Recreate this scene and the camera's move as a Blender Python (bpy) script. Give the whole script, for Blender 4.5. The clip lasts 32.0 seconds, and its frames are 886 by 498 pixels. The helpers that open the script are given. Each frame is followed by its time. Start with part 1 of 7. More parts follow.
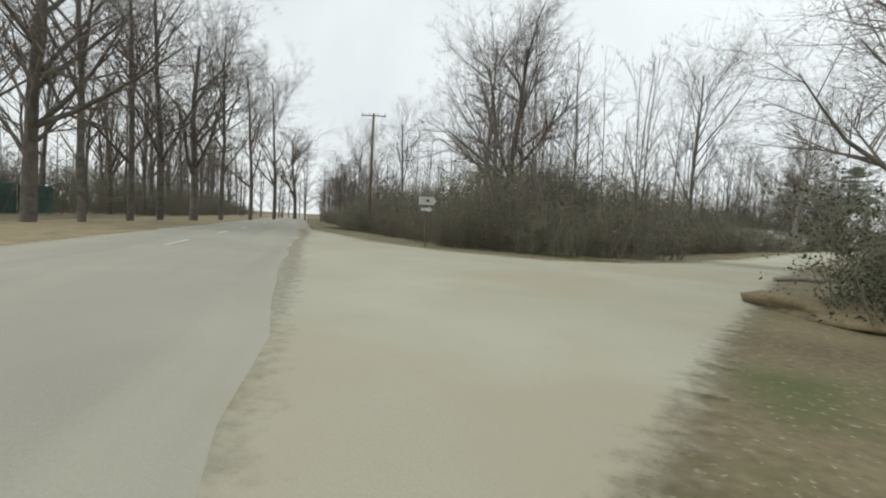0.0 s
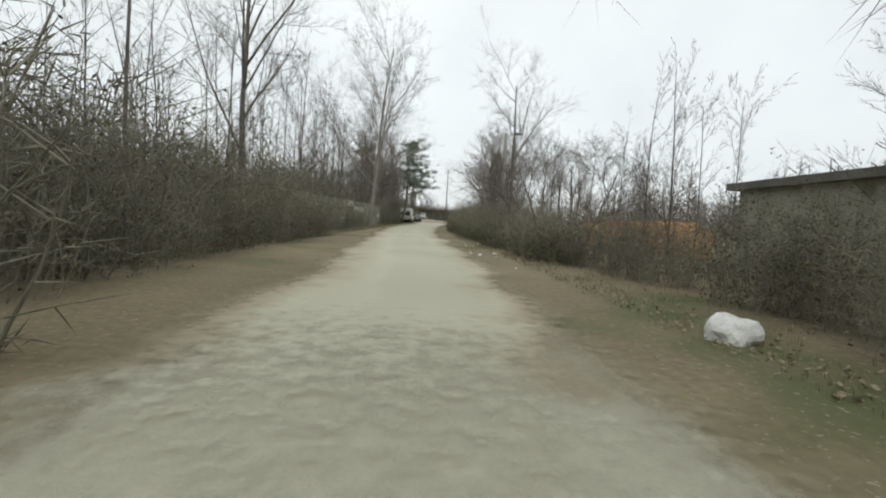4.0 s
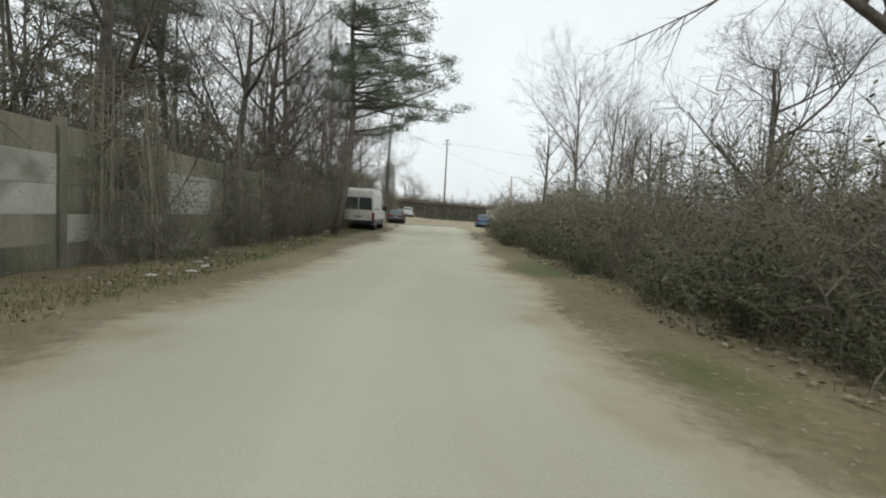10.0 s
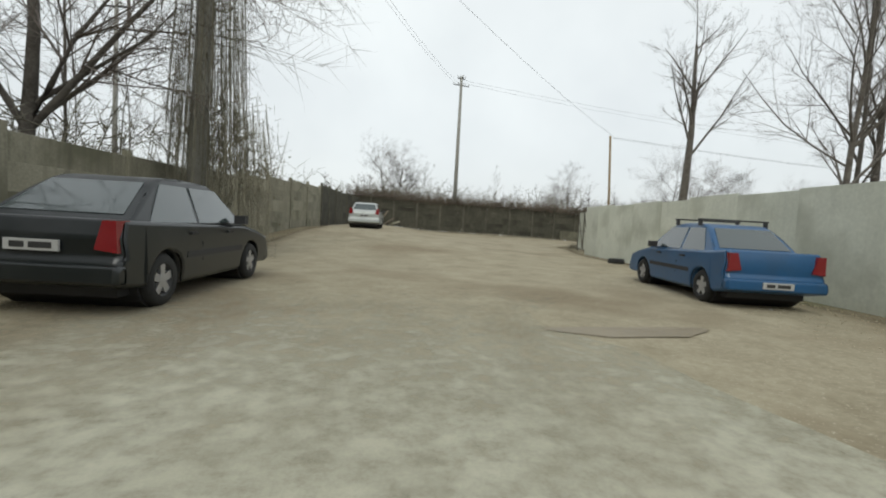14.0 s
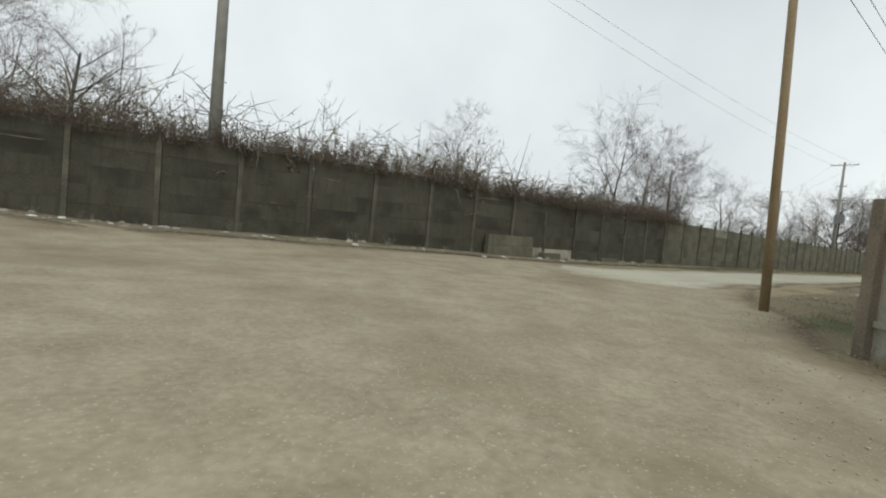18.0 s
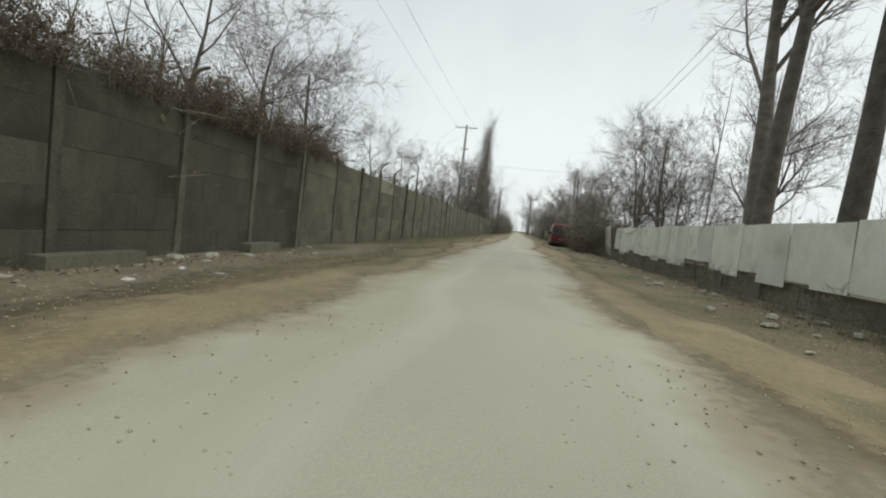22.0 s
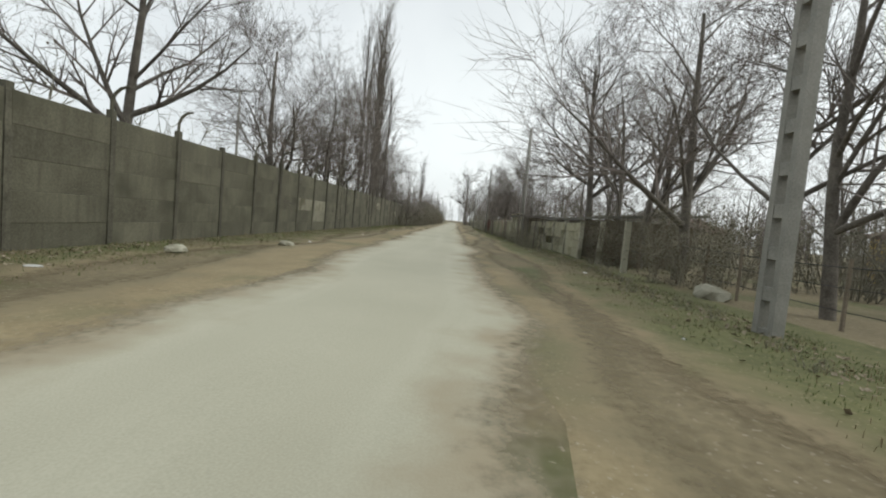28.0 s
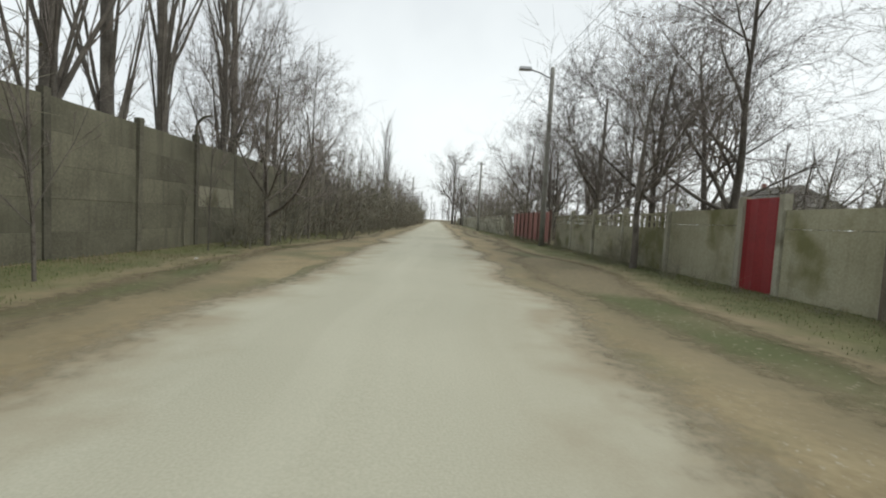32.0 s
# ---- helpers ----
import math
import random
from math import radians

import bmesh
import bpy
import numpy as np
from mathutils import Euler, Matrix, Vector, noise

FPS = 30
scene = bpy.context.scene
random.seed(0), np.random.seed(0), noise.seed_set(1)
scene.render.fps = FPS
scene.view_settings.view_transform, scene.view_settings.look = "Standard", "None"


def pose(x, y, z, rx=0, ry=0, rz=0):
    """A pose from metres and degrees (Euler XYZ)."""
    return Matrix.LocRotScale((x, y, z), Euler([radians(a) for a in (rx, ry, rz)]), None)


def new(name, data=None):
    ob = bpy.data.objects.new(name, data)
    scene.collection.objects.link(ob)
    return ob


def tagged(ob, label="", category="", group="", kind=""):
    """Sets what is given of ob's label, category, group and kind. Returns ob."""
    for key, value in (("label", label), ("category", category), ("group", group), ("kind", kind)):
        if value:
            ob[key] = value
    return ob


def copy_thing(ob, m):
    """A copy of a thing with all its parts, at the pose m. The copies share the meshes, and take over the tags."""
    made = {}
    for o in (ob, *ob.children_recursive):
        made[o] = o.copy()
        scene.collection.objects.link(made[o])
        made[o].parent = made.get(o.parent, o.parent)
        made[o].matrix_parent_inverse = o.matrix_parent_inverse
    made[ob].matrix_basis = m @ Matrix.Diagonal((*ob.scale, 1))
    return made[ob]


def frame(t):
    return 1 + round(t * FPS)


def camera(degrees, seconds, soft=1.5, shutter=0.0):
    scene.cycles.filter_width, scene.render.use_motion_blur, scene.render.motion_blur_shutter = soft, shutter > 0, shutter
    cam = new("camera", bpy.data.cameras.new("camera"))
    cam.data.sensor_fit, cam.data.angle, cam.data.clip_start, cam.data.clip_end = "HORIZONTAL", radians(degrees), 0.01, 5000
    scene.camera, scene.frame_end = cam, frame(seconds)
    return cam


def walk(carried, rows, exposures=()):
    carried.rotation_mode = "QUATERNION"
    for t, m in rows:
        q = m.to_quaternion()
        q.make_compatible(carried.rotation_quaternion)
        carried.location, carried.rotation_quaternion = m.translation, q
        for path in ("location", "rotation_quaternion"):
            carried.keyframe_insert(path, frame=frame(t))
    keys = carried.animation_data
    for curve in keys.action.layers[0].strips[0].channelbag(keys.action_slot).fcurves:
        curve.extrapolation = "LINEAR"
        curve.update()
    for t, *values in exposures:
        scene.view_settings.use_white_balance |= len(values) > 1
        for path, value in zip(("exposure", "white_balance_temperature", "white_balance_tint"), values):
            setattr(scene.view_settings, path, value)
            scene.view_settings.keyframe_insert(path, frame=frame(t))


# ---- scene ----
cam = camera(88.0, 32.0, soft=2.0)

# seconds, x, y, z, yaw, pitch, lean of the camera
ROWS = [
    (0.0, -24.57, -43.56, 1.28, 36.29, -3.47, 3.18),
    (0.5, -25.76, -41.39, 1.25, 28.73, -3.59, 2.77),
    (1.0, -26.61, -39.05, 1.22, 19.89, -4.31, 4.41),
    (1.5, -27.05, -36.63, 1.27, 11.46, -3.53, 4.29),
    (2.0, -27.16, -34.25, 1.26, 4.28, -4.18, 3.76),
    (2.5, -27.11, -31.38, 1.25, -2.07, -5.45, 3.90),
    (3.0, -26.78, -28.42, 1.25, -7.49, -5.86, 4.24),
    (3.5, -26.27, -25.40, 1.26, -10.82, -4.09, 3.69),
    (5.5, -25.22, -10.64, 1.24, -13.22, -3.73, 3.27),
    (6.0, -24.28, -6.38, 1.20, -13.06, -3.80, 4.00),
    (6.5, -23.52, -2.54, 1.28, -12.65, -3.81, 3.00),
    (7.0, -22.67, 1.97, 1.27, -12.14, -4.55, 2.89),
    (7.5, -21.90, 6.21, 1.30, -11.91, -3.45, 2.73),
    (8.0, -21.10, 10.84, 1.24, -12.15, -4.13, 2.85),
    (8.5, -20.29, 15.15, 1.24, -12.44, -4.04, 2.98),
    (9.0, -19.36, 20.23, 1.21, -13.05, -3.98, 3.55),
    (9.5, -18.50, 24.92, 1.19, -13.60, -3.39, 2.72),
    (10.0, -17.45, 29.95, 1.20, -14.06, -4.19, 3.24),
    (10.5, -16.43, 34.48, 1.28, -14.26, -4.03, 3.40),
    (11.0, -14.98, 40.82, 1.28, -14.26, -4.01, 3.08),
    (11.5, -13.73, 46.30, 1.23, -14.47, -4.02, 4.18),
    (12.0, -12.29, 52.51, 1.22, -14.39, -3.57, 3.87),
    (12.5, -11.04, 57.87, 1.26, -14.37, -3.83, 4.33),
    (13.0, -9.63, 63.87, 1.20, -14.21, -3.40, 4.40),
    (13.5, -8.48, 69.08, 1.19, -13.79, -3.35, 3.68),
    (14.0, -7.49, 74.15, 1.24, -13.82, -3.31, 3.21),
    (14.5, -6.50, 78.79, 1.28, -14.58, -2.98, 4.16),
    (16.5, -3.54, 94.39, 1.21, -26.05, -3.21, 3.77),
    (17.0, -1.77, 97.66, 1.26, -28.80, -3.58, 3.66),
    (17.5, -0.13, 100.26, 1.21, -32.29, -4.10, 3.53),
    (18.0, 1.62, 102.53, 1.28, -37.63, -3.15, 5.54),
    (18.5, 3.48, 104.49, 1.27, -42.73, -2.47, 5.95),
    (19.0, 5.46, 106.08, 1.21, -48.51, -2.37, 6.51),
    (19.5, 7.35, 107.31, 1.22, -52.84, -3.48, 3.73),
    (20.0, 9.50, 108.53, 1.22, -58.41, -2.83, 5.28),
    (20.5, 11.58, 109.46, 1.20, -63.10, -3.02, 3.33),
    (21.0, 14.04, 110.35, 1.21, -69.40, -4.13, 5.42),
    (21.5, 16.32, 110.90, 1.27, -74.57, -3.72, 4.73),
    (22.0, 19.10, 111.38, 1.21, -80.97, -3.29, 6.41),
    (22.5, 21.86, 111.57, 1.19, -85.80, -3.61, 5.61),
    (23.0, 25.61, 111.64, 1.16, -90.08, -3.66, 6.70),
    (23.5, 29.42, 111.61, 1.21, -91.48, -3.73, 6.84),
    (24.0, 34.08, 111.60, 1.26, -92.70, -3.72, 6.78),
    (24.5, 38.58, 111.50, 1.29, -93.14, -3.94, 7.11),
    (25.0, 43.78, 111.36, 1.33, -93.16, -3.36, 7.29),
    (25.5, 48.30, 111.22, 1.32, -93.19, -3.71, 6.40),
    (27.5, 68.10, 109.55, 1.30, -89.41, -3.39, 5.21),
    (28.0, 72.96, 109.78, 1.28, -88.52, -3.67, 5.30),
    (28.5, 78.11, 110.07, 1.27, -89.00, -3.46, 5.21),
    (29.0, 83.29, 110.33, 1.16, -89.81, -3.66, 4.89),
    (29.5, 88.62, 110.46, 1.15, -90.34, -3.20, 3.57),
    (30.0, 94.30, 110.58, 1.26, -90.55, -3.29, 3.46),
    (30.5, 100.08, 110.73, 1.24, -90.50, -3.66, 3.26),
    (31.0, 105.99, 110.79, 1.26, -90.63, -3.61, 3.18),
    (31.5, 111.94, 110.91, 1.24, -90.64, -3.75, 2.96),
    (32.0, 116.91, 110.96, 1.09, -90.75, -3.65, 3.12),
]
walk(cam, [(t, pose(x, y, z, 0, 0, yaw) @ pose(0, 0, 0, 90 + pitch, 0, 0) @ pose(0, 0, 0, 0, 0, lean))
           for t, x, y, z, yaw, pitch, lean in ROWS],
     [(0, 0.16, 6350, 3), (9, 0.18, 6350, 3), (13, 0.13, 6350, 3), (16.5, 0.03, 6350, 3), (22, 0.03, 6350, 3), (25, 0.10, 6350, 3), (28, 0.16, 6350, 3), (32, 0.2, 6350, 3)])

# ---- light: overcast sky, soft weak sun ----
world = bpy.data.worlds.new("overcast")
scene.world = world
world.use_nodes = True
wn, wl = world.node_tree.nodes, world.node_tree.links
sky = wn.new("ShaderNodeTexSky")
sky.sky_type, sky.sun_disc = "NISHITA", False
sky.sun_elevation, sky.sun_rotation = radians(32), radians(200)
sky.air_density, sky.dust_density, sky.ozone_density = 1.0, 4.0, 1.0
scale_sky = wn.new("ShaderNodeVectorMath")
scale_sky.operation = "SCALE"
scale_sky.inputs["Scale"].default_value = 0.1
wl.new(sky.outputs["Color"], scale_sky.inputs[0])
cloud = wn.new("ShaderNodeTexNoise")
cloud.inputs["Scale"].default_value = 1.6
cloud.inputs["Detail"].default_value = 5
tc = wn.new("ShaderNodeTexCoord")
wl.new(tc.outputs["Generated"], cloud.inputs["Vector"])
cloud_ramp = wn.new("ShaderNodeValToRGB")
cloud_ramp.color_ramp.elements[0].position, cloud_ramp.color_ramp.elements[1].position = 0.3, 0.7
cloud_ramp.color_ramp.elements[0].color = (0.72, 0.72, 0.75, 1)
cloud_ramp.color_ramp.elements[1].color = (0.985, 0.98, 0.99, 1)
wl.new(cloud.outputs["Fac"], cloud_ramp.inputs["Fac"])
mix = wn.new("ShaderNodeMix")
mix.data_type = "RGBA"
mix.inputs["Factor"].default_value = 0.88
wl.new(scale_sky.outputs["Vector"], mix.inputs["A"])
wl.new(cloud_ramp.outputs["Color"], mix.inputs["B"])
wl.new(mix.outputs["Result"], wn["Background"].inputs["Color"])
wn["Background"].inputs["Strength"].default_value = 1.0
sun = new("sun", bpy.data.lights.new("sun", "SUN"))
sun.data.energy, sun.data.angle, sun.data.color = 1.05, radians(30), (1, 0.97, 0.92)
sun.matrix_world = pose(0, 0, 50, 40, 0, -20)


# ---- materials ----
def material(name, low, high, scale=4.0, rough=0.9, bump=0.3, fine=40.0, metal=0.0, speck=None, vary=0.0, stain=None, streak=0.0, edge=None, tracks=None):
    """Two scales of noise between two colours, bump, and if wanted specks, stains, vertical streaks and a shade that differs per object."""
    m = bpy.data.materials.new(name)
    m.use_nodes = True
    n, l = m.node_tree.nodes, m.node_tree.links
    b = n["Principled BSDF"]
    b.inputs["Roughness"].default_value, b.inputs["Metallic"].default_value = rough, metal
    co = n.new("ShaderNodeTexCoord")
    place = co.outputs["Object"]
    if vary:
        info = n.new("ShaderNodeObjectInfo")
        shift = n.new("ShaderNodeVectorMath")
        shift.operation = "MULTIPLY_ADD"
        shift.inputs[1].default_value = (37.0, 19.0, 23.0)
        l.new(info.outputs["Random"], shift.inputs[0])
        l.new(place, shift.inputs[2])
        place = shift.outputs["Vector"]
    big, small = n.new("ShaderNodeTexNoise"), n.new("ShaderNodeTexNoise")
    for tex, s, d in ((big, scale, 4), (small, fine, 3)):
        tex.inputs["Scale"].default_value, tex.inputs["Detail"].default_value = s, d
        l.new(place, tex.inputs["Vector"])
    add = n.new("ShaderNodeMath")
    add.operation = "MULTIPLY_ADD"
    add.inputs[1].default_value = 0.45
    l.new(small.outputs["Fac"], add.inputs[0])
    scaled = n.new("ShaderNodeMath")
    scaled.operation = "MULTIPLY"
    scaled.inputs[1].default_value = 0.55
    l.new(big.outputs["Fac"], scaled.inputs[0])
    l.new(scaled.outputs[0], add.inputs[2])
    ramp = n.new("ShaderNodeValToRGB")
    ramp.color_ramp.elements[0].position, ramp.color_ramp.elements[1].position = 0.34, 0.66
    ramp.color_ramp.elements[0].color, ramp.color_ramp.elements[1].color = (*low, 1), (*high, 1)
    l.new(add.outputs[0], ramp.inputs["Fac"])
    colour = ramp.outputs["Color"]

    def blend(fac, a, tint):
        mx = n.new("ShaderNodeMix")
        mx.data_type = "RGBA"
        l.new(fac, mx.inputs["Factor"])
        l.new(a, mx.inputs["A"])
        mx.inputs["B"].default_value = (*tint, 1)
        return mx.outputs["Result"]

    def patches(vector_scale, s, lo, hi, seed):
        mp = n.new("ShaderNodeMapping")
        mp.inputs["Scale"].default_value = vector_scale
        mp.inputs["Location"].default_value = (seed, seed * 2, seed)
        l.new(place, mp.inputs["Vector"])
        t = n.new("ShaderNodeTexNoise")
        t.inputs["Scale"].default_value, t.inputs["Detail"].default_value = s, 5
        l.new(mp.outputs["Vector"], t.inputs["Vector"])
        r = n.new("ShaderNodeMapRange")
        r.inputs["From Min"].default_value, r.inputs["From Max"].default_value = lo, hi
        l.new(t.outputs["Fac"], r.inputs["Value"])
        return r.outputs["Result"]

    if stain:
        colour = blend(patches((1, 1, 1), stain[1], 0.52, 0.66, 7), colour, stain[0])
    if streak:
        colour = blend(patches((3, 3, 0.25), 2.5, 0.5, 0.5 + 0.3 / streak, 3), colour, [c * 0.55 for c in low])
    if speck:
        colour = blend(patches((1, 1, 1), speck[1], 0.62, 0.68, 11), colour, speck[0])
    if tracks:
        lay = n.new("ShaderNodeAttribute")
        lay.attribute_name = "lay"
        for seed, (tint, s, lo, hi) in enumerate(tracks):
            mp = n.new("ShaderNodeMapping")
            mp.inputs["Location"].default_value = (seed * 5.3, seed * 2.1, 0)
            l.new(lay.outputs["Vector"], mp.inputs["Vector"])
            t = n.new("ShaderNodeTexNoise")
            t.inputs["Scale"].default_value, t.inputs["Detail"].default_value = s, 4
            l.new(mp.outputs["Vector"], t.inputs["Vector"])
            r = n.new("ShaderNodeMapRange")
            r.inputs["From Min"].default_value, r.inputs["From Max"].default_value = lo, hi
            r.inputs["To Max"].default_value = 0.5
            l.new(t.outputs["Fac"], r.inputs["Value"])
            colour = blend(r.outputs["Result"], colour, tint)
    if edge:
        at = n.new("ShaderNodeAttribute")
        at.attribute_name = "edge"
        wander = n.new("ShaderNodeTexNoise")
        wander.inputs["Scale"].default_value, wander.inputs["Detail"].default_value = 1.3, 6
        l.new(co.outputs["Object"], wander.inputs["Vector"])
        both = n.new("ShaderNodeMath")
        both.operation = "MULTIPLY_ADD"
        both.inputs[1].default_value = 1.1
        l.new(wander.outputs["Fac"], both.inputs[0])
        l.new(at.outputs["Fac"], both.inputs[2])
        r = n.new("ShaderNodeMapRange")
        r.interpolation_type = "SMOOTHSTEP"
        r.inputs["From Min"].default_value, r.inputs["From Max"].default_value = 0.72, 1.35
        l.new(both.outputs[0], r.inputs["Value"])
        colour = blend(r.outputs["Result"], colour, edge)
    if vary:
        hsv = n.new("ShaderNodeHueSaturation")
        mr = n.new("ShaderNodeMapRange")
        mr.inputs["To Min"].default_value, mr.inputs["To Max"].default_value = 1 - vary, 1 + vary
        l.new(info.outputs["Random"], mr.inputs["Value"])
        l.new(mr.outputs["Result"], hsv.inputs["Value"])
        l.new(colour, hsv.inputs["Color"])
        colour = hsv.outputs["Color"]
    l.new(colour, b.inputs["Base Color"])
    if bump:
        bp = n.new("ShaderNodeBump")
        bp.inputs["Strength"].default_value, bp.inputs["Distance"].default_value = bump, 0.02
        l.new(add.outputs[0], bp.inputs["Height"])
        l.new(bp.outputs["Normal"], b.inputs["Normal"])
    if edge:
        # the surface thins out into crumbs along its sides
        rim = n.new("ShaderNodeAttribute")
        rim.attribute_name = "rim"
        crumbs = n.new("ShaderNodeTexNoise")
        crumbs.inputs["Scale"].default_value, crumbs.inputs["Detail"].default_value, crumbs.inputs["Roughness"].default_value = 5.0, 9, 0.65
        l.new(co.outputs["Object"], crumbs.inputs["Vector"])
        sum_ = n.new("ShaderNodeMath")
        sum_.operation = "MULTIPLY_ADD"
        sum_.inputs[1].default_value = 0.9
        l.new(crumbs.outputs["Fac"], sum_.inputs[0])
        l.new(rim.outputs["Fac"], sum_.inputs[2])
        gone = n.new("ShaderNodeMapRange")
        gone.interpolation_type = "SMOOTHSTEP"
        gone.inputs["From Min"].default_value, gone.inputs["From Max"].default_value = 0.80, 1.45
        l.new(sum_.outputs[0], gone.inputs["Value"])
        gap, both_ = n.new("ShaderNodeBsdfTransparent"), n.new("ShaderNodeMixShader")
        l.new(gone.outputs["Result"], both_.inputs["Fac"])
        l.new(b.outputs["BSDF"], both_.inputs[1])
        l.new(gap.outputs["BSDF"], both_.inputs[2])
        l.new(both_.outputs["Shader"], n["Material Output"].inputs["Surface"])
    return m


def plain(name, colour, rough=0.5, metal=0.0, coat=0.0):
    m = bpy.data.materials.new(name)
    m.use_nodes = True
    b = m.node_tree.nodes["Principled BSDF"]
    b.inputs["Base Color"].default_value = (*colour, 1)
    b.inputs["Roughness"].default_value, b.inputs["Metallic"].default_value = rough, metal
    b.inputs["Coat Weight"].default_value = coat
    return m


ASPHALT = material("dusty_asphalt", (0.365, 0.350, 0.266), (0.470, 0.450, 0.350), 0.25, 0.92, 0.25, 60, edge=(0.315, 0.27, 0.185), tracks=(((0.50, 0.485, 0.385), 0.9, 0.48, 0.62), ((0.36, 0.325, 0.235), 0.55, 0.55, 0.72)))
APRON = material("dusty_apron", (0.34, 0.322, 0.248), (0.425, 0.405, 0.318), 0.35, 0.92, 0.25, 60, stain=((0.36, 0.325, 0.235), 0.22), edge=(0.33, 0.295, 0.205))
GREY_ASPHALT = material("worn_grey_asphalt", (0.285, 0.274, 0.222), (0.355, 0.342, 0.28), 0.3, 0.9, 0.25, 60, edge=(0.33, 0.30, 0.22), tracks=(((0.40, 0.378, 0.30), 0.7, 0.5, 0.68), ((0.25, 0.24, 0.20), 0.9, 0.55, 0.7)))
DIRT = material("dirt", (0.115, 0.092, 0.05), (0.235, 0.195, 0.115), 0.35, 0.97, 0.6, 9, speck=((0.28, 0.24, 0.17), 16), stain=((0.09, 0.10, 0.036), 0.3))
# a darker tone of slab concrete, for the yard walls and the street's start
DARK_CONCRETE = material("blackened_concrete", (0.040, 0.038, 0.027), (0.088, 0.083, 0.060), 0.8, 0.92, 0.3, 25, stain=((0.036, 0.034, 0.023), 0.7), vary=0.14, streak=0.5)
LANE_CONCRETE = material("grey_lane_concrete", (0.20, 0.188, 0.138), (0.34, 0.322, 0.245), 0.8, 0.92, 0.3, 25, stain=((0.15, 0.145, 0.098), 0.7), vary=0.16, streak=0.6)
POST_CONCRETE = material("stained_posts", (0.055, 0.052, 0.038), (0.13, 0.122, 0.09), 2.0, 0.92, 0.3, 25, vary=0.3, streak=0.6)
CONCRETE = material("weathered_concrete", (0.085, 0.080, 0.056), (0.175, 0.166, 0.118), 0.8, 0.92, 0.3, 25, stain=((0.082, 0.079, 0.054), 0.6), vary=0.12, streak=0.5)
PALE_CONCRETE = material("pale_concrete", (0.27, 0.26, 0.20), (0.42, 0.405, 0.32), 1.2, 0.9, 0.3, 30, stain=((0.18, 0.17, 0.12), 1.3), vary=0.12)
MID_CONCRETE = material("old_concrete", (0.19, 0.18, 0.13), (0.31, 0.295, 0.225), 1.0, 0.92, 0.3, 28, stain=((0.11, 0.10, 0.06), 1.2), vary=0.1)
POLE_CONCRETE = material("pole_concrete", (0.20, 0.20, 0.18), (0.33, 0.32, 0.29), 2.0, 0.9, 0.3, 40)
SHEET = material("pale_painted_sheet", (0.52, 0.535, 0.445), (0.66, 0.67, 0.565), 0.8, 0.6, 0.1, 14, stain=((0.44, 0.45, 0.36), 0.7), vary=0.10, streak=0.2)
BARK = material("bark", (0.065, 0.057, 0.047), (0.17, 0.152, 0.13), 3.0, 0.95, 0.6, 25, vary=0.25)
TWIG = material("twig", (0.10, 0.086, 0.075), (0.22, 0.19, 0.17), 2.0, 0.95, 0.0, 20, vary=0.25)
SHRUB = material("dry_shrub", (0.116, 0.108, 0.080), (0.262, 0.245, 0.185), 1.5, 0.95, 0.0, 12, vary=0.3)
DRY_LEAF = material("dry_leaf", (0.085, 0.08, 0.042), (0.17, 0.15, 0.088), 2.0, 0.9, 0.0, 12, vary=0.25)
PINE = material("pine_needles", (0.10, 0.128, 0.085), (0.19, 0.225, 0.155), 2.0, 0.8, 0.0, 12, vary=0.1)
WOOD = material("weathered_wood", (0.12, 0.10, 0.075), (0.24, 0.20, 0.15), 2.0, 0.9, 0.4, 30, vary=0.2)
GATE_STEEL = material("dull_gate_steel", (0.075, 0.066, 0.052), (0.15, 0.132, 0.105), 4.0, 0.8, 0.3, 30)
RUST = material("rusty_steel", (0.07, 0.045, 0.035), (0.16, 0.10, 0.075), 4.0, 0.85, 0.3, 30)
DARK_STEEL = plain("dark_steel", (0.06, 0.06, 0.06), 0.6, 0.6)
RUBBER = material("rubber", (0.012, 0.012, 0.012), (0.03, 0.03, 0.028), 6, 0.9, 0.1, 40)
RIM = plain("silver_rim", (0.45, 0.45, 0.46), 0.4, 0.7)
TRIM = plain("dark_plastic", (0.02, 0.02, 0.022), 0.6)
GLASS = plain("car_glass", (0.05, 0.065, 0.065), 0.06, 0.0, 1.0)
LIGHT_RED = plain("red_lens", (0.20, 0.010, 0.014), 0.22, 0, 0.6)
LIGHT_CLEAR = plain("clear_lens", (0.6, 0.62, 0.62), 0.15, 0.2, 0.6)
WHITE_PLATE = plain("white_plate", (0.42, 0.42, 0.41), 0.5)
BLACK_INK = plain("dark_bars", (0.03, 0.03, 0.03), 0.6)
LITTER = material("pale_litter", (0.45, 0.45, 0.43), (0.7, 0.7, 0.68), 5, 0.7, 0.2, 30, vary=0.3)


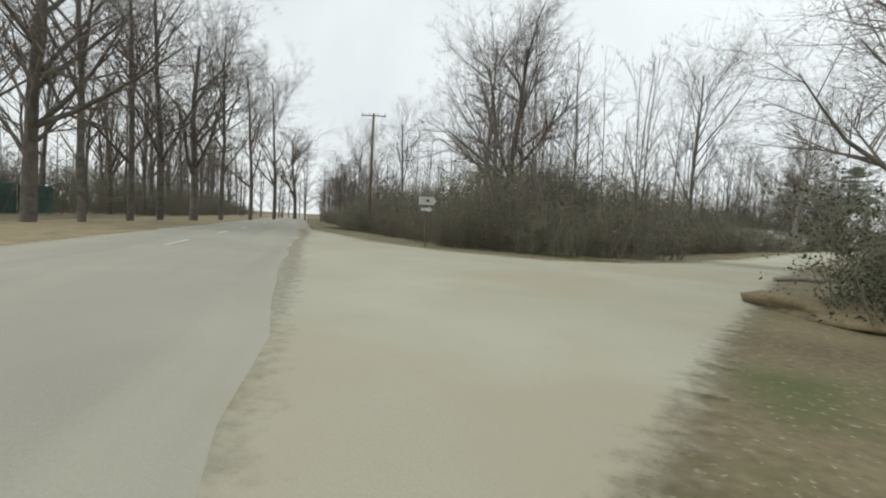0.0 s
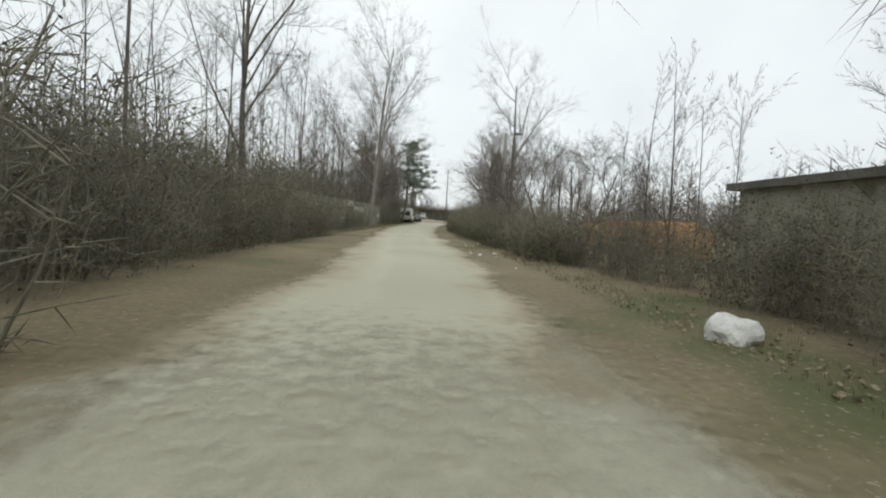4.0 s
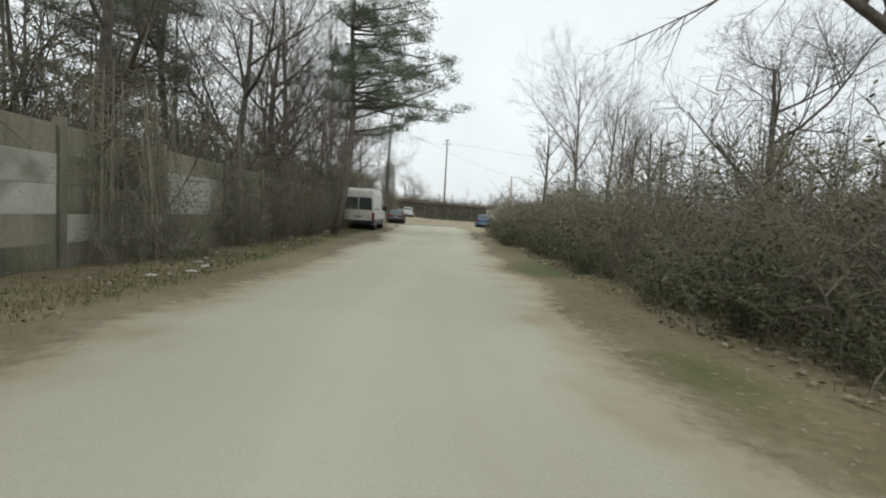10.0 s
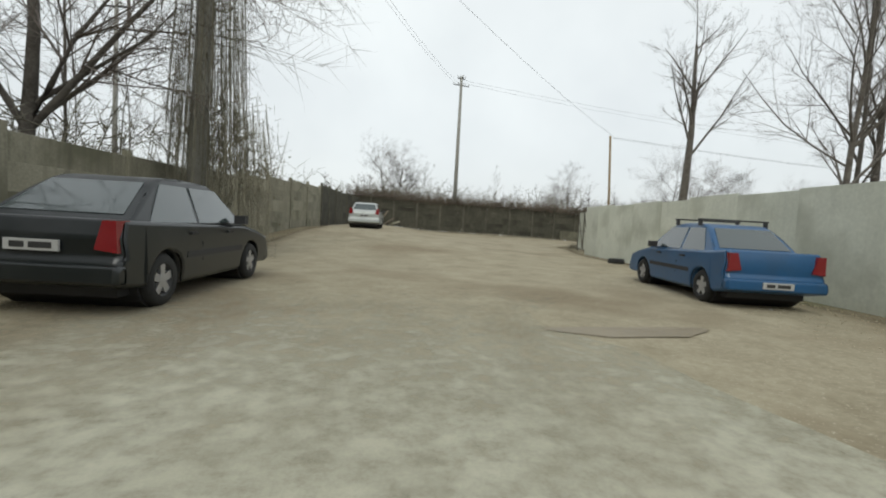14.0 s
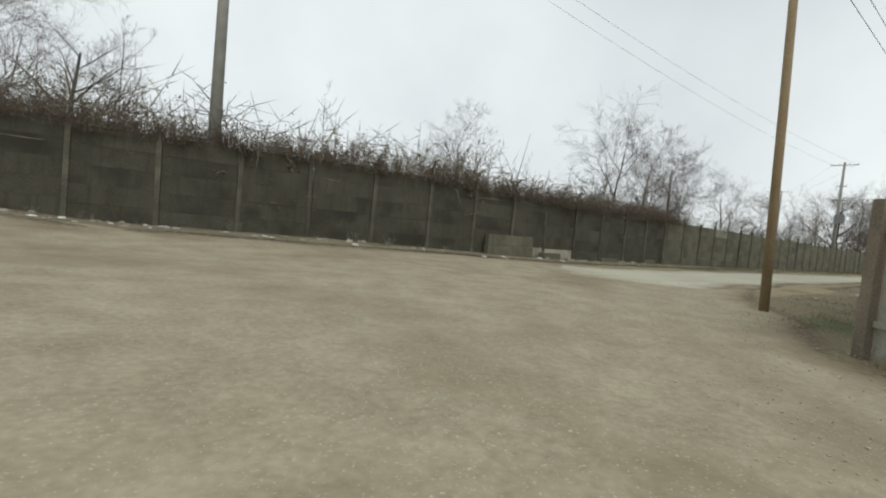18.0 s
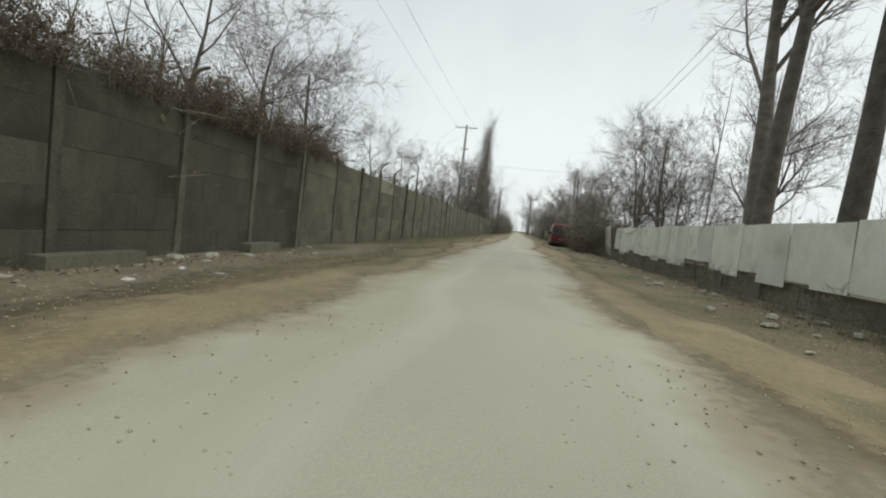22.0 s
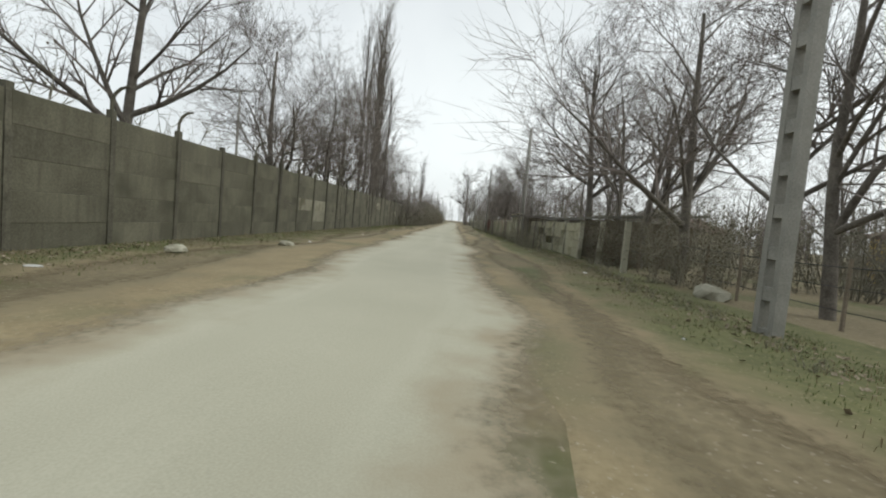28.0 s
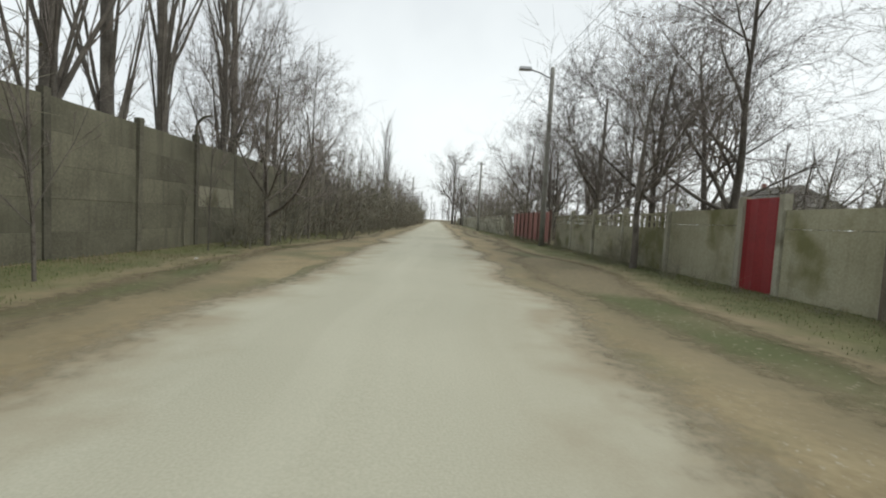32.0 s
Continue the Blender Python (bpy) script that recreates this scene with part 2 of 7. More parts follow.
# ---- mesh helpers ----
class Mesh:
    """Collects vertices and faces of one part."""

    def __init__(self):
        self.v, self.f = [], []

    def add(self, verts, faces):
        o = len(self.v)
        self.v += [tuple(p) for p in verts]
        self.f += [tuple(i + o for i in f) for f in faces]
        return self

    def box(self, x0, y0, z0, x1, y1, z1, m=None):
        vs = [Vector((x, y, z)) for z in (z0, z1) for y in (y0, y1) for x in (x0, x1)]
        if m is not None:
            vs = [m @ p for p in vs]
        return self.add(vs, [(0, 2, 3, 1), (4, 5, 7, 6), (0, 1, 5, 4), (2, 6, 7, 3), (0, 4, 6, 2), (1, 3, 7, 5)])

    def tube(self, points, radii, sides=5, cap=True):
        points = [Vector(p) for p in points]
        rings = []
        for i, p in enumerate(points):
            d = (points[min(i + 1, len(points) - 1)] - points[max(i - 1, 0)])
            d = d.normalized() if d.length > 1e-9 else Vector((0, 0, 1))
            a = d.cross(Vector((0, 0, 1)) if abs(d.z) < 0.9 else Vector((1, 0, 0))).normalized()
            b = d.cross(a)
            rings.append([p + (a * math.cos(2 * math.pi * k / sides) + b * math.sin(2 * math.pi * k / sides)) * radii[i] for k in range(sides)])
        faces = [(i * sides + k, i * sides + (k + 1) % sides, (i + 1) * sides + (k + 1) % sides, (i + 1) * sides + k)
                 for i in range(len(points) - 1) for k in range(sides)]
        if cap:
            faces += [tuple(range(sides))[::-1], tuple((len(points) - 1) * sides + k for k in range(sides))]
        return self.add([p for r in rings for p in r], faces)

    def cone(self, a, b, r):
        """A fine twig: three sides running to a point."""
        d = (b - a).normalized()
        u = d.cross(Vector((0, 0, 1)) if abs(d.z) < 0.9 else Vector((1, 0, 0))).normalized() * r
        v = d.cross(u) * 0.87
        return self.add((a + u, a - u * 0.5 + v, a - u * 0.5 - v, b), ((0, 1, 3), (1, 2, 3), (2, 0, 3)))

    def data(self, name, mat, smooth=False):
        me = bpy.data.meshes.new(name)
        me.from_pydata(self.v, [], self.f)
        me.materials.append(mat)
        if smooth:
            me.polygons.foreach_set("use_smooth", [True] * len(me.polygons))
        me.update()
        return me


def part(name, mesh, mat, parent, label="", smooth=False, at=None):
    ob = new(name, mesh.data(name, mat, smooth))
    ob.parent = parent
    if at is not None:
        ob.matrix_basis = at
    if label:
        tagged(ob, label)
    return ob


def thing(name, label, category, at=None, group="", kind=""):
    ob = new(name)
    ob.empty_display_size = 0.2
    if at is not None:
        ob.matrix_basis = at
    return tagged(ob, label, category, group, kind)


def single(name, mesh, mat, label, category, kind="", group="", smooth=False, at=None):
    ob = new(name, mesh.data(name, mat, smooth))
    if at is not None:
        ob.matrix_basis = at
    return tagged(ob, label, category, group, kind)


# ---- plan: the lane runs from the crossing to the yard, the street turns off to the right along the long wall ----
LANE = Matrix.Translation((-25.2, -10.6, 0)) @ Matrix.Rotation(-0.206, 4, "Z")   # local y along the lane, local x to its right


def lane(s, lat, z=0.0, turn=0.0):
    """The pose of a thing s metres along the lane and lat metres to the right of the first camera line; turn in degrees."""
    p = LANE @ Vector((lat, s, 0))
    return pose(p.x, p.y, z + height(p.x, p.y), 0, 0, turn - 11.8)


def smooth_step(a, b, x):
    t = min(1, max(0, (x - a) / (b - a)))
    return t * t * (3 - 2 * t)


def height(x, y):
    """The ground: flat, rising at the far corner of the yard."""
    return 0.62 * smooth_step(2.5, -5.5, x) * smooth_step(86, 101, y) + 0.30 * smooth_step(22, 8, x) * smooth_step(112, 119, y) * smooth_step(-8, 0, x)


def on_ground(x, y, turn=0.0, z=0.0):
    return pose(x, y, z + height(x, y), 0, 0, turn)


# ---- ground and roads ----
def ground_sheet():
    xs = sorted(set([-1500, -600, -300, -200, -150] + list(range(-120, -40, 10)) + list(range(-40, 40, 2)) + list(range(40, 240, 10)) + [300, 450, 800, 2000]))
    ys = sorted(set([-1500, -600, -300, -150] + list(range(-100, 70, 10)) + list(range(70, 130, 2)) + list(range(130, 220, 10)) + [300, 600, 2000]))
    m = Mesh()
    m.add([(x, y, height(x, y) - 0.010 + (0.008 * noise.noise((x * 0.3, y * 0.3, 0)) if abs(x) < 250 else 0)) for y in ys for x in xs],
          [(j * len(xs) + i, j * len(xs) + i + 1, (j + 1) * len(xs) + i + 1, (j + 1) * len(xs) + i) for j in range(len(ys) - 1) for i in range(len(xs) - 1)])
    return single("ground", m, DIRT, "brown dirt ground with dry grass and leaf litter", "ground", "structure", smooth=True)


ground_sheet()


def strip(name, left, right, lift, label, mat=None, soft=(1, 1), rows_soft=(0, 9999), crown=0.03, ramp=0, fade=(0, 0), sink=0, thin=1.1, melt=(0, 0)):
    """A road surface between two lines of points of the same count, its edges broken and dusted over with soil."""
    m, verts, edge, rim, lay, along, last = Mesh(), [], [], [], [], 0.0, None
    us = (-1, 0, 0.02, 0.05, 0.09, 0.14, 0.22, 0.35, 0.5, 0.65, 0.78, 0.86, 0.91, 0.95, 0.98, 1, 2)
    for i, (a, b) in enumerate(zip(left, right)):
        a, b = Vector((*a, 0)), Vector((*b, 0))
        w = (b - a).normalized()
        a += w * (0.5 * noise.noise((a.x * 0.35, a.y * 0.35, 3.1)) + 0.2 * noise.noise((a.x * 1.3, a.y * 1.3, 1.1)))
        b += w * (0.5 * noise.noise((b.x * 0.35, b.y * 0.35, 8.7)) + 0.2 * noise.noise((b.x * 1.3, b.y * 1.3, 5.1)))
        wide = (b - a).length
        centre = a.lerp(b, 0.5)
        along += (centre - last).length if last else 0.0
        last = centre
        on = 1 if rows_soft[0] <= i <= rows_soft[1] else 0
        for u in us:
            skirt = u < 0 or u > 1
            p = a.lerp(b, u) if not skirt else (a - w * 0.12 if u < 0 else b + w * 0.12)
            verts.append((p.x, p.y, height(p.x, p.y) - 0.035) if skirt else (p.x, p.y, height(p.x, p.y) + 0.006 + (lift - 0.006 + crown * (1 - abs(2 * u - 1))) * (min(1, i / ramp) if ramp else 1) * (min(1, (len(left) - 1 - i) / sink) if sink else 1)))
            lay += [(u - 0.5) * wide, along * 0.035, 0.0]
            ends = max(1.25 * (1 - i / fade[0]) if fade[0] else 0, 1.25 * (1 - (len(left) - 1 - i) / fade[1]) if fade[1] else 0)
            gone = max(1 - i / melt[0] if melt[0] else 0, 1 - (len(left) - 1 - i) / melt[1] if melt[1] else 0, 0)
            rim.append(max(gone, on * max(soft[0] * max(0, 1 - max(0, u) * wide / thin), soft[1] * max(0, 1 - max(0, 1 - u) * wide / thin))))
            edge.append(max(0, ends, on * max(soft[0] * max(0, 1 - max(0, u) * wide / 1.6), soft[1] * max(0, 1 - max(0, 1 - u) * wide / 1.6))))
    n = len(us)
    m.add(verts, [(j * n + i, j * n + i + 1, (j + 1) * n + i + 1, (j + 1) * n + i) for j in range(len(left) - 1) for i in range(n - 1)])
    ob = single(name, m, mat or ASPHALT, label, "road", "structure", smooth=True)
    ob.data.attributes.new("edge", "FLOAT", "POINT").data.foreach_set("value", edge)
    ob.data.attributes.new("rim", "FLOAT", "POINT").data.foreach_set("value", rim)
    ob.data.attributes.new("lay", "FLOAT_VECTOR", "POINT").data.foreach_set("vector", lay)
    return ob


def lane_xy(s, lat):
    p = LANE @ Vector((lat, s, 0))
    return (p.x, p.y)


def dense(points, step=1.0):
    out = []
    for a, b in zip(points, points[1:]):
        a, b = Vector(a), Vector(b)
        k = max(1, int((b - a).length / step))
        out += [tuple(a.lerp(b, i / k)) for i in range(k)]
    return out + [tuple(points[-1])]


S = [s * 0.8 for s in range(-14, 120)]
strip("lane_road", [lane_xy(s, np.interp(s, [-8, 0, 10, 20, 30, 45, 60, 80, 95], [-1.2, -1.6, -2.4, -3.4, -3.9, -3.9, -3.3, -3.6, -4.5])) for s in S],
      [lane_xy(s, np.interp(s, [-8, 0, 10, 20, 37, 55, 65, 77, 95], [3.3, 3.05, 2.6, 1.7, 1.4, 1.9, 2.4, 3.0, 5])) for s in S], 0.028, "narrow dusty pale asphalt lane with broken edges", rows_soft=(4, 999), melt=(11, 18))
MAIN = Vector((-0.80, 0.60))
MAIN_N = Vector((0.60, 0.80))
main_right = [Vector((-60, -16)) + MAIN * k for k in range(-110, 330, 2)]
strip("main_road", [tuple(p - MAIN_N * 8.8) for p in main_right], [tuple(p) for p in main_right], 0.012, "worn grey asphalt main road", GREY_ASPHALT)
strip("junction_apron", [(-56, -18.6), (-48, -22.0), (-42, -25.4), (-36.5, -27.0), (-32, -26.2), (-29.6, -23.6), (-28.0, -19.0), (-27.0, -13.0)],
      [(-56, -21.0), (-48, -27.0), (-40, -33.0), (-32, -39.0), (-24.6, -45.0), (-24.7, -38.0), (-24.3, -28.0), (-22.6, -13.0)], 0.020, "wide dusty asphalt mouth of the side lane", APRON, soft=(1, 1), crown=0.004, thin=2.6)
X2 = [12 + k * 1.0 for k in range(310)]
strip("street_road", [(x, np.interp(x, [12, 40, 75, 90, 130, 320], [114.6, 114.2, 113.2, 113.5, 113.8, 114.5])) for x in X2],
      [(x, np.interp(x, [12, 30, 55, 80, 130, 320], [108.6, 109.2, 109.6, 108.5, 109.1, 109.8])) for x in X2], 0.012, "pale dusty asphalt street with sandy edges", rows_soft=(6, 999), ramp=5, fade=(6, 0))
yard_l = dense([lane_xy(76, -4.2), lane_xy(84, -5.4), lane_xy(100, -6.0), lane_xy(112, -6.2), (-7.5, 112), (-7.5, 119), (-1, 119.2), (5, 117.6), (12, 116.4), (19, 115.6)])
yard_r = dense([lane_xy(76, 3.4), lane_xy(84, 6.6), lane_xy(92, 7.6), lane_xy(108, 8.0), (7.6, 102.0), (11, 104.2), (14, 105.6), (17, 107.2), (20, 108.2), (25, 109.0)])
k_y = 60
pick = lambda pts: [pts[round(i * (len(pts) - 1) / k_y)] for i in range(k_y + 1)]
YARD = material("yard_gravel", (0.225, 0.192, 0.124), (0.365, 0.322, 0.225), 1.4, 0.96, 1.0, 14, speck=((0.42, 0.38, 0.285), 38), stain=((0.205, 0.165, 0.102), 0.3), edge=(0.19, 0.155, 0.095))
strip("yard_surface", pick(yard_l), pick(yard_r), 0.020, "pale sandy gravel yard", YARD, sink=16)
# sandy strips along the street and the main road's far side
SAND = material("sandy_verge", (0.195, 0.152, 0.082), (0.325, 0.265, 0.155), 1.2, 0.97, 0.8, 12, speck=((0.35, 0.31, 0.23), 24), stain=((0.15, 0.138, 0.07), 0.5), edge=(0.205, 0.17, 0.10))
strip("street_verge_right", [(x, np.interp(x, [12, 30, 55, 80, 130, 320], [109.0, 109.6, 110.0, 109, 109.5, 110])) for x in X2],
      [(x, 107.9 + 0.4 * math.sin(x * 0.21)) for x in X2], 0.006, "sandy verge of the street", SAND, soft=(0, 1), rows_soft=(16, 999), crown=0.0)
strip("street_verge_left", [(x, 115.2 + 0.4 * math.sin(x * 0.3)) for x in X2], [(x, np.interp(x, [12, 40, 75, 90, 130, 320], [114.0, 113.8, 112.8, 113.1, 113.4, 114.1])) for x in X2], 0.006, "sandy verge of the street", SAND, soft=(1, 0), rows_soft=(16, 999), crown=0.0)
strip("main_verge", [tuple(p - MAIN_N * 17) for p in main_right], [tuple(p - MAIN_N * 8.2) for p in main_right], 0.006, "wide sandy verge of the main road", SAND, soft=(1, 0))
BARE_DIRT = material("bare_brown_dirt", (0.135, 0.110, 0.068), (0.245, 0.208, 0.138), 0.9, 0.97, 0.9, 11, speck=((0.31, 0.275, 0.205), 26), stain=((0.115, 0.108, 0.058), 0.4), edge=(0.20, 0.168, 0.105))
XD = [-4 + k for k in range(46)]
strip("wall_dirt", [(x, 121.75 - 0.22 * (x + 6) if x < 12.5 else 117.65) for x in XD], [(x, np.interp(x, [-4, 6, 16, 42], [117.6, 116.2, 115.0, 114.9])) for x in XD], 0.036, "bare brown dirt along the foot of the wall", BARE_DIRT, soft=(0, 1), crown=0.0, thin=2.4, sink=6)
TURF = material("thin_turf", (0.072, 0.080, 0.028), (0.155, 0.152, 0.062), 0.6, 0.97, 0.8, 7, stain=((0.15, 0.125, 0.068), 0.5), speck=((0.26, 0.22, 0.13), 22), edge=(0.235, 0.19, 0.112))
X3 = [24 + k for k in range(200)]
strip("turf_left", [(x, 117.62) for x in X3], [(x, 115.1 + 0.3 * math.sin(x * 0.4)) for x in X3], 0.010, "thin trodden grass along the wall", TURF, soft=(0, 1), crown=0.0)
X4 = [57 + k for k in range(150)]
strip("turf_right", [(x, 107.6 + 0.35 * math.sin(x * 0.33)) for x in X4], [(x, 103.6) for x in X4], 0.010, "thin trodden grass along the garden fences", TURF, soft=(1, 0), crown=0.0)
dash = Mesh()
for k in range(-2, 12):
    p = Vector((-60, -16)) - MAIN_N * 5.0 + MAIN * (k * 9 - 9)
    dash.box(-0.06, -1.5, 0.050, 0.06, 1.5, 0.054, Matrix.Translation((p.x, p.y, 0)) @ Matrix.Rotation(math.atan2(-MAIN.x, MAIN.y), 4, "Z"))
single("centre_line", dash, plain("worn_road_paint", (0.6, 0.6, 0.57), 0.8), "worn white dashes painted along the main road", "road marking", "structure")


# ---- concrete panel walls: posts with stacked slabs ----
def slab_mesh(length, tall, thick=0.07):
    m = Mesh()
    b = 0.009
    ring = lambda y, i: [(i, y, i), (length - i, y, i), (length - i, y, tall - i), (i, y, tall - i)]
    m.add(ring(-thick / 2, b) + ring(-thick / 2 + b, 0) + ring(thick / 2 - b, 0) + ring(thick / 2, b),
          [(0, 1, 2, 3)] + [(4 * r + k, 4 * r + 4 + k, 4 * r + 4 + (k + 1) % 4, 4 * r + (k + 1) % 4) for r in range(3) for k in range(4)] + [(15, 14, 13, 12)])
    return m


def hooked_post(tall, hook):
    m = Mesh()
    m.box(-0.075, -0.07, -0.2, 0.075, 0.07, tall)
    if hook:
        m.tube([(0, 0, tall - 0.02), (0, 0, tall + 0.22), (0.02, -0.06, tall + 0.38), (0.03, -0.18, tall + 0.50), (0.05, -0.36, tall + 0.56)], [0.045, 0.042, 0.04, 0.036, 0.03], 6)
    return m


def panel_wall(name, label, origin, direction, bays, bay, courses, tall, mat, hooks=False, pale=(), posts=None, pale_mat=None):
    """A wall of concrete slabs between posts, from origin along direction (degrees)."""
    wall = thing(name, label, "wall", kind="structure")
    wall.matrix_basis = Matrix.Identity(4)
    slab = slab_mesh(bay - 0.15, tall / courses + 0.004).data("slab", mat)
    slab_pale = slab_mesh(bay - 0.15, tall / courses + 0.004).data("slab", pale_mat or PALE_CONCRETE)
    post_a, post_b = hooked_post(tall + 0.04, False).data("post", posts or POST_CONCRETE), hooked_post(tall + 0.1, True).data("post", posts or POST_CONCRETE)
    d = Vector((math.cos(radians(direction)), math.sin(radians(direction)), 0))
    rng = random.Random(len(name) + bays)
    count = 0
    for i in range(bays + 1):
        p = Vector((*origin, 0)) + d * bay * i
        h = height(p.x, p.y)
        ob = new("post", post_b if hooks and rng.random() < 0.75 else post_a)
        ob.parent = wall
        ob.matrix_basis = pose(p.x, p.y, h, rng.uniform(-1, 1), rng.uniform(-1, 1), direction)
        if i == bays:
            break
        q = p + d * bay
        hm = (h + height(q.x, q.y)) / 2
        for c in range(courses):
            ob = new("slab", slab_pale if (i, c) in pale else slab)
            ob.parent = wall
            s = p + d * 0.075
            ob.matrix_basis = pose(s.x, s.y, hm + c * tall / courses + 0.006 - 0.1, 0, 0, direction) @ Matrix.Translation((0, rng.uniform(-0.006, 0.006), 0))
            count += 1
    return wall


# ---- trees and shrubs ----
def grow(rng, trunk, crown, start, way, length, radius, depth, opts):
    """One branch and, from it, the next order."""
    steps = 7 if depth == 0 else 4 if depth == 1 else 2 if depth == 2 else 1
    pts, rad, p, d = [start], [radius], Vector(start), Vector(way).normalized()
    bend = opts["bend"] * (0.4 if depth == 0 else 1)
    for i in range(steps):
        d = (d + Vector((rng.uniform(-1, 1), rng.uniform(-1, 1), rng.uniform(-0.6, 0.8) + opts["rise"] * (depth > 0))) * bend).normalized()
        p = p + d * length / steps
        pts.append(p.copy())
        rad.append(radius * (1 - (i + 1) / steps * (0.80 if depth else 0.72)))
    target = trunk if depth <= 1 else crown
    if steps == 1:
        crown.cone(pts[0], pts[1], radius * 1.25)
    else:
        target.tube(pts, rad, 8 if depth == 0 else 5 if depth == 1 else 3, cap=False)
    if depth >= opts["orders"]:
        return
    n = opts["split"][depth]
    for k in range(n):
        u = rng.uniform(opts["bare"], 1.0) if depth == 0 else rng.uniform(0.2, 1.0)
        i = min(steps - 1, int(u * steps))
        q = pts[i].lerp(pts[i + 1], u * steps - i)
        axis = (pts[i + 1] - pts[i]).normalized()
        side = axis.cross(Vector((rng.uniform(-1, 1), rng.uniform(-1, 1), rng.uniform(-1, 1)))).normalized()
        angle = radians(rng.uniform(*opts["angle"]))
        w = axis * math.cos(angle) + side * math.sin(angle)
        r = (rad[i] * (1 - (u * steps - i)) + rad[i + 1] * (u * steps - i)) * rng.uniform(*opts["thick"])
        grow(rng, trunk, crown, q, w, length * opts["shrink"] * rng.uniform(0.6, 1.1) * (1.15 - 0.5 * u if depth == 0 else 1), max(r, 0.006 if depth < 3 else 0.004), depth + 1, opts)


STYLES = {
    "broad": dict(orders=4, split=(12, 9, 8, 6), angle=(22, 64), shrink=0.54, bend=0.16, rise=0.16, bare=0.20, thick=(0.45, 0.75)),
    "tall": dict(orders=4, split=(13, 9, 8, 6), angle=(18, 58), shrink=0.52, bend=0.14, rise=0.22, bare=0.22, thick=(0.4, 0.7)),
    "sapling": dict(orders=3, split=(17, 9, 7), angle=(16, 52), shrink=0.34, bend=0.10, rise=0.35, bare=0.12, thick=(0.4, 0.65)),
    "column": dict(orders=4, split=(54, 6, 5, 3), angle=(7, 22), shrink=0.32, bend=0.05, rise=0.42, bare=0.04, thick=(0.28, 0.45)),
    "trunky": dict(orders=4, split=(9, 8, 8, 6), angle=(18, 48), shrink=0.46, bend=0.11, rise=0.3, bare=0.42, thick=(0.4, 0.62)),
    "orchard": dict(orders=4, split=(9, 9, 8, 6), angle=(26, 65), shrink=0.66, bend=0.22, rise=0.12, bare=0.20, thick=(0.45, 0.75)),
}
# the same kinds with fewer twigs, for the depth of the wood
FAR_SPLIT = {"broad": (11, 7, 5, 3), "tall": (11, 7, 5, 3), "sapling": (13, 6, 4), "orchard": (9, 7, 5, 3)}
LIGHT = {}


def make_tree(seed, style, tall, radius, label, category="tree", lean=(0, 0), at=None, twig=None, bark=None):
    rng = random.Random(seed)
    tr, cr = Mesh(), Mesh()
    grow(rng, tr, cr, Vector((0, 0, -0.15)), Vector((lean[0], lean[1], 1)), tall, radius, 0, STYLES[style])
    tree = thing("tree", label, category, at, "roadside trees")
    if style in FAR_SPLIT:
        a, b = Mesh(), Mesh()
        grow(random.Random(seed), a, b, Vector((0, 0, -0.15)), Vector((lean[0], lean[1], 1)), tall, radius, 0, dict(STYLES[style], split=FAR_SPLIT[style]))
        LIGHT[tree.name] = ((a, bark or BARK), (b, twig or TWIG))
    part("trunk", tr, bark or BARK, tree, smooth=True)
    part("crown", cr, twig or TWIG, tree)
    return tree


def put(proto, x, y, scale=1.0, turn=0.0, z=0.0, label=""):
    ob = copy_thing(proto, on_ground(x, y, turn, z) @ Matrix.Scale(scale, 4))
    if label:
        tagged(ob, label)
    return ob


def bake(name, label, category, items):
    """Joins copies of things at their poses into one mesh for each material, of kind stuff."""
    by_mat, flat = {}, {}
    for proto, m in items:
        if proto.name not in flat:
            flat[proto.name] = [(mat, np.array(k.v, np.float32), np.array([i for f in k.f for i in f], np.int32), np.array([len(f) for f in k.f], np.int32)) for k, mat in LIGHT[proto.name] if k.v]
        a = np.array(m)
        for mat, co, lp, tot in flat[proto.name]:
            by_mat.setdefault(mat, []).append((co @ a[:3, :3].T + a[:3, 3], lp, tot))
    for mat, parts in by_mat.items():
        offs = np.cumsum([0] + [len(p[0]) for p in parts])
        co = np.concatenate([p[0] for p in parts])
        lp = np.concatenate([p[1] + o for p, o in zip(parts, offs)]).astype(np.int32)
        tot = np.concatenate([p[2] for p in parts])
        me = bpy.data.meshes.new(name)
        me.vertices.add(len(co))
        me.vertices.foreach_set("co", co.astype(np.float32).ravel())
        me.loops.add(len(lp))
        me.loops.foreach_set("vertex_index", lp)
        me.polygons.add(len(tot))
        me.polygons.foreach_set("loop_start", np.concatenate([[0], np.cumsum(tot)[:-1]]).astype(np.int32))
        me.materials.append(mat)
        me.update(calc_edges=True)
        tagged(new(name, me), label, category, "", "stuff")


BACK = []


def back(proto, x, y, scale=1.0, turn=0.0):
    """A copy that stands in the depth of the wood, joined later into the rest of it."""
    BACK.append((proto, on_ground(x, y, turn) @ Matrix.Scale(scale, 4)))


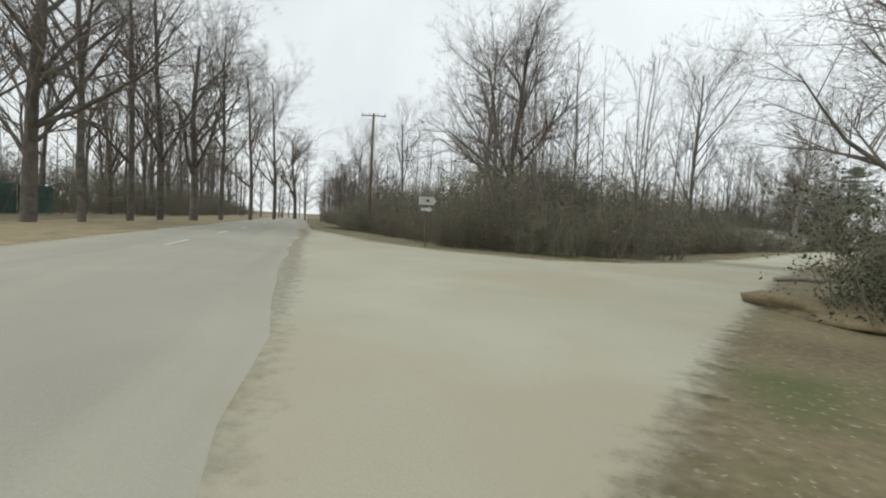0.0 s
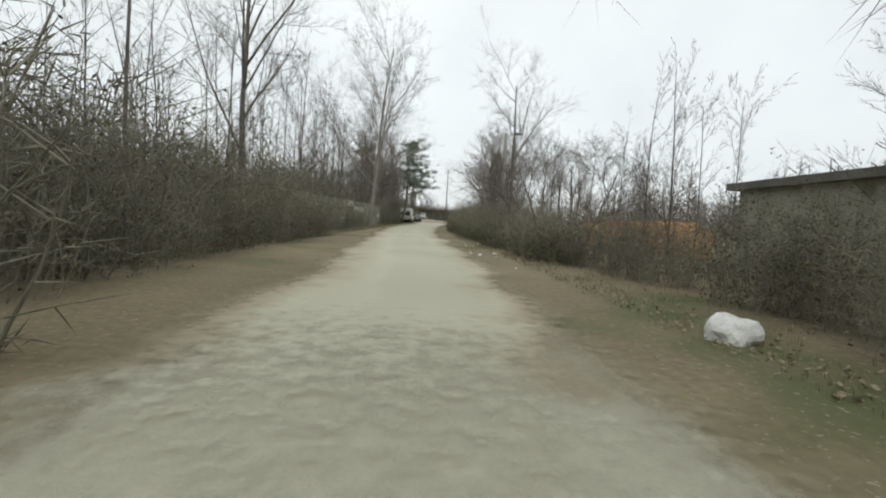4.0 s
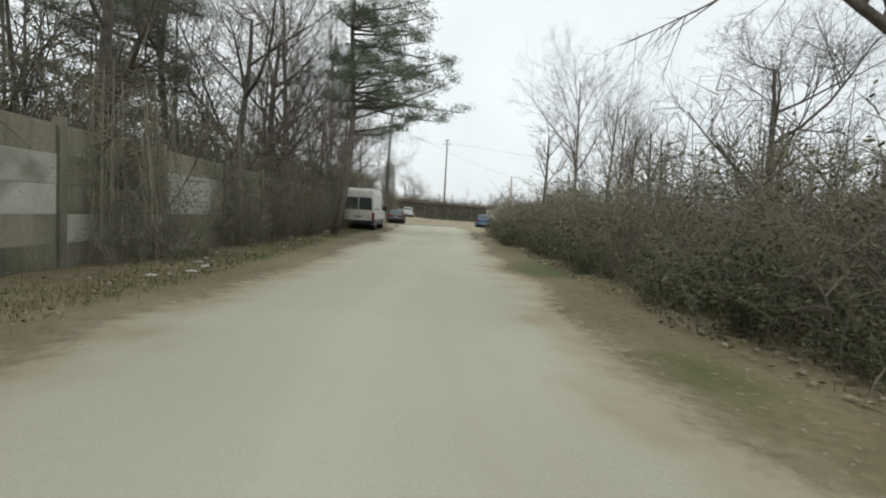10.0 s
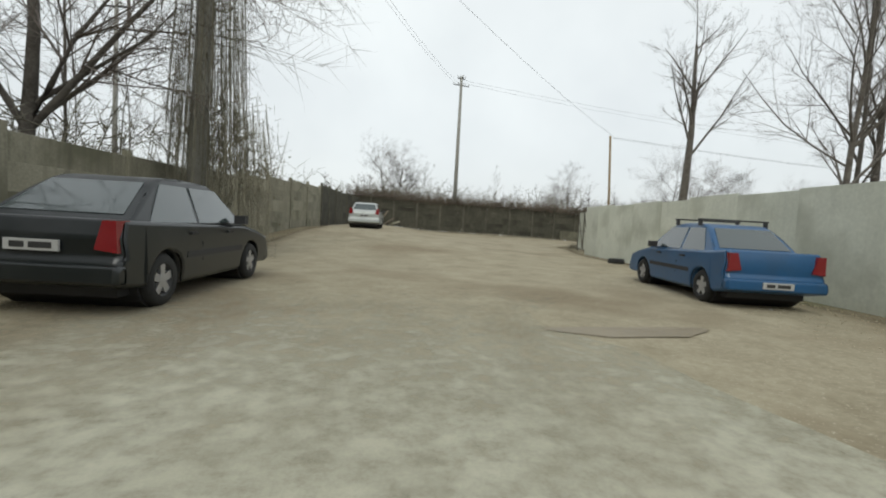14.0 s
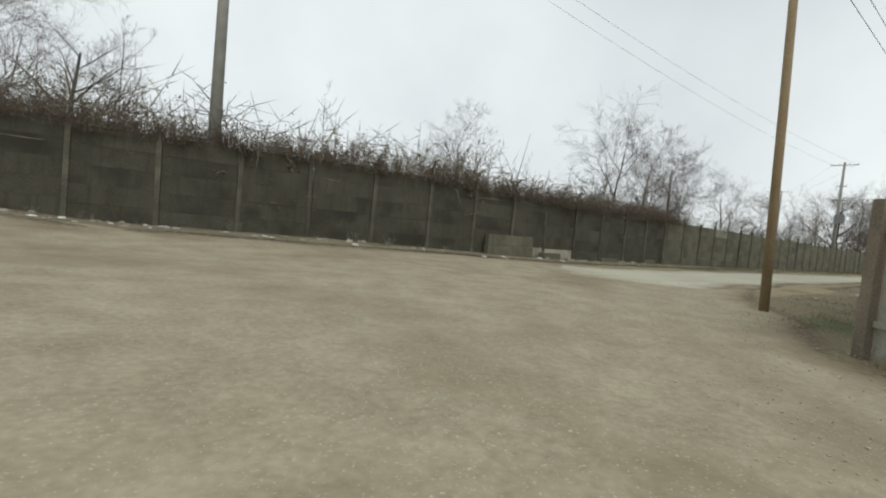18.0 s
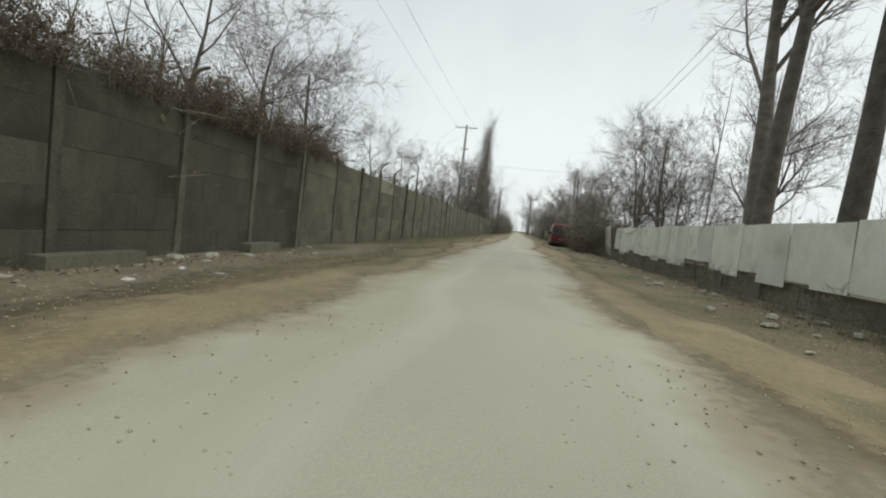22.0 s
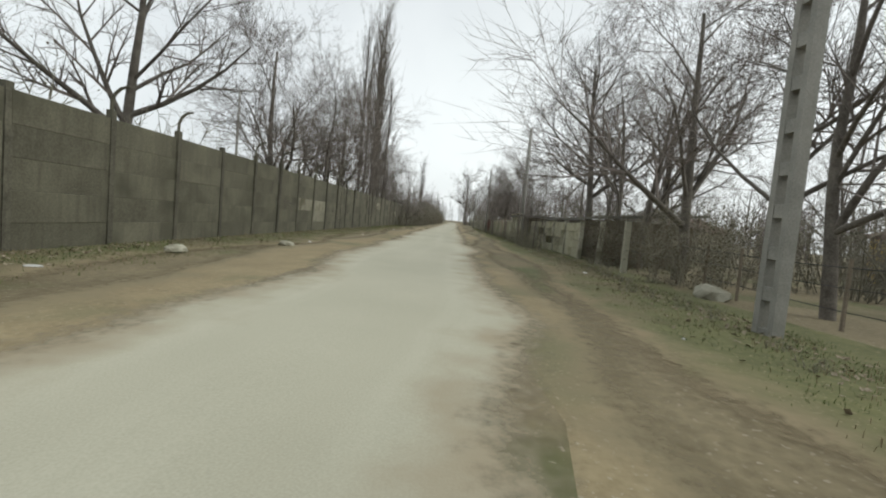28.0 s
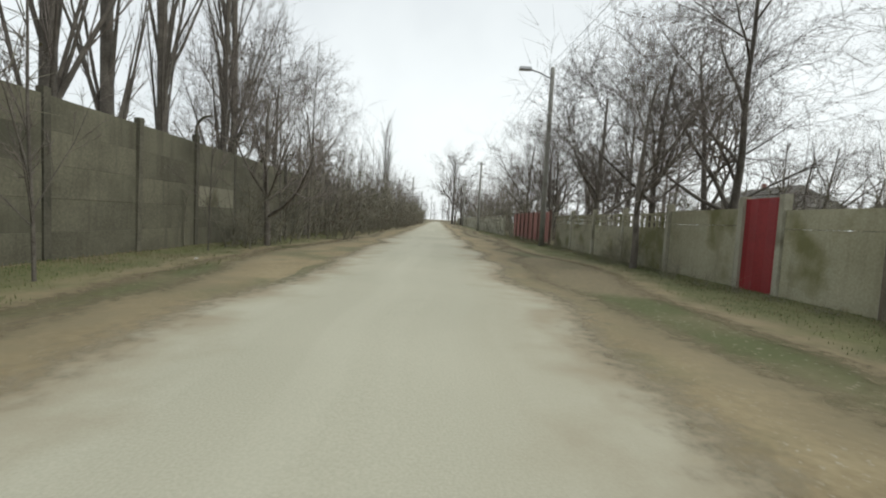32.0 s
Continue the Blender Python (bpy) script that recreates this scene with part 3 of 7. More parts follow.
def shrub_meshes(seed, tall, spread, stems, side, leaves, stout):
    rng = random.Random(seed)
    m, lv = Mesh(), Mesh()
    any_way = lambda lo, hi: Vector((rng.uniform(-1, 1), rng.uniform(-1, 1), rng.uniform(lo, hi)))
    for _ in range(stems):
        a, r = rng.uniform(0, 6.283), spread * math.sqrt(rng.random())
        p = Vector((r * math.cos(a), r * math.sin(a), -0.1))
        d = Vector((math.cos(a) * rng.uniform(-0.1, 0.5), math.sin(a) * rng.uniform(-0.1, 0.5), 1)).normalized()
        h = tall * rng.uniform(0.4, 1.0)
        pts = [p]
        for i in range(4):
            d = (d + any_way(-0.35, 0.3) * 0.22).normalized()
            pts.append(pts[-1] + d * h / 4)
        m.tube(pts, [0.011 * stout * (1 - i / 5) for i in range(5)], 3, cap=False)
        for _ in range(side):
            i = rng.randrange(0, 4)
            q = pts[i].lerp(pts[i + 1], rng.random())
            w = any_way(-0.2, 1).normalized()
            l1 = h * rng.uniform(0.12, 0.36)
            e = q + w * l1
            f = e + (w + any_way(-0.6, 0.4) * 0.6).normalized() * l1 * 0.7
            m.cone(q, q.lerp(e, 1.15), 0.0062 * stout)
            m.cone(e, f, 0.0048 * stout)
            for _ in range(3):
                g = q.lerp(e, rng.uniform(0.2, 1))
                m.cone(g, g + any_way(-0.5, 0.8).normalized() * l1 * rng.uniform(0.4, 0.8), 0.0042 * stout)
            for _ in range(leaves):
                c = q.lerp(f, rng.random()) + any_way(-1, 0.5) * 0.1
                u = any_way(-1, 1).normalized() * rng.uniform(0.02, 0.05)
                v = u.cross(any_way(-1, 1)).normalized() * 0.022
                lv.add([c - u, c + v, c + u, c - v], [(0, 1, 2, 3)])
    return m, lv


def make_shrub(seed, tall, spread, stems, leaves, label, leaf_mat=None):
    m, lv = shrub_meshes(seed, tall, spread, stems + 8, 12, leaves, 1.0)
    sh = thing("shrub", label, "shrub", group="roadside thicket")
    part("twigwork", m, SHRUB, sh)
    if lv.v:
        part("foliage", lv, leaf_mat or DRY_LEAF, sh)
    a, b = shrub_meshes(seed, tall, spread, stems // 2, 6, leaves // 2, 2.0)
    LIGHT[sh.name] = ((a, SHRUB), (b, leaf_mat or DRY_LEAF))
    return sh


# ---- the long wall, the yard walls ----
panel_wall("wall_street_near", "dark concrete slab wall with hooked posts along the street's start", (12.5, 117.8), 0.0, 8, 2.4, 5, 2.95, DARK_CONCRETE, hooks=True, pale=((2, 0), (3, 0)))
panel_wall("wall_street", "long grey weathered concrete slab wall with hooked posts", (31.85, 117.8), 0.0, 48, 2.45, 5, 2.95, CONCRETE, hooks=True, pale=((3, 4), (26, 2), (27, 2), (27, 1), (35, 3), (40, 2)), pale_mat=MID_CONCRETE)
panel_wall("wall_street_far", "far stretch of the grey concrete slab wall", (149.6, 117.85), 0.3, 46, 2.6, 3, 2.95, CONCRETE)
panel_wall("wall_corner", "dark concrete slab wall facing the yard", (-6.0, 121.9), -12.4, 8, 2.37, 5, 2.95, DARK_CONCRETE)
a1 = LANE @ Vector((-6.7, 115.3, 0))
panel_wall("wall_yard_side", "dark concrete slab wall along the side of the yard", (a1.x, a1.y), 79.5, 8, 2.5, 5, 2.6, DARK_CONCRETE)
REPAIR_CONCRETE = material("repaired_concrete", (0.42, 0.41, 0.35), (0.58, 0.57, 0.50), 1.6, 0.9, 0.3, 30, stain=((0.30, 0.29, 0.23), 1.1), vary=0.10)
a0 = LANE @ Vector((-6.7, 13, 0))
panel_wall("wall_lane", "grey concrete slab wall with paler repaired slabs beside the lane", (a0.x, a0.y), 78.2, 34, 3.0, 5, 2.4, LANE_CONCRETE, posts=LANE_CONCRETE,
           pale=tuple((25, c) for c in (0, 1, 2, 3)) + ((24, 1), (26, 1), (26, 0), (23, 2), (1, 3), (2, 2), (2, 1), (4, 1), (5, 4), (6, 3), (7, 3), (9, 4), (11, 3), (11, 2), (12, 1), (13, 2), (13, 3), (15, 1)), pale_mat=REPAIR_CONCRETE)


# ---- fences of sheet and slabs ----
def bevel_sheet(w, h, thick=0.02, waves=0):
    """A sheet of metal, upright, with shallow folds."""
    m = Mesh()
    n = max(2, waves * 4)
    pts = [(w * i / n, 0.012 * math.sin(i * math.pi / 2) if waves else 0) for i in range(n + 1)]
    v = [(x, y + dy, z) for dy in (-thick / 2, thick / 2) for z in (0, h) for x, y in pts]
    k = n + 1
    f = []
    for i in range(n):
        f += [(i, i + 1, k + i + 1, k + i), (2 * k + i, 3 * k + i, 3 * k + i + 1, 2 * k + i + 1), (k + i, k + i + 1, 3 * k + i + 1, 3 * k + i), (i, 2 * k + i, 2 * k + i + 1, i + 1)]
    f += [(0, k, 3 * k, 2 * k), (n, 2 * k + n, 3 * k + n, k + n)]
    return m.add(v, f)


def sheet_fence(name, label, frame_at, length, width, tall, seed, ragged=0.0, lift=0.0, waves=0, step_up=()):
    """Sheets side by side on rails and posts; frame_at is the pose of its start, its length along local x."""
    fence = thing(name, label, "fence", frame_at)
    r = random.Random(seed)
    x, i = 0.0, 0
    while x < length - 0.05:
        w = min(width * r.uniform(0.85, 1.15), length - x)
        low = lift + (r.uniform(0, ragged) if ragged else 0)
        h = tall * r.uniform(0.985, 1.015) - low
        ob = part("sheet", bevel_sheet(w + 0.02, h, 0.012, waves), SHEET, fence)
        ob.matrix_basis = pose(x, (i % 2) * 0.014, low, r.uniform(-0.8, 0.8), r.uniform(-1, 1) * (1.2 if ragged else 0.2), r.uniform(-0.5, 0.5))
        x += w
        i += 1
    for z in (0.35 * tall, 0.85 * tall):
        part("rail", Mesh().box(0, -0.10, z - 0.025, length, -0.05, z + 0.025), GATE_STEEL, fence)
    k = max(1, round(length / 2.6))
    for j in range(k + 1):
        part("post", Mesh().tube([(length * j / k, -0.13, -0.3), (length * j / k, -0.13, tall - 0.05)], [0.035, 0.035], 8), GATE_STEEL, fence)
    return fence


def lane_line(s, lat, turn):
    """A pose whose local x runs along the lane."""
    p = LANE @ Vector((lat, s, 0))
    return pose(p.x, p.y, height(p.x, p.y), 0, 0, turn)


sheet_fence("sheet_fence", "tall smooth pale grey-green metal fence with scratched paint", lane_line(77.0, 8.1, 78.2), 9.6, 2.4, 2.66, 1)
sheet_fence("sheet_fence", "pale painted sheet metal fence behind the blue car", lane_line(92.1, 8.2, 78.2), 18.0, 2.0, 2.42, 2)


def gate(label, at, width, tall, brace):
    g = thing("metal_gate", label, "gate", at)
    for x0, x1 in ((0, width / 2 - 0.02), (width / 2 + 0.02, width)):
        leaf = part("leaf", bevel_sheet(x1 - x0, tall - 0.15, 0.006, 3), SHEET, g)
        leaf.matrix_basis = pose(x0, 0, 0.12)
        for ends in (((x0, 0.15), (x0, tall)), ((x1, 0.15), (x1, tall)), ((x0, tall), (x1, tall)), ((x0, 0.15), (x1, 0.15)), ((x0, tall * 0.52), (x1, tall * 0.52))):
            part("frame_bar", Mesh().tube([(ends[0][0], 0.03, ends[0][1]), (ends[1][0], 0.03, ends[1][1])], [0.024, 0.024], 6), GATE_STEEL, g)
        if brace:
            part("brace", Mesh().tube([(x0, 0.04, 0.2), (x1, 0.04, tall - 0.1)], [0.022, 0.022], 6), GATE_STEEL, g)
    for x in (-0.08, width + 0.08):
        part("gate_post", Mesh().tube([(x, 0, -0.3), (x, 0, tall + 0.12)], [0.045, 0.045], 8), GATE_STEEL, g)
    return g


gate("closed pale sheet metal gate in a dull brown tube frame", lane_line(86.95, 8.25, 78.2), 4.8, 2.25, False)
gate("sagging pale metal gate with diagonal braces", lane_line(110.4, 8.5, 68.0), 4.0, 2.3, True)
MOULDY = material("mouldy_whitewash", (0.27, 0.27, 0.215), (0.42, 0.415, 0.345), 0.9, 0.9, 0.4, 12, stain=((0.075, 0.075, 0.05), 1.5), streak=0.8, vary=0.06)
corner = thing("corner_fence", "stained whitewashed sheet fence with black mould and a dark corner post", "fence", on_ground(10.1, 103.9, 237.0))
for k in range(7):
    b = part("sheet", bevel_sheet(0.74, 2.08 + 0.02 * math.sin(k * 2.3), 0.02), MOULDY, corner)
    b.matrix_basis = pose(0.12 + k * 0.73, 0.04 + 0.014 * (k % 2), 0.03, 0, 0.3 * math.sin(k * 5), 0)
part("corner_post", Mesh().box(-0.07, -0.09, -0.3, 0.09, 0.12, 2.18), WOOD, corner, "dark weathered wooden post")
part("rail", Mesh().box(0.1, -0.03, 1.72, 5.2, 0.035, 1.84), MOULDY, corner)
part("rail", Mesh().box(0.1, -0.02, 0.45, 5.2, 0.035, 0.53), MOULDY, corner)
sign = thing("street_sign", "small blue enamel street sign with white bars on the fence", "sign", on_ground(9.70, 103.28, 237.0, 1.60))
part("plate", Mesh().box(-0.22, -0.07, -0.075, 0.22, -0.05, 0.075), plain("blue_enamel", (0.03, 0.05, 0.28), 0.4), sign)
part("bar", Mesh().box(-0.15, -0.075, -0.018, 0.15, -0.071, 0.022), WHITE_PLATE, sign)
# low concrete base and hanging sheets along the street
base = thing("fence_base", "low cracked concrete base under the hanging sheets", "wall", pose(20.5, 104.05, 0), kind="structure")
for k in range(13):
    part("block", Mesh().box(k * 2.9, -0.12, -0.2, k * 2.9 + 2.86, 0.12, 0.62 + 0.05 * math.sin(k * 3.3)), CONCRETE, base)
sheet_fence("sheet_fence", "bent pale metal sheets hung unevenly over a low concrete base", pose(21, 104.35, 0.0, 0, 0, 0), 33.4, 1.25, 2.22, 4, ragged=0.45, lift=0.42)
sheet_fence("sheet_fence", "leaning pale metal sheets at the end of the fence", pose(54.2, 104.55, 0.0, -7, 0, -4), 2.9, 1.45, 2.3, 5)
sheet_fence("sheet_fence", "tall pale metal fence along the street corner", pose(10.25, 103.98, 0, 0, 0, 2.0), 10.7, 1.8, 2.2, 6, lift=0.1)


def lattice_panel(w, tall, holes):
    """A cast concrete fence panel with a pierced band at its top."""
    m = Mesh()
    solid = tall - 0.42
    m.box(0, -0.03, 0, w, 0.03, solid)
    m.box(0, -0.03, tall - 0.07, w, 0.03, tall)
    for i in range(holes + 1):
        x = w * i / holes
        m.box(max(0, x - 0.035), -0.03, solid, min(w, x + 0.035), 0.03, tall - 0.07)
    m.box(0, -0.028, solid + 0.155, w, 0.028, solid + 0.195)
    return m


GREEN_CONCRETE = material("mossy_concrete", (0.27, 0.256, 0.172), (0.42, 0.40, 0.29), 0.7, 0.93, 0.35, 25, stain=((0.17, 0.165, 0.075), 0.9), vary=0.18, streak=0.4)
RED_PAINT = material("red_painted_metal", (0.20, 0.018, 0.022), (0.30, 0.03, 0.035), 1.5, 0.5, 0.1, 20)
FADED_RED = material("faded_red_panel", (0.20, 0.09, 0.075), (0.30, 0.14, 0.12), 1.0, 0.8, 0.2, 20, vary=0.15)
panel_f = lattice_panel(2.9, 1.62, 9).data("panel", GREEN_CONCRETE)
panel_s = Mesh().box(0, -0.03, 0, 2.9, 0.03, 1.30).box(0, -0.028, 1.312, 2.9, 0.028, 1.66).data("panel", GREEN_CONCRETE)
post_f = Mesh().box(-0.07, -0.09, -0.2, 0.07, 0.09, 1.85).data("post", PALE_CONCRETE)
garden = thing("garden_fence", "mossy cast concrete garden fence with a pierced top band", "fence")
low_panel = Mesh().box(0, -0.03, 0, 2.35, 0.03, 1.30).box(0, -0.028, 1.312, 2.35, 0.028, 1.62).data("panel", GREEN_CONCRETE)
short_panel = Mesh().box(0, -0.03, 0, 1.95, 0.03, 1.25).box(0, -0.028, 1.262, 1.95, 0.028, 1.6).data("panel", GREEN_CONCRETE)
for x, me in [(115.2, low_panel), (117.7, low_panel), (120.2, None), (123.2, short_panel)] + [(126.45 + k * 3.05, panel_f if k else panel_s) for k in range(5)]:
    for piece, dx in ((post_f, 0), (me, 0.07)):
        if piece:
            ob = new(piece.name, piece)
            ob.parent = garden
            ob.matrix_basis = pose(x + dx, 104.6, 0, 0, 0, 0.6 * math.sin(x * 7))
yard_gate = thing("garden_gate", "old grey garden gate of boards on a thin frame", "gate", pose(120.45, 104.62, 0))
for k in range(15):
    ob = part("board", Mesh().box(0, -0.012, 0, 0.155, 0.012, 1.62 + 0.05 * math.sin(k * 4)), WOOD, yard_gate)
    ob.matrix_basis = pose(k * 0.175, 0, 0.1, 0, 0.8 * math.sin(k * 5), 0)
for z in (0.4, 1.35):
    part("rail", Mesh().box(-0.03, 0.014, z, 2.66, 0.055, z + 0.07), RUST, yard_gate)
part("gate_post", Mesh().box(2.66, -0.08, -0.2, 2.8, 0.08, 2.1), WOOD, yard_gate, "dark wooden gate post")
door = thing("garden_door", "closed dark red metal garden door between concrete posts", "door", pose(125.35, 104.62, 0))
part("door_leaf", bevel_sheet(1.0, 1.85, 0.03, 2), RED_PAINT, door)
for x in (-0.06, 1.06):
    part("door_post", Mesh().box(x - 0.06, -0.08, -0.2, x + 0.06, 0.08, 1.9), PALE_CONCRETE, door)
part("handle", Mesh().box(0.85, -0.06, 0.95, 0.93, -0.02, 1.0), DARK_STEEL, door)
redf = thing("red_fence", "faded red panel fence on thin posts", "fence", pose(141.6, 104.9, 0))
for k in range(8):
    ob = part("panel", bevel_sheet(1.45, 1.7, 0.03, 5), FADED_RED, redf)
    ob.matrix_basis = pose(k * 1.5, 0, 0.15, 0, 0.7 * math.sin(k * 3), 0)
    part("post", Mesh().box(k * 1.5 - 0.04, 0.02, -0.2, k * 1.5 + 0.03, 0.1, 1.95), RUST, redf)
far_f = thing("slab_fence", "low pale concrete slab fence far along the street", "fence")
post_lo = Mesh().box(-0.08, -0.08, -0.2, 0.08, 0.08, 1.75).data("post", PALE_CONCRETE)
slab_lo = slab_mesh(2.3, 0.5).data("slab", PALE_CONCRETE)
for k in range(40):
    x = 157 + k * 2.5
    ob = new("post", post_lo)
    ob.parent, ob.matrix_basis = far_f, pose(x, 105.2, 0)
    for c in range(3):
        ob = new("slab", slab_lo)
        ob.parent, ob.matrix_basis = far_f, pose(x + 0.1, 105.2, c * 0.52)
old = thing("slab_fence", "old low fence of loose grey concrete slabs with gaps", "fence")
rs = random.Random(9)
slab_o = slab_mesh(2.75, 0.42).data("slab", GREEN_CONCRETE)
post_o = Mesh().box(-0.08, -0.09, -0.2, 0.08, 0.09, 1.8).data("post", PALE_CONCRETE)
for k in range(7):
    x = 89 + k * 2.95
    ob = new("post", post_o)
    ob.parent, ob.matrix_basis = old, pose(x, 103.9, 0, rs.uniform(-2, 2), rs.uniform(-2, 2), 0)
    for c in range(4):
        if rs.random() < 0.85 and k > 1:
            ob = new("slab", slab_o)
            ob.parent, ob.matrix_basis = old, pose(x + 0.1, 103.9, 0.02 + c * 0.43, 0, rs.uniform(-1.2, 1.2), 0)
wire_f = thing("wire_fence", "thin wire garden fence on crooked wooden posts", "fence")
for k in range(9):
    part("post", Mesh().tube([(79.5 + k * 1.5, 103.0, -0.2), (79.5 + k * 1.5 + 0.05 * math.sin(k * 3), 103.0, 1.25)], [0.04, 0.035], 6), WOOD, wire_f)
for z in (0.35, 0.75, 1.1):
    part("wire", Mesh().tube([(79.5 + k * 1.5, 103.0, z + 0.03 * math.sin(k * 5 + z)) for k in range(9)], [0.008] * 9, 4), DARK_STEEL, wire_f)


# ---- poles and wires ----
def insulator(m, p):
    m.tube([p, p + Vector((0, 0, 0.12)), p + Vector((0, 0, 0.13)), p + Vector((0, 0, 0.22))], [0.02, 0.02, 0.05, 0.035], 6)


def utility_pole(label, at, tall, r0, r1, arms=(), mat=None, lean=(0, 0), holes=False):
    pole = thing("utility_pole", label, "utility pole", at, "poles along the road")
    m = Mesh()
    lx, ly = lean
    if holes:
        n = int(tall / 0.62)
        for side in (-1, 1):
            m.box(side * 0.14 - 0.05, -0.10, -0.3, side * 0.14 + 0.05, 0.10, tall)
        for k in range(n + 1):
            m.box(-0.10, -0.085, k * 0.62 - 0.1, 0.10, 0.085, k * 0.62 + 0.1)
    else:
        m.tube([(0, 0, -0.5), (lx * 0.5, ly * 0.5, tall * 0.5), (lx, ly, tall)], [r0, (r0 + r1) / 2, r1], 10)
    part("shaft", m, mat or POLE_CONCRETE, pole, smooth=not holes)
    for z, half, turn in arms:
        u = Vector((math.cos(radians(turn)), math.sin(radians(turn)), 0))
        c = Vector((lx * z / tall, ly * z / tall, z))
        part("crossarm", Mesh().tube([c - u * half, c + u * half], [0.05, 0.05], 6), DARK_STEEL, pole)
        for k in (-1, -0.35, 0.35, 1):
            ins = Mesh()
            insulator(ins, c + u * half * k * 0.95 + Vector((0, 0, 0.03)))
            part("insulator", ins, POLE_CONCRETE, pole)
    return pole


WOOD_POLE = material("wooden_pole", (0.10, 0.075, 0.05), (0.22, 0.165, 0.11), 1.5, 0.9, 0.3, 20)
YELLOW_POLE = material("yellowish_wooden_pole", (0.20, 0.145, 0.085), (0.32, 0.24, 0.14), 1.5, 0.9, 0.3, 20)
utility_pole("dark wooden power pole with one crossarm", on_ground(-55.3, -13.5), 10.7, 0.15, 0.11, ((10.5, 1.1, 36),), WOOD_POLE)
for k in range(1, 5):
    q = Vector((-55.3, -13.5)) + MAIN * 38 * k
    utility_pole("dark wooden power pole with one crossarm", on_ground(q.x, q.y), 10.0, 0.15, 0.11, ((9.8, 1.0, 36),), WOOD_POLE)
utility_pole("tall concrete power pole standing behind the yard wall", on_ground(5.0, 121.0), 16.0, 0.24, 0.13, ((15.9, 0.45, 10), (15.2, 0.9, 10), (15.9, 0.45, 100)))
p1 = LANE @ Vector((-5.9, 98.3, 0))
utility_pole("tall concrete power pole beside the lane wall", on_ground(p1.x, p1.y), 13.3, 0.23, 0.15, ((13.2, 0.35, -12), (12.0, 0.8, -12)), lean=(0.35, 0.1))
p3 = LANE @ Vector((-17, 112, 0))
utility_pole("thin power pole behind the wall", on_ground(p3.x, p3.y), 11.5, 0.14, 0.10, ((11.0, 0.7, -12),))
utility_pole("bare yellowish wooden pole at the street corner", on_ground(13.75, 106.2), 8.7, 0.105, 0.085, (), YELLOW_POLE, lean=(-0.38, 0.2))
big = utility_pole("tall concrete power pole with a transformer behind the wall", on_ground(82.0, 120.0), 14.8, 0.24, 0.14, ((14.4, 1.5, 90), (11.5, 0.5, 90), (9.6, 0.9, 90), (6.4, 0.9, 90)), lean=(0.1, 0))
box = Mesh().box(-0.9, -0.95, 6.5, -0.25, 0.1, 7.6)
part("transformer", box, plain("grey_tank", (0.22, 0.23, 0.23), 0.5, 0.3), big, "grey steel transformer tank")
for k in range(3):
    ins = Mesh()
    insulator(ins, Vector((-0.6, -0.75 + k * 0.35, 7.6)))
    part("bushing", ins, DARK_STEEL, big)
utility_pole("concrete power pole far behind the wall", on_ground(146, 146), 18.5, 0.25, 0.15, ((18.2, 1.6, 90),))
utility_pole("square concrete pole with a ladder of openings", on_ground(79.9, 105.0, 8), 9.6, 0, 0, (), holes=True)
utility_pole("grey concrete pole at the old slab fence", on_ground(109.6, 104.7), 9.0, 0.17, 0.12, ())
lamp_pole = utility_pole("grey pole with a street lamp on an arm", on_ground(141.0, 105.5), 9.2, 0.15, 0.11, ())
part("lamp_arm", Mesh().tube([(0, 0, 8.6), (-0.5, 0.8, 8.75), (-0.7, 1.35, 8.8)], [0.03, 0.03, 0.03], 6), DARK_STEEL, lamp_pole)
part("lamp_head", Mesh().box(-0.95, 1.25, 8.74, -0.6, 1.85, 8.86), RIM, lamp_pole)
for x in (171, 205, 245):
    utility_pole("far grey pole along the street", on_ground(x, 106.3), 8.0, 0.15, 0.11, ((7.8, 0.4, 90),))
for x in (196, 236):
    utility_pole("far grey pole along the wall", on_ground(x, 115.6), 8.0, 0.15, 0.11, ())
lp = LANE @ Vector((5.4, 18.8, 0))
lampp = utility_pole("grey concrete pole with a street lamp in the thicket", on_ground(lp.x, lp.y), 7.0, 0.17, 0.12, ())
part("lamp_arm", Mesh().tube([(0, 0, 6.6), (0.5, 0.3, 7.0), (0.9, 0.5, 7.1)], [0.03, 0.03, 0.03], 6), DARK_STEEL, lampp)
part("lamp_head", Mesh().box(0.8, 0.4, 7.04, 1.3, 0.62, 7.16), DARK_STEEL, lampp)


def wire(a, b, sag, label="thin black overhead wire", r=0.009):
    a, b = Vector(a), Vector(b)
    n = 14
    pts = [a.lerp(b, i / n) - Vector((0, 0, sag * 4 * (i / n) * (1 - i / n))) for i in range(n + 1)]
    single("overhead_wire", Mesh().tube(pts, [r] * (n + 1), 4), DARK_STEEL, label, "wire", group="overhead wires")


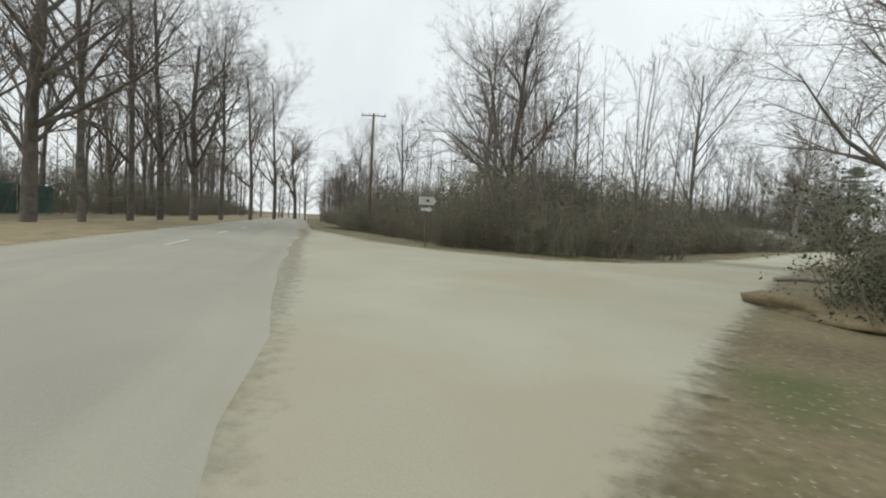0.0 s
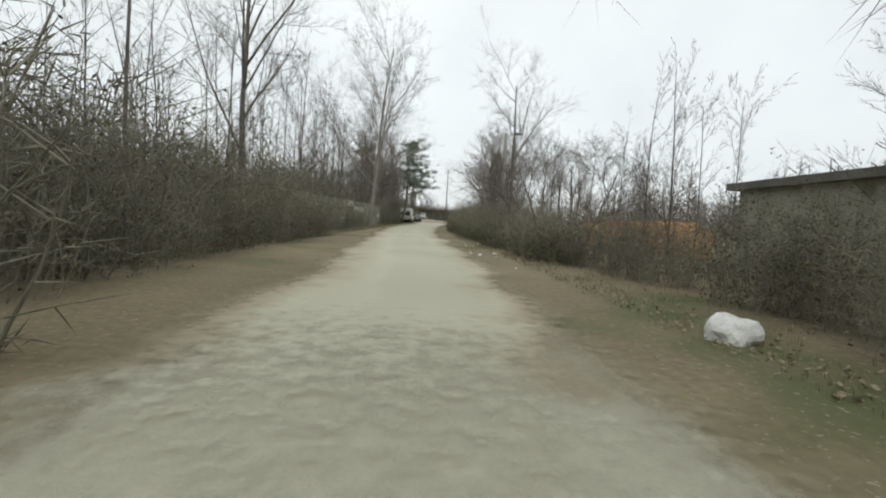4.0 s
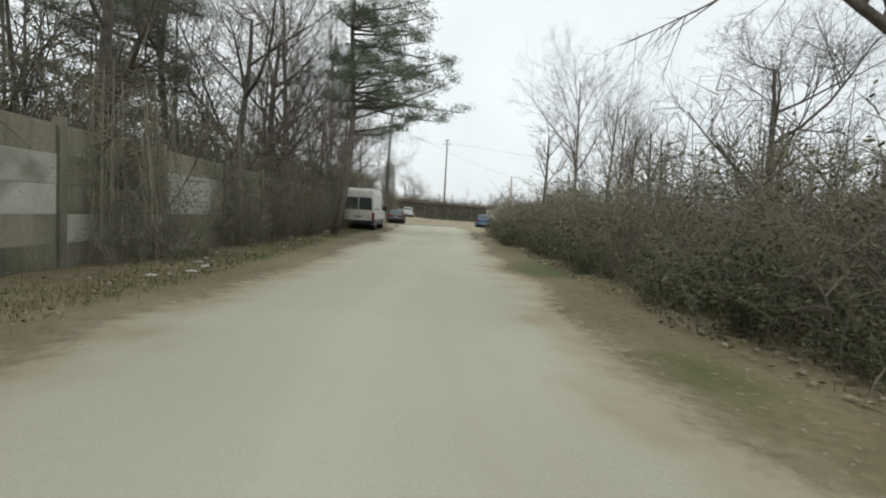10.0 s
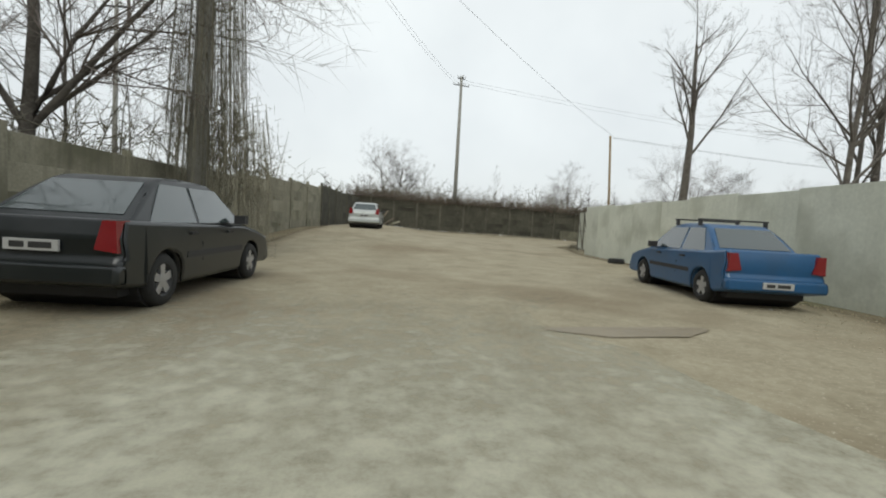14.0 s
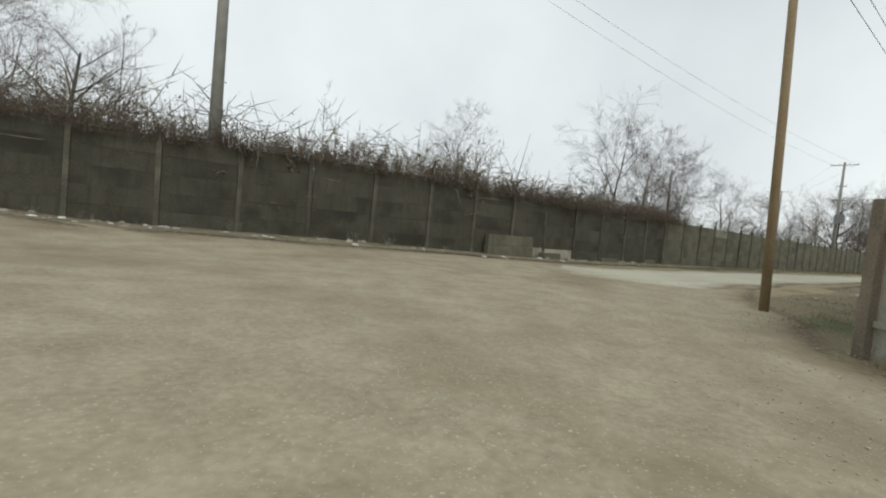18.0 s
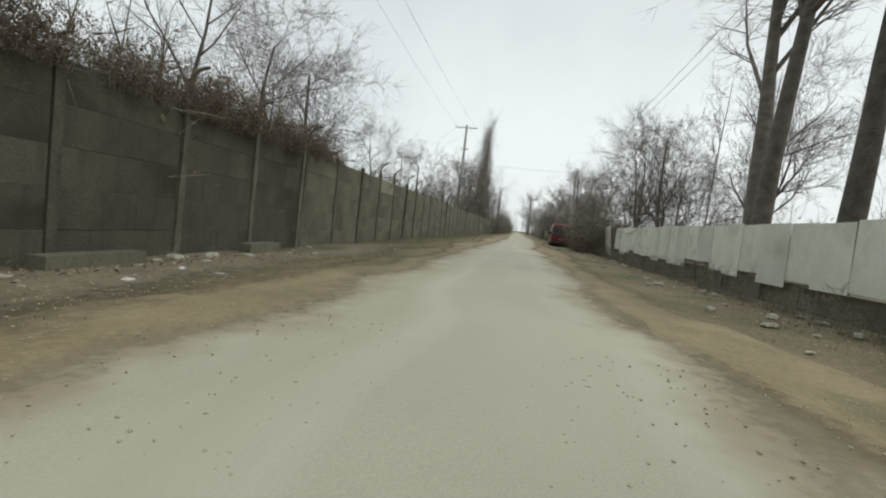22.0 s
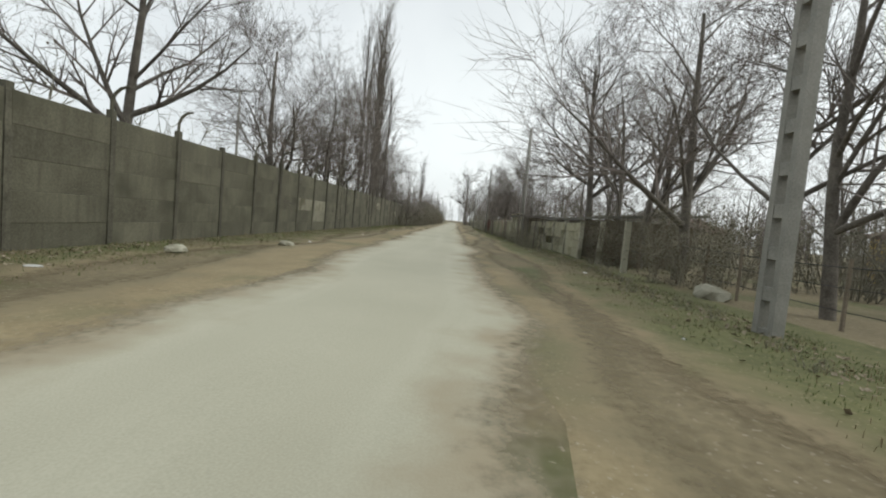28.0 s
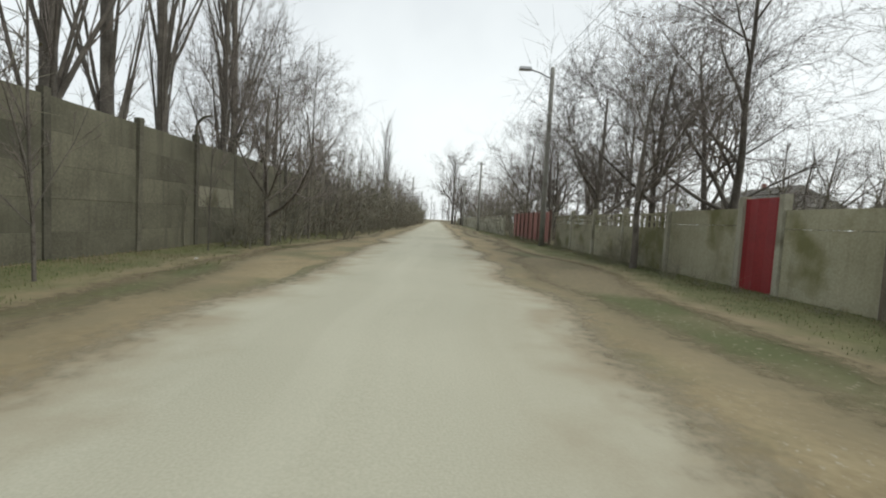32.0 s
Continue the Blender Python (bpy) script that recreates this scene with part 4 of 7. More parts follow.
for dy in (-0.9, 0.9):
    wire((5.0, 121 + dy * 0.3, 15.4), (p1.x + 0.3, p1.y + dy * 0.3, 12.2), 0.8)
    wire((5.0, 121 + dy * 0.5, 15.9), (82.1, 120 + dy * 1.4, 14.5), 1.2)
    wire((82.1, 120 + dy * 1.4, 14.5), (146, 146 + dy, 18.2), 1.0)
wire((p1.x + 0.3, p1.y, 12.0), (13.65, 106.1, 8.5), 0.5)
for dy in (0, 0.35):
    wire((13.65, 106.1 + dy, 8.55), (79.9, 105 + dy, 9.4), 1.0)
    wire((79.9, 105 + dy, 9.4), (109.6, 104.7 + dy, 8.9), 0.6)
    wire((109.6, 104.7 + dy, 8.9), (141, 105.5 + dy, 9.1), 0.6)
    wire((141, 105.5 + dy, 9.1), (171, 106.3 + dy, 7.9), 0.5)
wire((82, 120, 10.0), (79.9, 105, 9.4), 0.3)
for k in range(4):
    for d in (-1, 0, 1):
        a, b = Vector((-55.3, -13.5)) + MAIN * 38 * k, Vector((-55.3, -13.5)) + MAIN * 38 * (k + 1)
        wire((a.x + d * 0.8, a.y + d * 0.6, 10.6), (b.x + d * 0.8, b.y + d * 0.6, 9.9), 0.5)


# ---- vehicles ----
def loft_profile(outline, half, bevel):
    """A body from a side outline (forward, up), its half width by height, the edge rounded in two steps."""
    n = len(outline)
    cx, cz = sum(p[0] for p in outline) / n, sum(p[1] for p in outline) / n
    m = Mesh()
    rings = []
    for side, inset in ((-1, bevel), (-1, bevel * 0.3), (-1, 0.0), (1, 0.0), (1, bevel * 0.3), (1, bevel)):
        drop = {bevel: 0.0, bevel * 0.3: bevel * 0.45, 0.0: bevel * 1.5}[inset]
        ring = []
        for y, z in outline:
            l = math.hypot(y - cx, z - cz) or 1
            ring.append((side * (half(z) - drop), y - (y - cx) / l * inset, z - (z - cz) / l * inset))
        rings.append(ring)
    f = [(r * n + i, r * n + (i + 1) % n, (r + 1) * n + (i + 1) % n, (r + 1) * n + i) for r in range(5) for i in range(n)]
    f += [tuple(range(n))[::-1], tuple(5 * n + i for i in range(n))]
    m.add([p for r in rings for p in r], f)
    return m


def rounded_line(points, rounds=2):
    """The same open line with its corners cut."""
    for _ in range(rounds):
        out = [points[0]]
        for (a, b), (c, d) in zip(points, points[1:]):
            out += [(a * 0.75 + c * 0.25, b * 0.75 + d * 0.25), (a * 0.25 + c * 0.75, b * 0.25 + d * 0.75)]
        points = out + [points[-1]]
    return points


def arch(cx, cz, r, a0=188, a1=-8, n=10):
    return [(cx + r * math.cos(radians(a0 + (a1 - a0) * i / n)), cz + r * math.sin(radians(a0 + (a1 - a0) * i / n))) for i in range(n + 1)]


def ring_mesh(profile, sides=28):
    """Turned around the local x axis: profile of (x, radius)."""
    m = Mesh()
    n = len(profile)
    v = [(x, r * math.cos(2 * math.pi * k / sides), r * math.sin(2 * math.pi * k / sides)) for k in range(sides) for x, r in profile]
    f = [(k * n + i, k * n + i + 1, ((k + 1) % sides) * n + i + 1, ((k + 1) % sides) * n + i) for k in range(sides) for i in range(n - 1)]
    return m.add(v, f)


def wheel(parent, x, y, r, side):
    at = pose(x, y, r)
    w = part("wheel", ring_mesh([(-0.09, r * 0.62), (-0.095, r * 0.90), (-0.06, r * 0.99), (0.06, r * 0.99), (0.095, r * 0.90), (0.09, r * 0.62)]), RUBBER, parent, "dusty black tyre", True, at)
    part("rim", ring_mesh([(side * 0.085, r * 0.63), (side * 0.06, r * 0.56), (side * 0.03, r * 0.5), (side * 0.03, 0.0)]), DARK_STEEL, w)
    hub = Mesh()
    for k in range(5):
        rot = Matrix.Rotation(k * 2 * math.pi / 5, 4, "X")
        hub.box(side * 0.03, -0.045, 0, side * 0.075, 0.045, r * 0.61, rot)
    hub.add(*[(lambda q: (q.v, q.f))(ring_mesh([(side * 0.08, 0.075), (side * 0.085, 0.0)], 12))][0])
    part("spokes_disc", hub, RIM, w)


def flat_glass(corners, thick=0.012):
    """A pane from its outer corners, with a little thickness inward."""
    c = [Vector(p) for p in corners]
    nrm = (c[1] - c[0]).cross(c[2] - c[0]).normalized() * thick
    n = len(c)
    return Mesh().add([p + nrm * 0.4 for p in c] + [p - nrm for p in c], [tuple(range(n)), tuple(range(2 * n - 1, n - 1, -1))] + [(i, n + i, n + (i + 1) % n, (i + 1) % n) for i in range(n)])


def plate(parent, y, z, back=True):
    p = part("number_plate", Mesh().box(-0.26, y - 0.012, z - 0.055, 0.26, y + 0.012, z + 0.055), WHITE_PLATE, parent)
    s = -1 if back else 1
    for x0, x1 in ((-0.2, -0.06), (-0.02, 0.2)):
        part("bar", Mesh().box(x0, y + s * 0.013, z - 0.03, x1, y + s * 0.016, z + 0.03), BLACK_INK, p)


def rounded(ob, width):
    """Rolls the edges of a body panel over and shades it smooth."""
    bv = ob.modifiers.new("rounding", "BEVEL")
    bv.width, bv.segments, bv.limit_method, bv.angle_limit = width, 3, "ANGLE", radians(24)
    bv.use_clamp_overlap, bv.harden_normals = False, False
    ob.data.polygons.foreach_set("use_smooth", [True] * len(ob.data.polygons))
    wn_ = ob.modifiers.new("normals", "WEIGHTED_NORMAL")
    wn_.keep_sharp = False
    return ob


def car(label, at, paint, length, width, tall, kind, wheel_r=0.30, roof_bars=False):
    """A passenger car, its nose towards local +y."""
    c = thing("car", label, "car", at, "parked cars")
    h, hw = length / 2, width / 2
    xr, xf, ra = -h + 0.78, h - 0.80, wheel_r + 0.055
    boot = {"sedan": 1.02, "notch": 0.98, "hatch": 0.95}[kind]
    low = [(-h + 0.07, 0.30), (xr - ra - 0.03, 0.25)] + arch(xr, wheel_r, ra) + [(xr + ra + 0.04, 0.20), (xf - ra - 0.04, 0.20)] + arch(xf, wheel_r, ra)
    low += [(h - 0.06, 0.24), (h, 0.42), (h - 0.02, 0.58), (h - 0.10, 0.69), (h - 0.45, 0.80), (h - 1.02, 0.91)]
    tail = {"sedan": [(-h + 0.52, 0.98), (-h + 0.10, boot)], "notch": [(-h + 0.40, 0.97), (-h + 0.10, boot)], "hatch": [(-h + 0.18, 0.95), (-h + 0.10, boot)]}[kind]
    low += tail + [(-h + 0.03, 0.80), (-h + 0.05, 0.60), (-h, 0.55), (-h + 0.02, 0.38)]
    body_w = lambda z: hw - 0.06 * abs(z - 0.58) ** 1.5 * 3
    rounded(part("body", loft_profile(low, body_w, 0.07), paint, c), 0.035)
    rb, rt = {"sedan": (-h + 0.50, -h + 1.12), "notch": (-h + 0.22, -h + 0.98), "hatch": (-h + 0.12, -h + 0.62)}[kind]
    wb, wt = h - 0.95, h - 1.72
    top = [(rb, 0.92), (rt, tall - 0.05), (rt + 0.35, tall - 0.012), ((rt + wt) / 2, tall), (wt - 0.35, tall - 0.012), (wt, tall - 0.05), (wb, 0.88)]
    top = rounded_line(top)
    cab_w = lambda z: hw - 0.075 - 0.21 * max(0, (z - 0.9)) / (tall - 0.9)
    rounded(part("cabin", loft_profile(top, cab_w, 0.05), paint, c), 0.03)
    lift = lambda y, z: (cab_w(z) + 0.004, y, z)
    za, zb = 0.945, tall - 0.105
    mid = (rt + wt) / 2 - 0.05
    front_x = lambda z: wb + (wt - wb) * (z - 0.88) / (tall - 0.05 - 0.88)
    rear_x = lambda z: rb + (rt - rb) * (z - 0.92) / (tall - 0.05 - 0.92)
    for side in (-1, 1):
        flip = lambda pts: [(side * p[0], p[1], p[2]) for p in pts][::side]
        part("side_window", flat_glass(flip([lift(mid + 0.04, za), lift(front_x(za) - 0.16, za), lift(front_x(zb) - 0.08, zb), lift(mid + 0.04, zb)])), GLASS, c)
        part("side_window", flat_glass(flip([lift(rear_x(za) + 0.34, za), lift(mid - 0.035, za), lift(mid - 0.035, zb), lift(rear_x(zb) + 0.13, zb)])), GLASS, c)
        m = Mesh().box(side * (hw - 0.03), wb - 0.55, 0.93, side * (hw + 0.14), wb - 0.43, 1.06)
        part("wing_mirror", m, TRIM, c)
        for y in (mid - 0.30, mid + 0.75):
            part("door_handle", Mesh().box(side * (body_w(0.8) - 0.01), y, 0.80, side * (body_w(0.8) + 0.025), y + 0.16, 0.835), TRIM, c)
        part("side_moulding", Mesh().box(side * (body_w(0.56) - 0.01), xr + ra + 0.1, 0.52, side * (body_w(0.56) + 0.012), xf - ra - 0.1, 0.60), TRIM, c)
        for y0 in (mid - 0.02,):
            part("door_gap", Mesh().box(side * (body_w(0.6) - 0.02), y0, 0.46, side * (body_w(0.6) + 0.002), y0 + 0.010, 0.70), TRIM, c)
        zt = 0.60 if kind != "hatch" else 0.72
        lt = [(hw - 0.27, zt + 0.08), (hw - 0.045, zt + 0.05), (hw - 0.06, zt + 0.37), (hw - 0.19, zt + 0.37)]
        part("tail_light", Mesh().add([(side * x, y, z) for y in (-h + 0.012, -h + 0.22) for x, z in lt], [(0, 1, 2, 3)[::side], (7, 6, 5, 4)[::side]] + [(i, i + 4, (i + 1) % 4 + 4, (i + 1) % 4)[::side] for i in range(4)]), LIGHT_RED, c, "red tail light")
        part("headlight", Mesh().box(side * (hw - 0.42), h - 0.24, 0.56, side * (hw - 0.05), h - 0.035, 0.70), LIGHT_CLEAR, c, "clear headlight")
        for y in (xr, xf):
            wheel(c, side * (hw - 0.11), y, wheel_r, side)
    g = lambda z, k: cab_w(z) - k
    fw = [(-g(0.98, 0.05), front_x(0.96) + 0.006, 0.96), (g(0.98, 0.05), front_x(0.96) + 0.006, 0.96), (g(zb, 0.06), front_x(zb) + 0.006, zb), (-g(zb, 0.06), front_x(zb) + 0.006, zb)]
    part("windscreen", flat_glass(fw[::-1]), GLASS, c)
    z0 = 1.03
    rw = [(-g(z0, 0.10), rear_x(z0) - 0.006, z0), (g(z0, 0.10), rear_x(z0) - 0.006, z0), (g(zb, 0.09), rear_x(zb) - 0.006, zb), (-g(zb, 0.09), rear_x(zb) - 0.006, zb)]
    part("rear_window", flat_glass(rw), GLASS, c)
    rounded(part("rear_bumper", loft_profile([(-h - 0.05, 0.34), (-h + 0.12, 0.30), (-h + 0.12, 0.54), (-h - 0.04, 0.52)], lambda z: hw - 0.01, 0.03), paint, c), 0.03)
    part("front_bumper", loft_profile([(h - 0.12, 0.24), (h + 0.05, 0.28), (h + 0.04, 0.50), (h - 0.1, 0.54)], lambda z: hw - 0.03, 0.03), paint, c)
    part("underbody", Mesh().box(-hw + 0.2, -h + 0.25, 0.17, hw - 0.2, h - 0.25, 0.30), TRIM, c)
    for y in (xr, xf):
        part("wheel_well", Mesh().tube([(-hw + 0.12, y, wheel_r + 0.02), (hw - 0.12, y, wheel_r + 0.02)], [ra - 0.01] * 2, 16), TRIM, c)
    plate(c, -h - 0.055 if kind == "sedan" else -h + 0.01, 0.70 if kind != "sedan" else 0.44)
    if roof_bars:
        for y in (wt - 0.25, rt + 0.25):
            part("roof_bar", Mesh().box(-hw + 0.18, y - 0.025, tall + 0.05, hw - 0.18, y + 0.025, tall + 0.08), DARK_STEEL, c)
            for sx in (-1, 1):
                part("bar_foot", Mesh().box(sx * (hw - 0.26), y - 0.03, tall - 0.06, sx * (hw - 0.20), y + 0.03, tall + 0.06), TRIM, c)
    return c


def car_paint(name, colour, rough=0.3):
    m = material(name, [v * 0.85 for v in colour], colour, 1.2, rough, 0.0, 10, stain=([v * 0.8 + 0.008 for v in colour], 1.5))
    m.node_tree.nodes["Principled BSDF"].inputs["Coat Weight"].default_value = 0.15
    return m


BLACK_P, BLUE_P, SILVER_P = car_paint("black_paint", (0.008, 0.011, 0.012)), car_paint("blue_paint", (0.018, 0.085, 0.20)), car_paint("silver_paint", (0.42, 0.44, 0.43))
WHITE_P, MAROON_P = car_paint("white_paint", (0.66, 0.65, 0.60), 0.45), car_paint("maroon_paint", (0.115, 0.008, 0.020), 0.35)
car("dusty black hatchback parked by the concrete wall", lane(93.6, -4.05, 0.04, 0) @ Matrix.Scale(1.06, 4), BLACK_P, 4.15, 1.71, 1.50, "notch")
car("blue saloon with roof bars parked by the sheet fence", lane(96.3, 6.1, 0.03, -3), BLUE_P, 4.25, 1.74, 1.50, "sedan", roof_bars=True)
car("silver hatchback parked at the far end of the yard", on_ground(-5.35, 102.9, -9, 0.03) @ Matrix.Scale(1.05, 4), SILVER_P, 4.15, 1.70, 1.44, "hatch")


def van(label, at, paint, length, width, tall, skirt, glazed=False):
    """A high panel van, its nose towards local +y."""
    v = thing("van", label, "van", at, "parked vans")
    h, hw, r = length / 2, width / 2, 0.33
    xr, xf, ra = -h + 1.05, h - 0.85, 0.40
    out = [(-h + 0.02, 0.42), (xr - ra - 0.02, 0.36)] + arch(xr, r, ra) + [(xr + ra + 0.03, 0.34), (xf - ra - 0.03, 0.34)] + arch(xf, r, ra)
    out += [(h - 0.10, 0.32), (h, 0.50)] + rounded_line([(h - 0.02, 0.85), (h - 0.10, 1.02), (h - 0.58, 1.20), (h - 1.22, tall - 0.48), (h - 1.62, tall - 0.10), (h - 2.3, tall), (-h + 0.5, tall), (-h + 0.05, tall - 0.02), (-h, tall - 0.4), (-h, 1.10)])
    w = lambda z: hw - 0.13 * max(0, (z - 1.15) / (tall - 1.15)) ** 1.6 - 0.03 * max(0, 0.6 - z)
    rounded(part("body", loft_profile(out, w, 0.09), paint, v), 0.04)
    zb, zt = 1.24, 1.98 if not glazed else 1.80
    scr = lambda z: h - 0.58 - 0.64 * (z - 1.20) / (tall - 0.48 - 1.20)
    part("windscreen", flat_glass([(w(zb) - 0.12, scr(1.24) + 0.012, 1.24), (-w(zb) + 0.12, scr(1.24) + 0.012, 1.24), (-w(zt) + 0.14, scr(tall - 0.58) + 0.012, tall - 0.58), (w(zt) - 0.14, scr(tall - 0.58) + 0.012, tall - 0.58)]), GLASS, v)
    for side in (-1, 1):
        flip = lambda pts: [(side * p[0], p[1], p[2]) for p in pts][::side]
        e = lambda y, z: (w(z) + 0.005, y, z)
        part("cab_window", flat_glass(flip([e(h - 1.72, zb), e(h - 1.02, zb + 0.02), e(h - 1.28, zt), e(h - 1.72, zt)])), GLASS, v)
        if glazed:
            for y0, y1 in ((h - 3.1, h - 1.85), (h - 4.2, h - 3.15), (-h + 0.15, h - 4.25)):
                if y1 - y0 > 0.3:
                    part("side_window", flat_glass(flip([e(y0, zb + 0.02), e(y1, zb + 0.02), e(y1, zt + 0.04), e(y0, zt + 0.04)])), GLASS, v)
        part("side_skirt", Mesh().box(side * (hw - 0.03), xr + ra + 0.05, 0.36, side * (hw + 0.012), xf - ra - 0.05, 0.66), skirt, v)
        part("slide_rail", Mesh().box(side * (w(1.3) - 0.02), -h + 0.3, 1.27, side * (w(1.3) + 0.014), -h + 1.85, 1.32), TRIM, v)
        part("roof_seam", Mesh().box(side * (w(tall - 0.46) - 0.02), -h + 0.08, tall - 0.468, side * (w(tall - 0.46) + 0.004), h - 1.45, tall - 0.452), TRIM, v)
        part("side_skirt", Mesh().box(side * (hw - 0.05), -h + 0.03, 0.36, side * (hw + 0.010), xr - ra - 0.05, 0.64), skirt, v)
        for y in (h - 1.80, h - 3.05):
            part("door_gap", Mesh().box(side * (w(0.9) - 0.02), y, 0.5, side * (w(0.9) + 0.003), y + 0.014, 1.15), TRIM, v)
        part("door_handle", Mesh().box(side * (w(1.0) - 0.01), h - 1.72, 0.98, side * (w(1.0) + 0.03), h - 1.66, 1.13), TRIM, v)
        part("wing_mirror", Mesh().box(side * (hw + 0.0), h - 1.05, 1.22, side * (hw + 0.22), h - 0.93, 1.55), TRIM, v)
        part("tail_light", Mesh().box(side * (hw - 0.14), -h - 0.012, 0.58, side * (hw + 0.006), -h + 0.10, 1.06), LIGHT_RED, v, "tall red tail light")
        part("headlight", Mesh().box(side * (hw - 0.45), h - 0.14, 0.72, side * (hw - 0.06), h + 0.0, 0.94), LIGHT_CLEAR, v, "clear headlight")
        part("rear_window", flat_glass([(p[0] * side, p[1], p[2]) for p in ((0.035, -h - 0.006, 1.22), (hw - 0.13, -h - 0.006, 1.22), (hw - 0.20, -h - 0.004, 1.98), (0.035, -h - 0.004, 1.98))][::side]), GLASS, v)
        for y in (xr, xf):
            wheel(v, side * (hw - 0.13), y, r, side)
    part("rear_door_gap", Mesh().box(-0.008, -h - 0.006, 0.5, 0.008, -h + 0.05, tall - 0.2), TRIM, v)
    part("rear_bumper", loft_profile([(-h - 0.10, 0.38), (-h + 0.1, 0.36), (-h + 0.1, 0.58), (-h - 0.09, 0.56)], lambda z: hw - 0.02, 0.02), TRIM, v)
    part("front_bumper", loft_profile([(h - 0.12, 0.30), (h + 0.06, 0.34), (h + 0.05, 0.60), (h - 0.1, 0.64)], lambda z: hw - 0.02, 0.03), skirt, v)
    part("underbody", Mesh().box(-hw + 0.25, -h + 0.3, 0.25, hw - 0.25, h - 0.3, 0.45), TRIM, v)
    for y in (xr, xf):
        part("wheel_well", Mesh().tube([(-hw + 0.12, y, r + 0.03), (hw - 0.12, y, r + 0.03)], [ra - 0.01] * 2, 16), TRIM, v)
    plate(v, -h - 0.012, 0.80)
    return v


van("dirty white high-roof panel van parked on the verge", lane(72.2, -4.8, 0.05, -3), WHITE_P, 4.85, 1.97, 2.55, plain("grey_skirt", (0.10, 0.11, 0.11), 0.7))
van("dark red glazed van parked on the sandy verge", on_ground(71.9, 106.85, -90), MAROON_P, 5.0, 1.97, 2.42, MAROON_P, glazed=True)


def lump(seed, size, flat=0.6, n=2):
    """An irregular stone or crumpled bag."""
    bm = bmesh.new()
    bmesh.ops.create_icosphere(bm, subdivisions=n, radius=1)
    m = Mesh()
    v = []
    for p in bm.verts:
        k = 1 + 0.45 * noise.noise(p.co * 1.3 + Vector((seed * 3.1, seed, 0)))
        v.append((p.co.x * size * k, p.co.y * size * k * 0.8, max(-0.3, p.co.z) * size * k * flat + size * flat * 0.25))
    m.add(v, [tuple(q.index for q in f.verts) for f in bm.faces])
    bm.free()
    return m


# ---- buildings ----
CREAM = material("cream_render", (0.42, 0.37, 0.26), (0.55, 0.49, 0.36), 0.8, 0.9, 0.2, 20, stain=((0.33, 0.29, 0.21), 0.8))
WHITE_WALL = material("white_render", (0.5, 0.5, 0.48), (0.66, 0.66, 0.64), 0.8, 0.9, 0.2, 20, stain=((0.4, 0.4, 0.37), 0.8))
ROOF = material("brown_roof", (0.10, 0.065, 0.05), (0.20, 0.125, 0.095), 1.5, 0.9, 0.3, 12)
OLD_ROOF = material("old_grey_roof", (0.09, 0.085, 0.075), (0.18, 0.17, 0.15), 1.0, 0.92, 0.3, 16)


def house(label, at, length, depth, wall_h, ridge_h, wall_mat, roof_mat, windows=2, hip=1.5):
    """Local x along the front, the front at y = 0 facing -y... the eaves project all round."""
    b = thing("house", label, "house", at)
    part("wall", Mesh().box(0, 0, -0.2, length, depth, wall_h), wall_mat, b)
    e = 0.4
    v = [(-e, -e, wall_h), (length + e, -e, wall_h), (length + e, depth + e, wall_h), (-e, depth + e, wall_h), (hip, depth / 2, ridge_h), (length - hip, depth / 2, ridge_h)]
    v2 = [(x, y, z - 0.12) for x, y, z in v[:4]]
    part("roof", Mesh().add(v + v2, [(0, 1, 5, 4), (2, 3, 4, 5), (1, 2, 5), (3, 0, 4), (9, 8, 7, 6), (0, 6, 7, 1), (1, 7, 8, 2), (2, 8, 9, 3), (3, 9, 6, 0)]), roof_mat, b)
    for side_y, out in ((0, -1), (depth, 1)):
        for k in range(windows):
            x = length * (k + 0.5) / windows
            w = part("window", Mesh().box(x - 0.55, side_y - 0.03, wall_h * 0.38, x + 0.55, side_y + 0.03, wall_h * 0.80), GLASS, b)
            for x0, x1, z0, z1 in ((-0.62, -0.55, 0.36, 0.82), (0.55, 0.62, 0.36, 0.82), (-0.62, 0.62, 0.80, 0.83), (-0.62, 0.62, 0.35, 0.38), (-0.03, 0.03, 0.38, 0.80)):
                part("window_frame", Mesh().box(x + x0, side_y - 0.05, wall_h * z0, x + x1, side_y + 0.05, wall_h * z1), WHITE_PLATE, w)
    part("chimney", Mesh().box(length * 0.6, depth / 2 - 0.25, ridge_h - 0.6, length * 0.6 + 0.45, depth / 2 + 0.2, ridge_h + 0.6), FADED_RED, b)
    return b


house("low cream house with a brown hipped roof behind the garden fence", pose(141, 70, 0), 12, 8, 3.0, 4.9, CREAM, ROOF, 3)
house("white two-storey house behind the orchard", pose(172, 62, 0), 13, 9, 5.0, 7.8, WHITE_WALL, OLD_ROOF, 3)
house("small yellow house with a brown roof far behind the gardens", pose(90, 80, 0), 9, 7, 2.5, 4.0, material("yellow_render", (0.5, 0.36, 0.10), (0.62, 0.46, 0.16), 0.8, 0.9, 0.2, 20), ROOF, 2)
garage = thing("garage", "flat-roofed concrete garage with a dark door and mossy roof edge", "garage", pose(111.6, 104.75, 0))
part("wall", Mesh().box(0.2, -4.5, -0.2, 3.4, 0.0, 2.1), GREEN_CONCRETE, garage)
part("roof", Mesh().box(-2.3, -4.7, 2.1, 3.65, 0.22, 2.26), OLD_ROOF, garage, "mossy flat concrete roof")
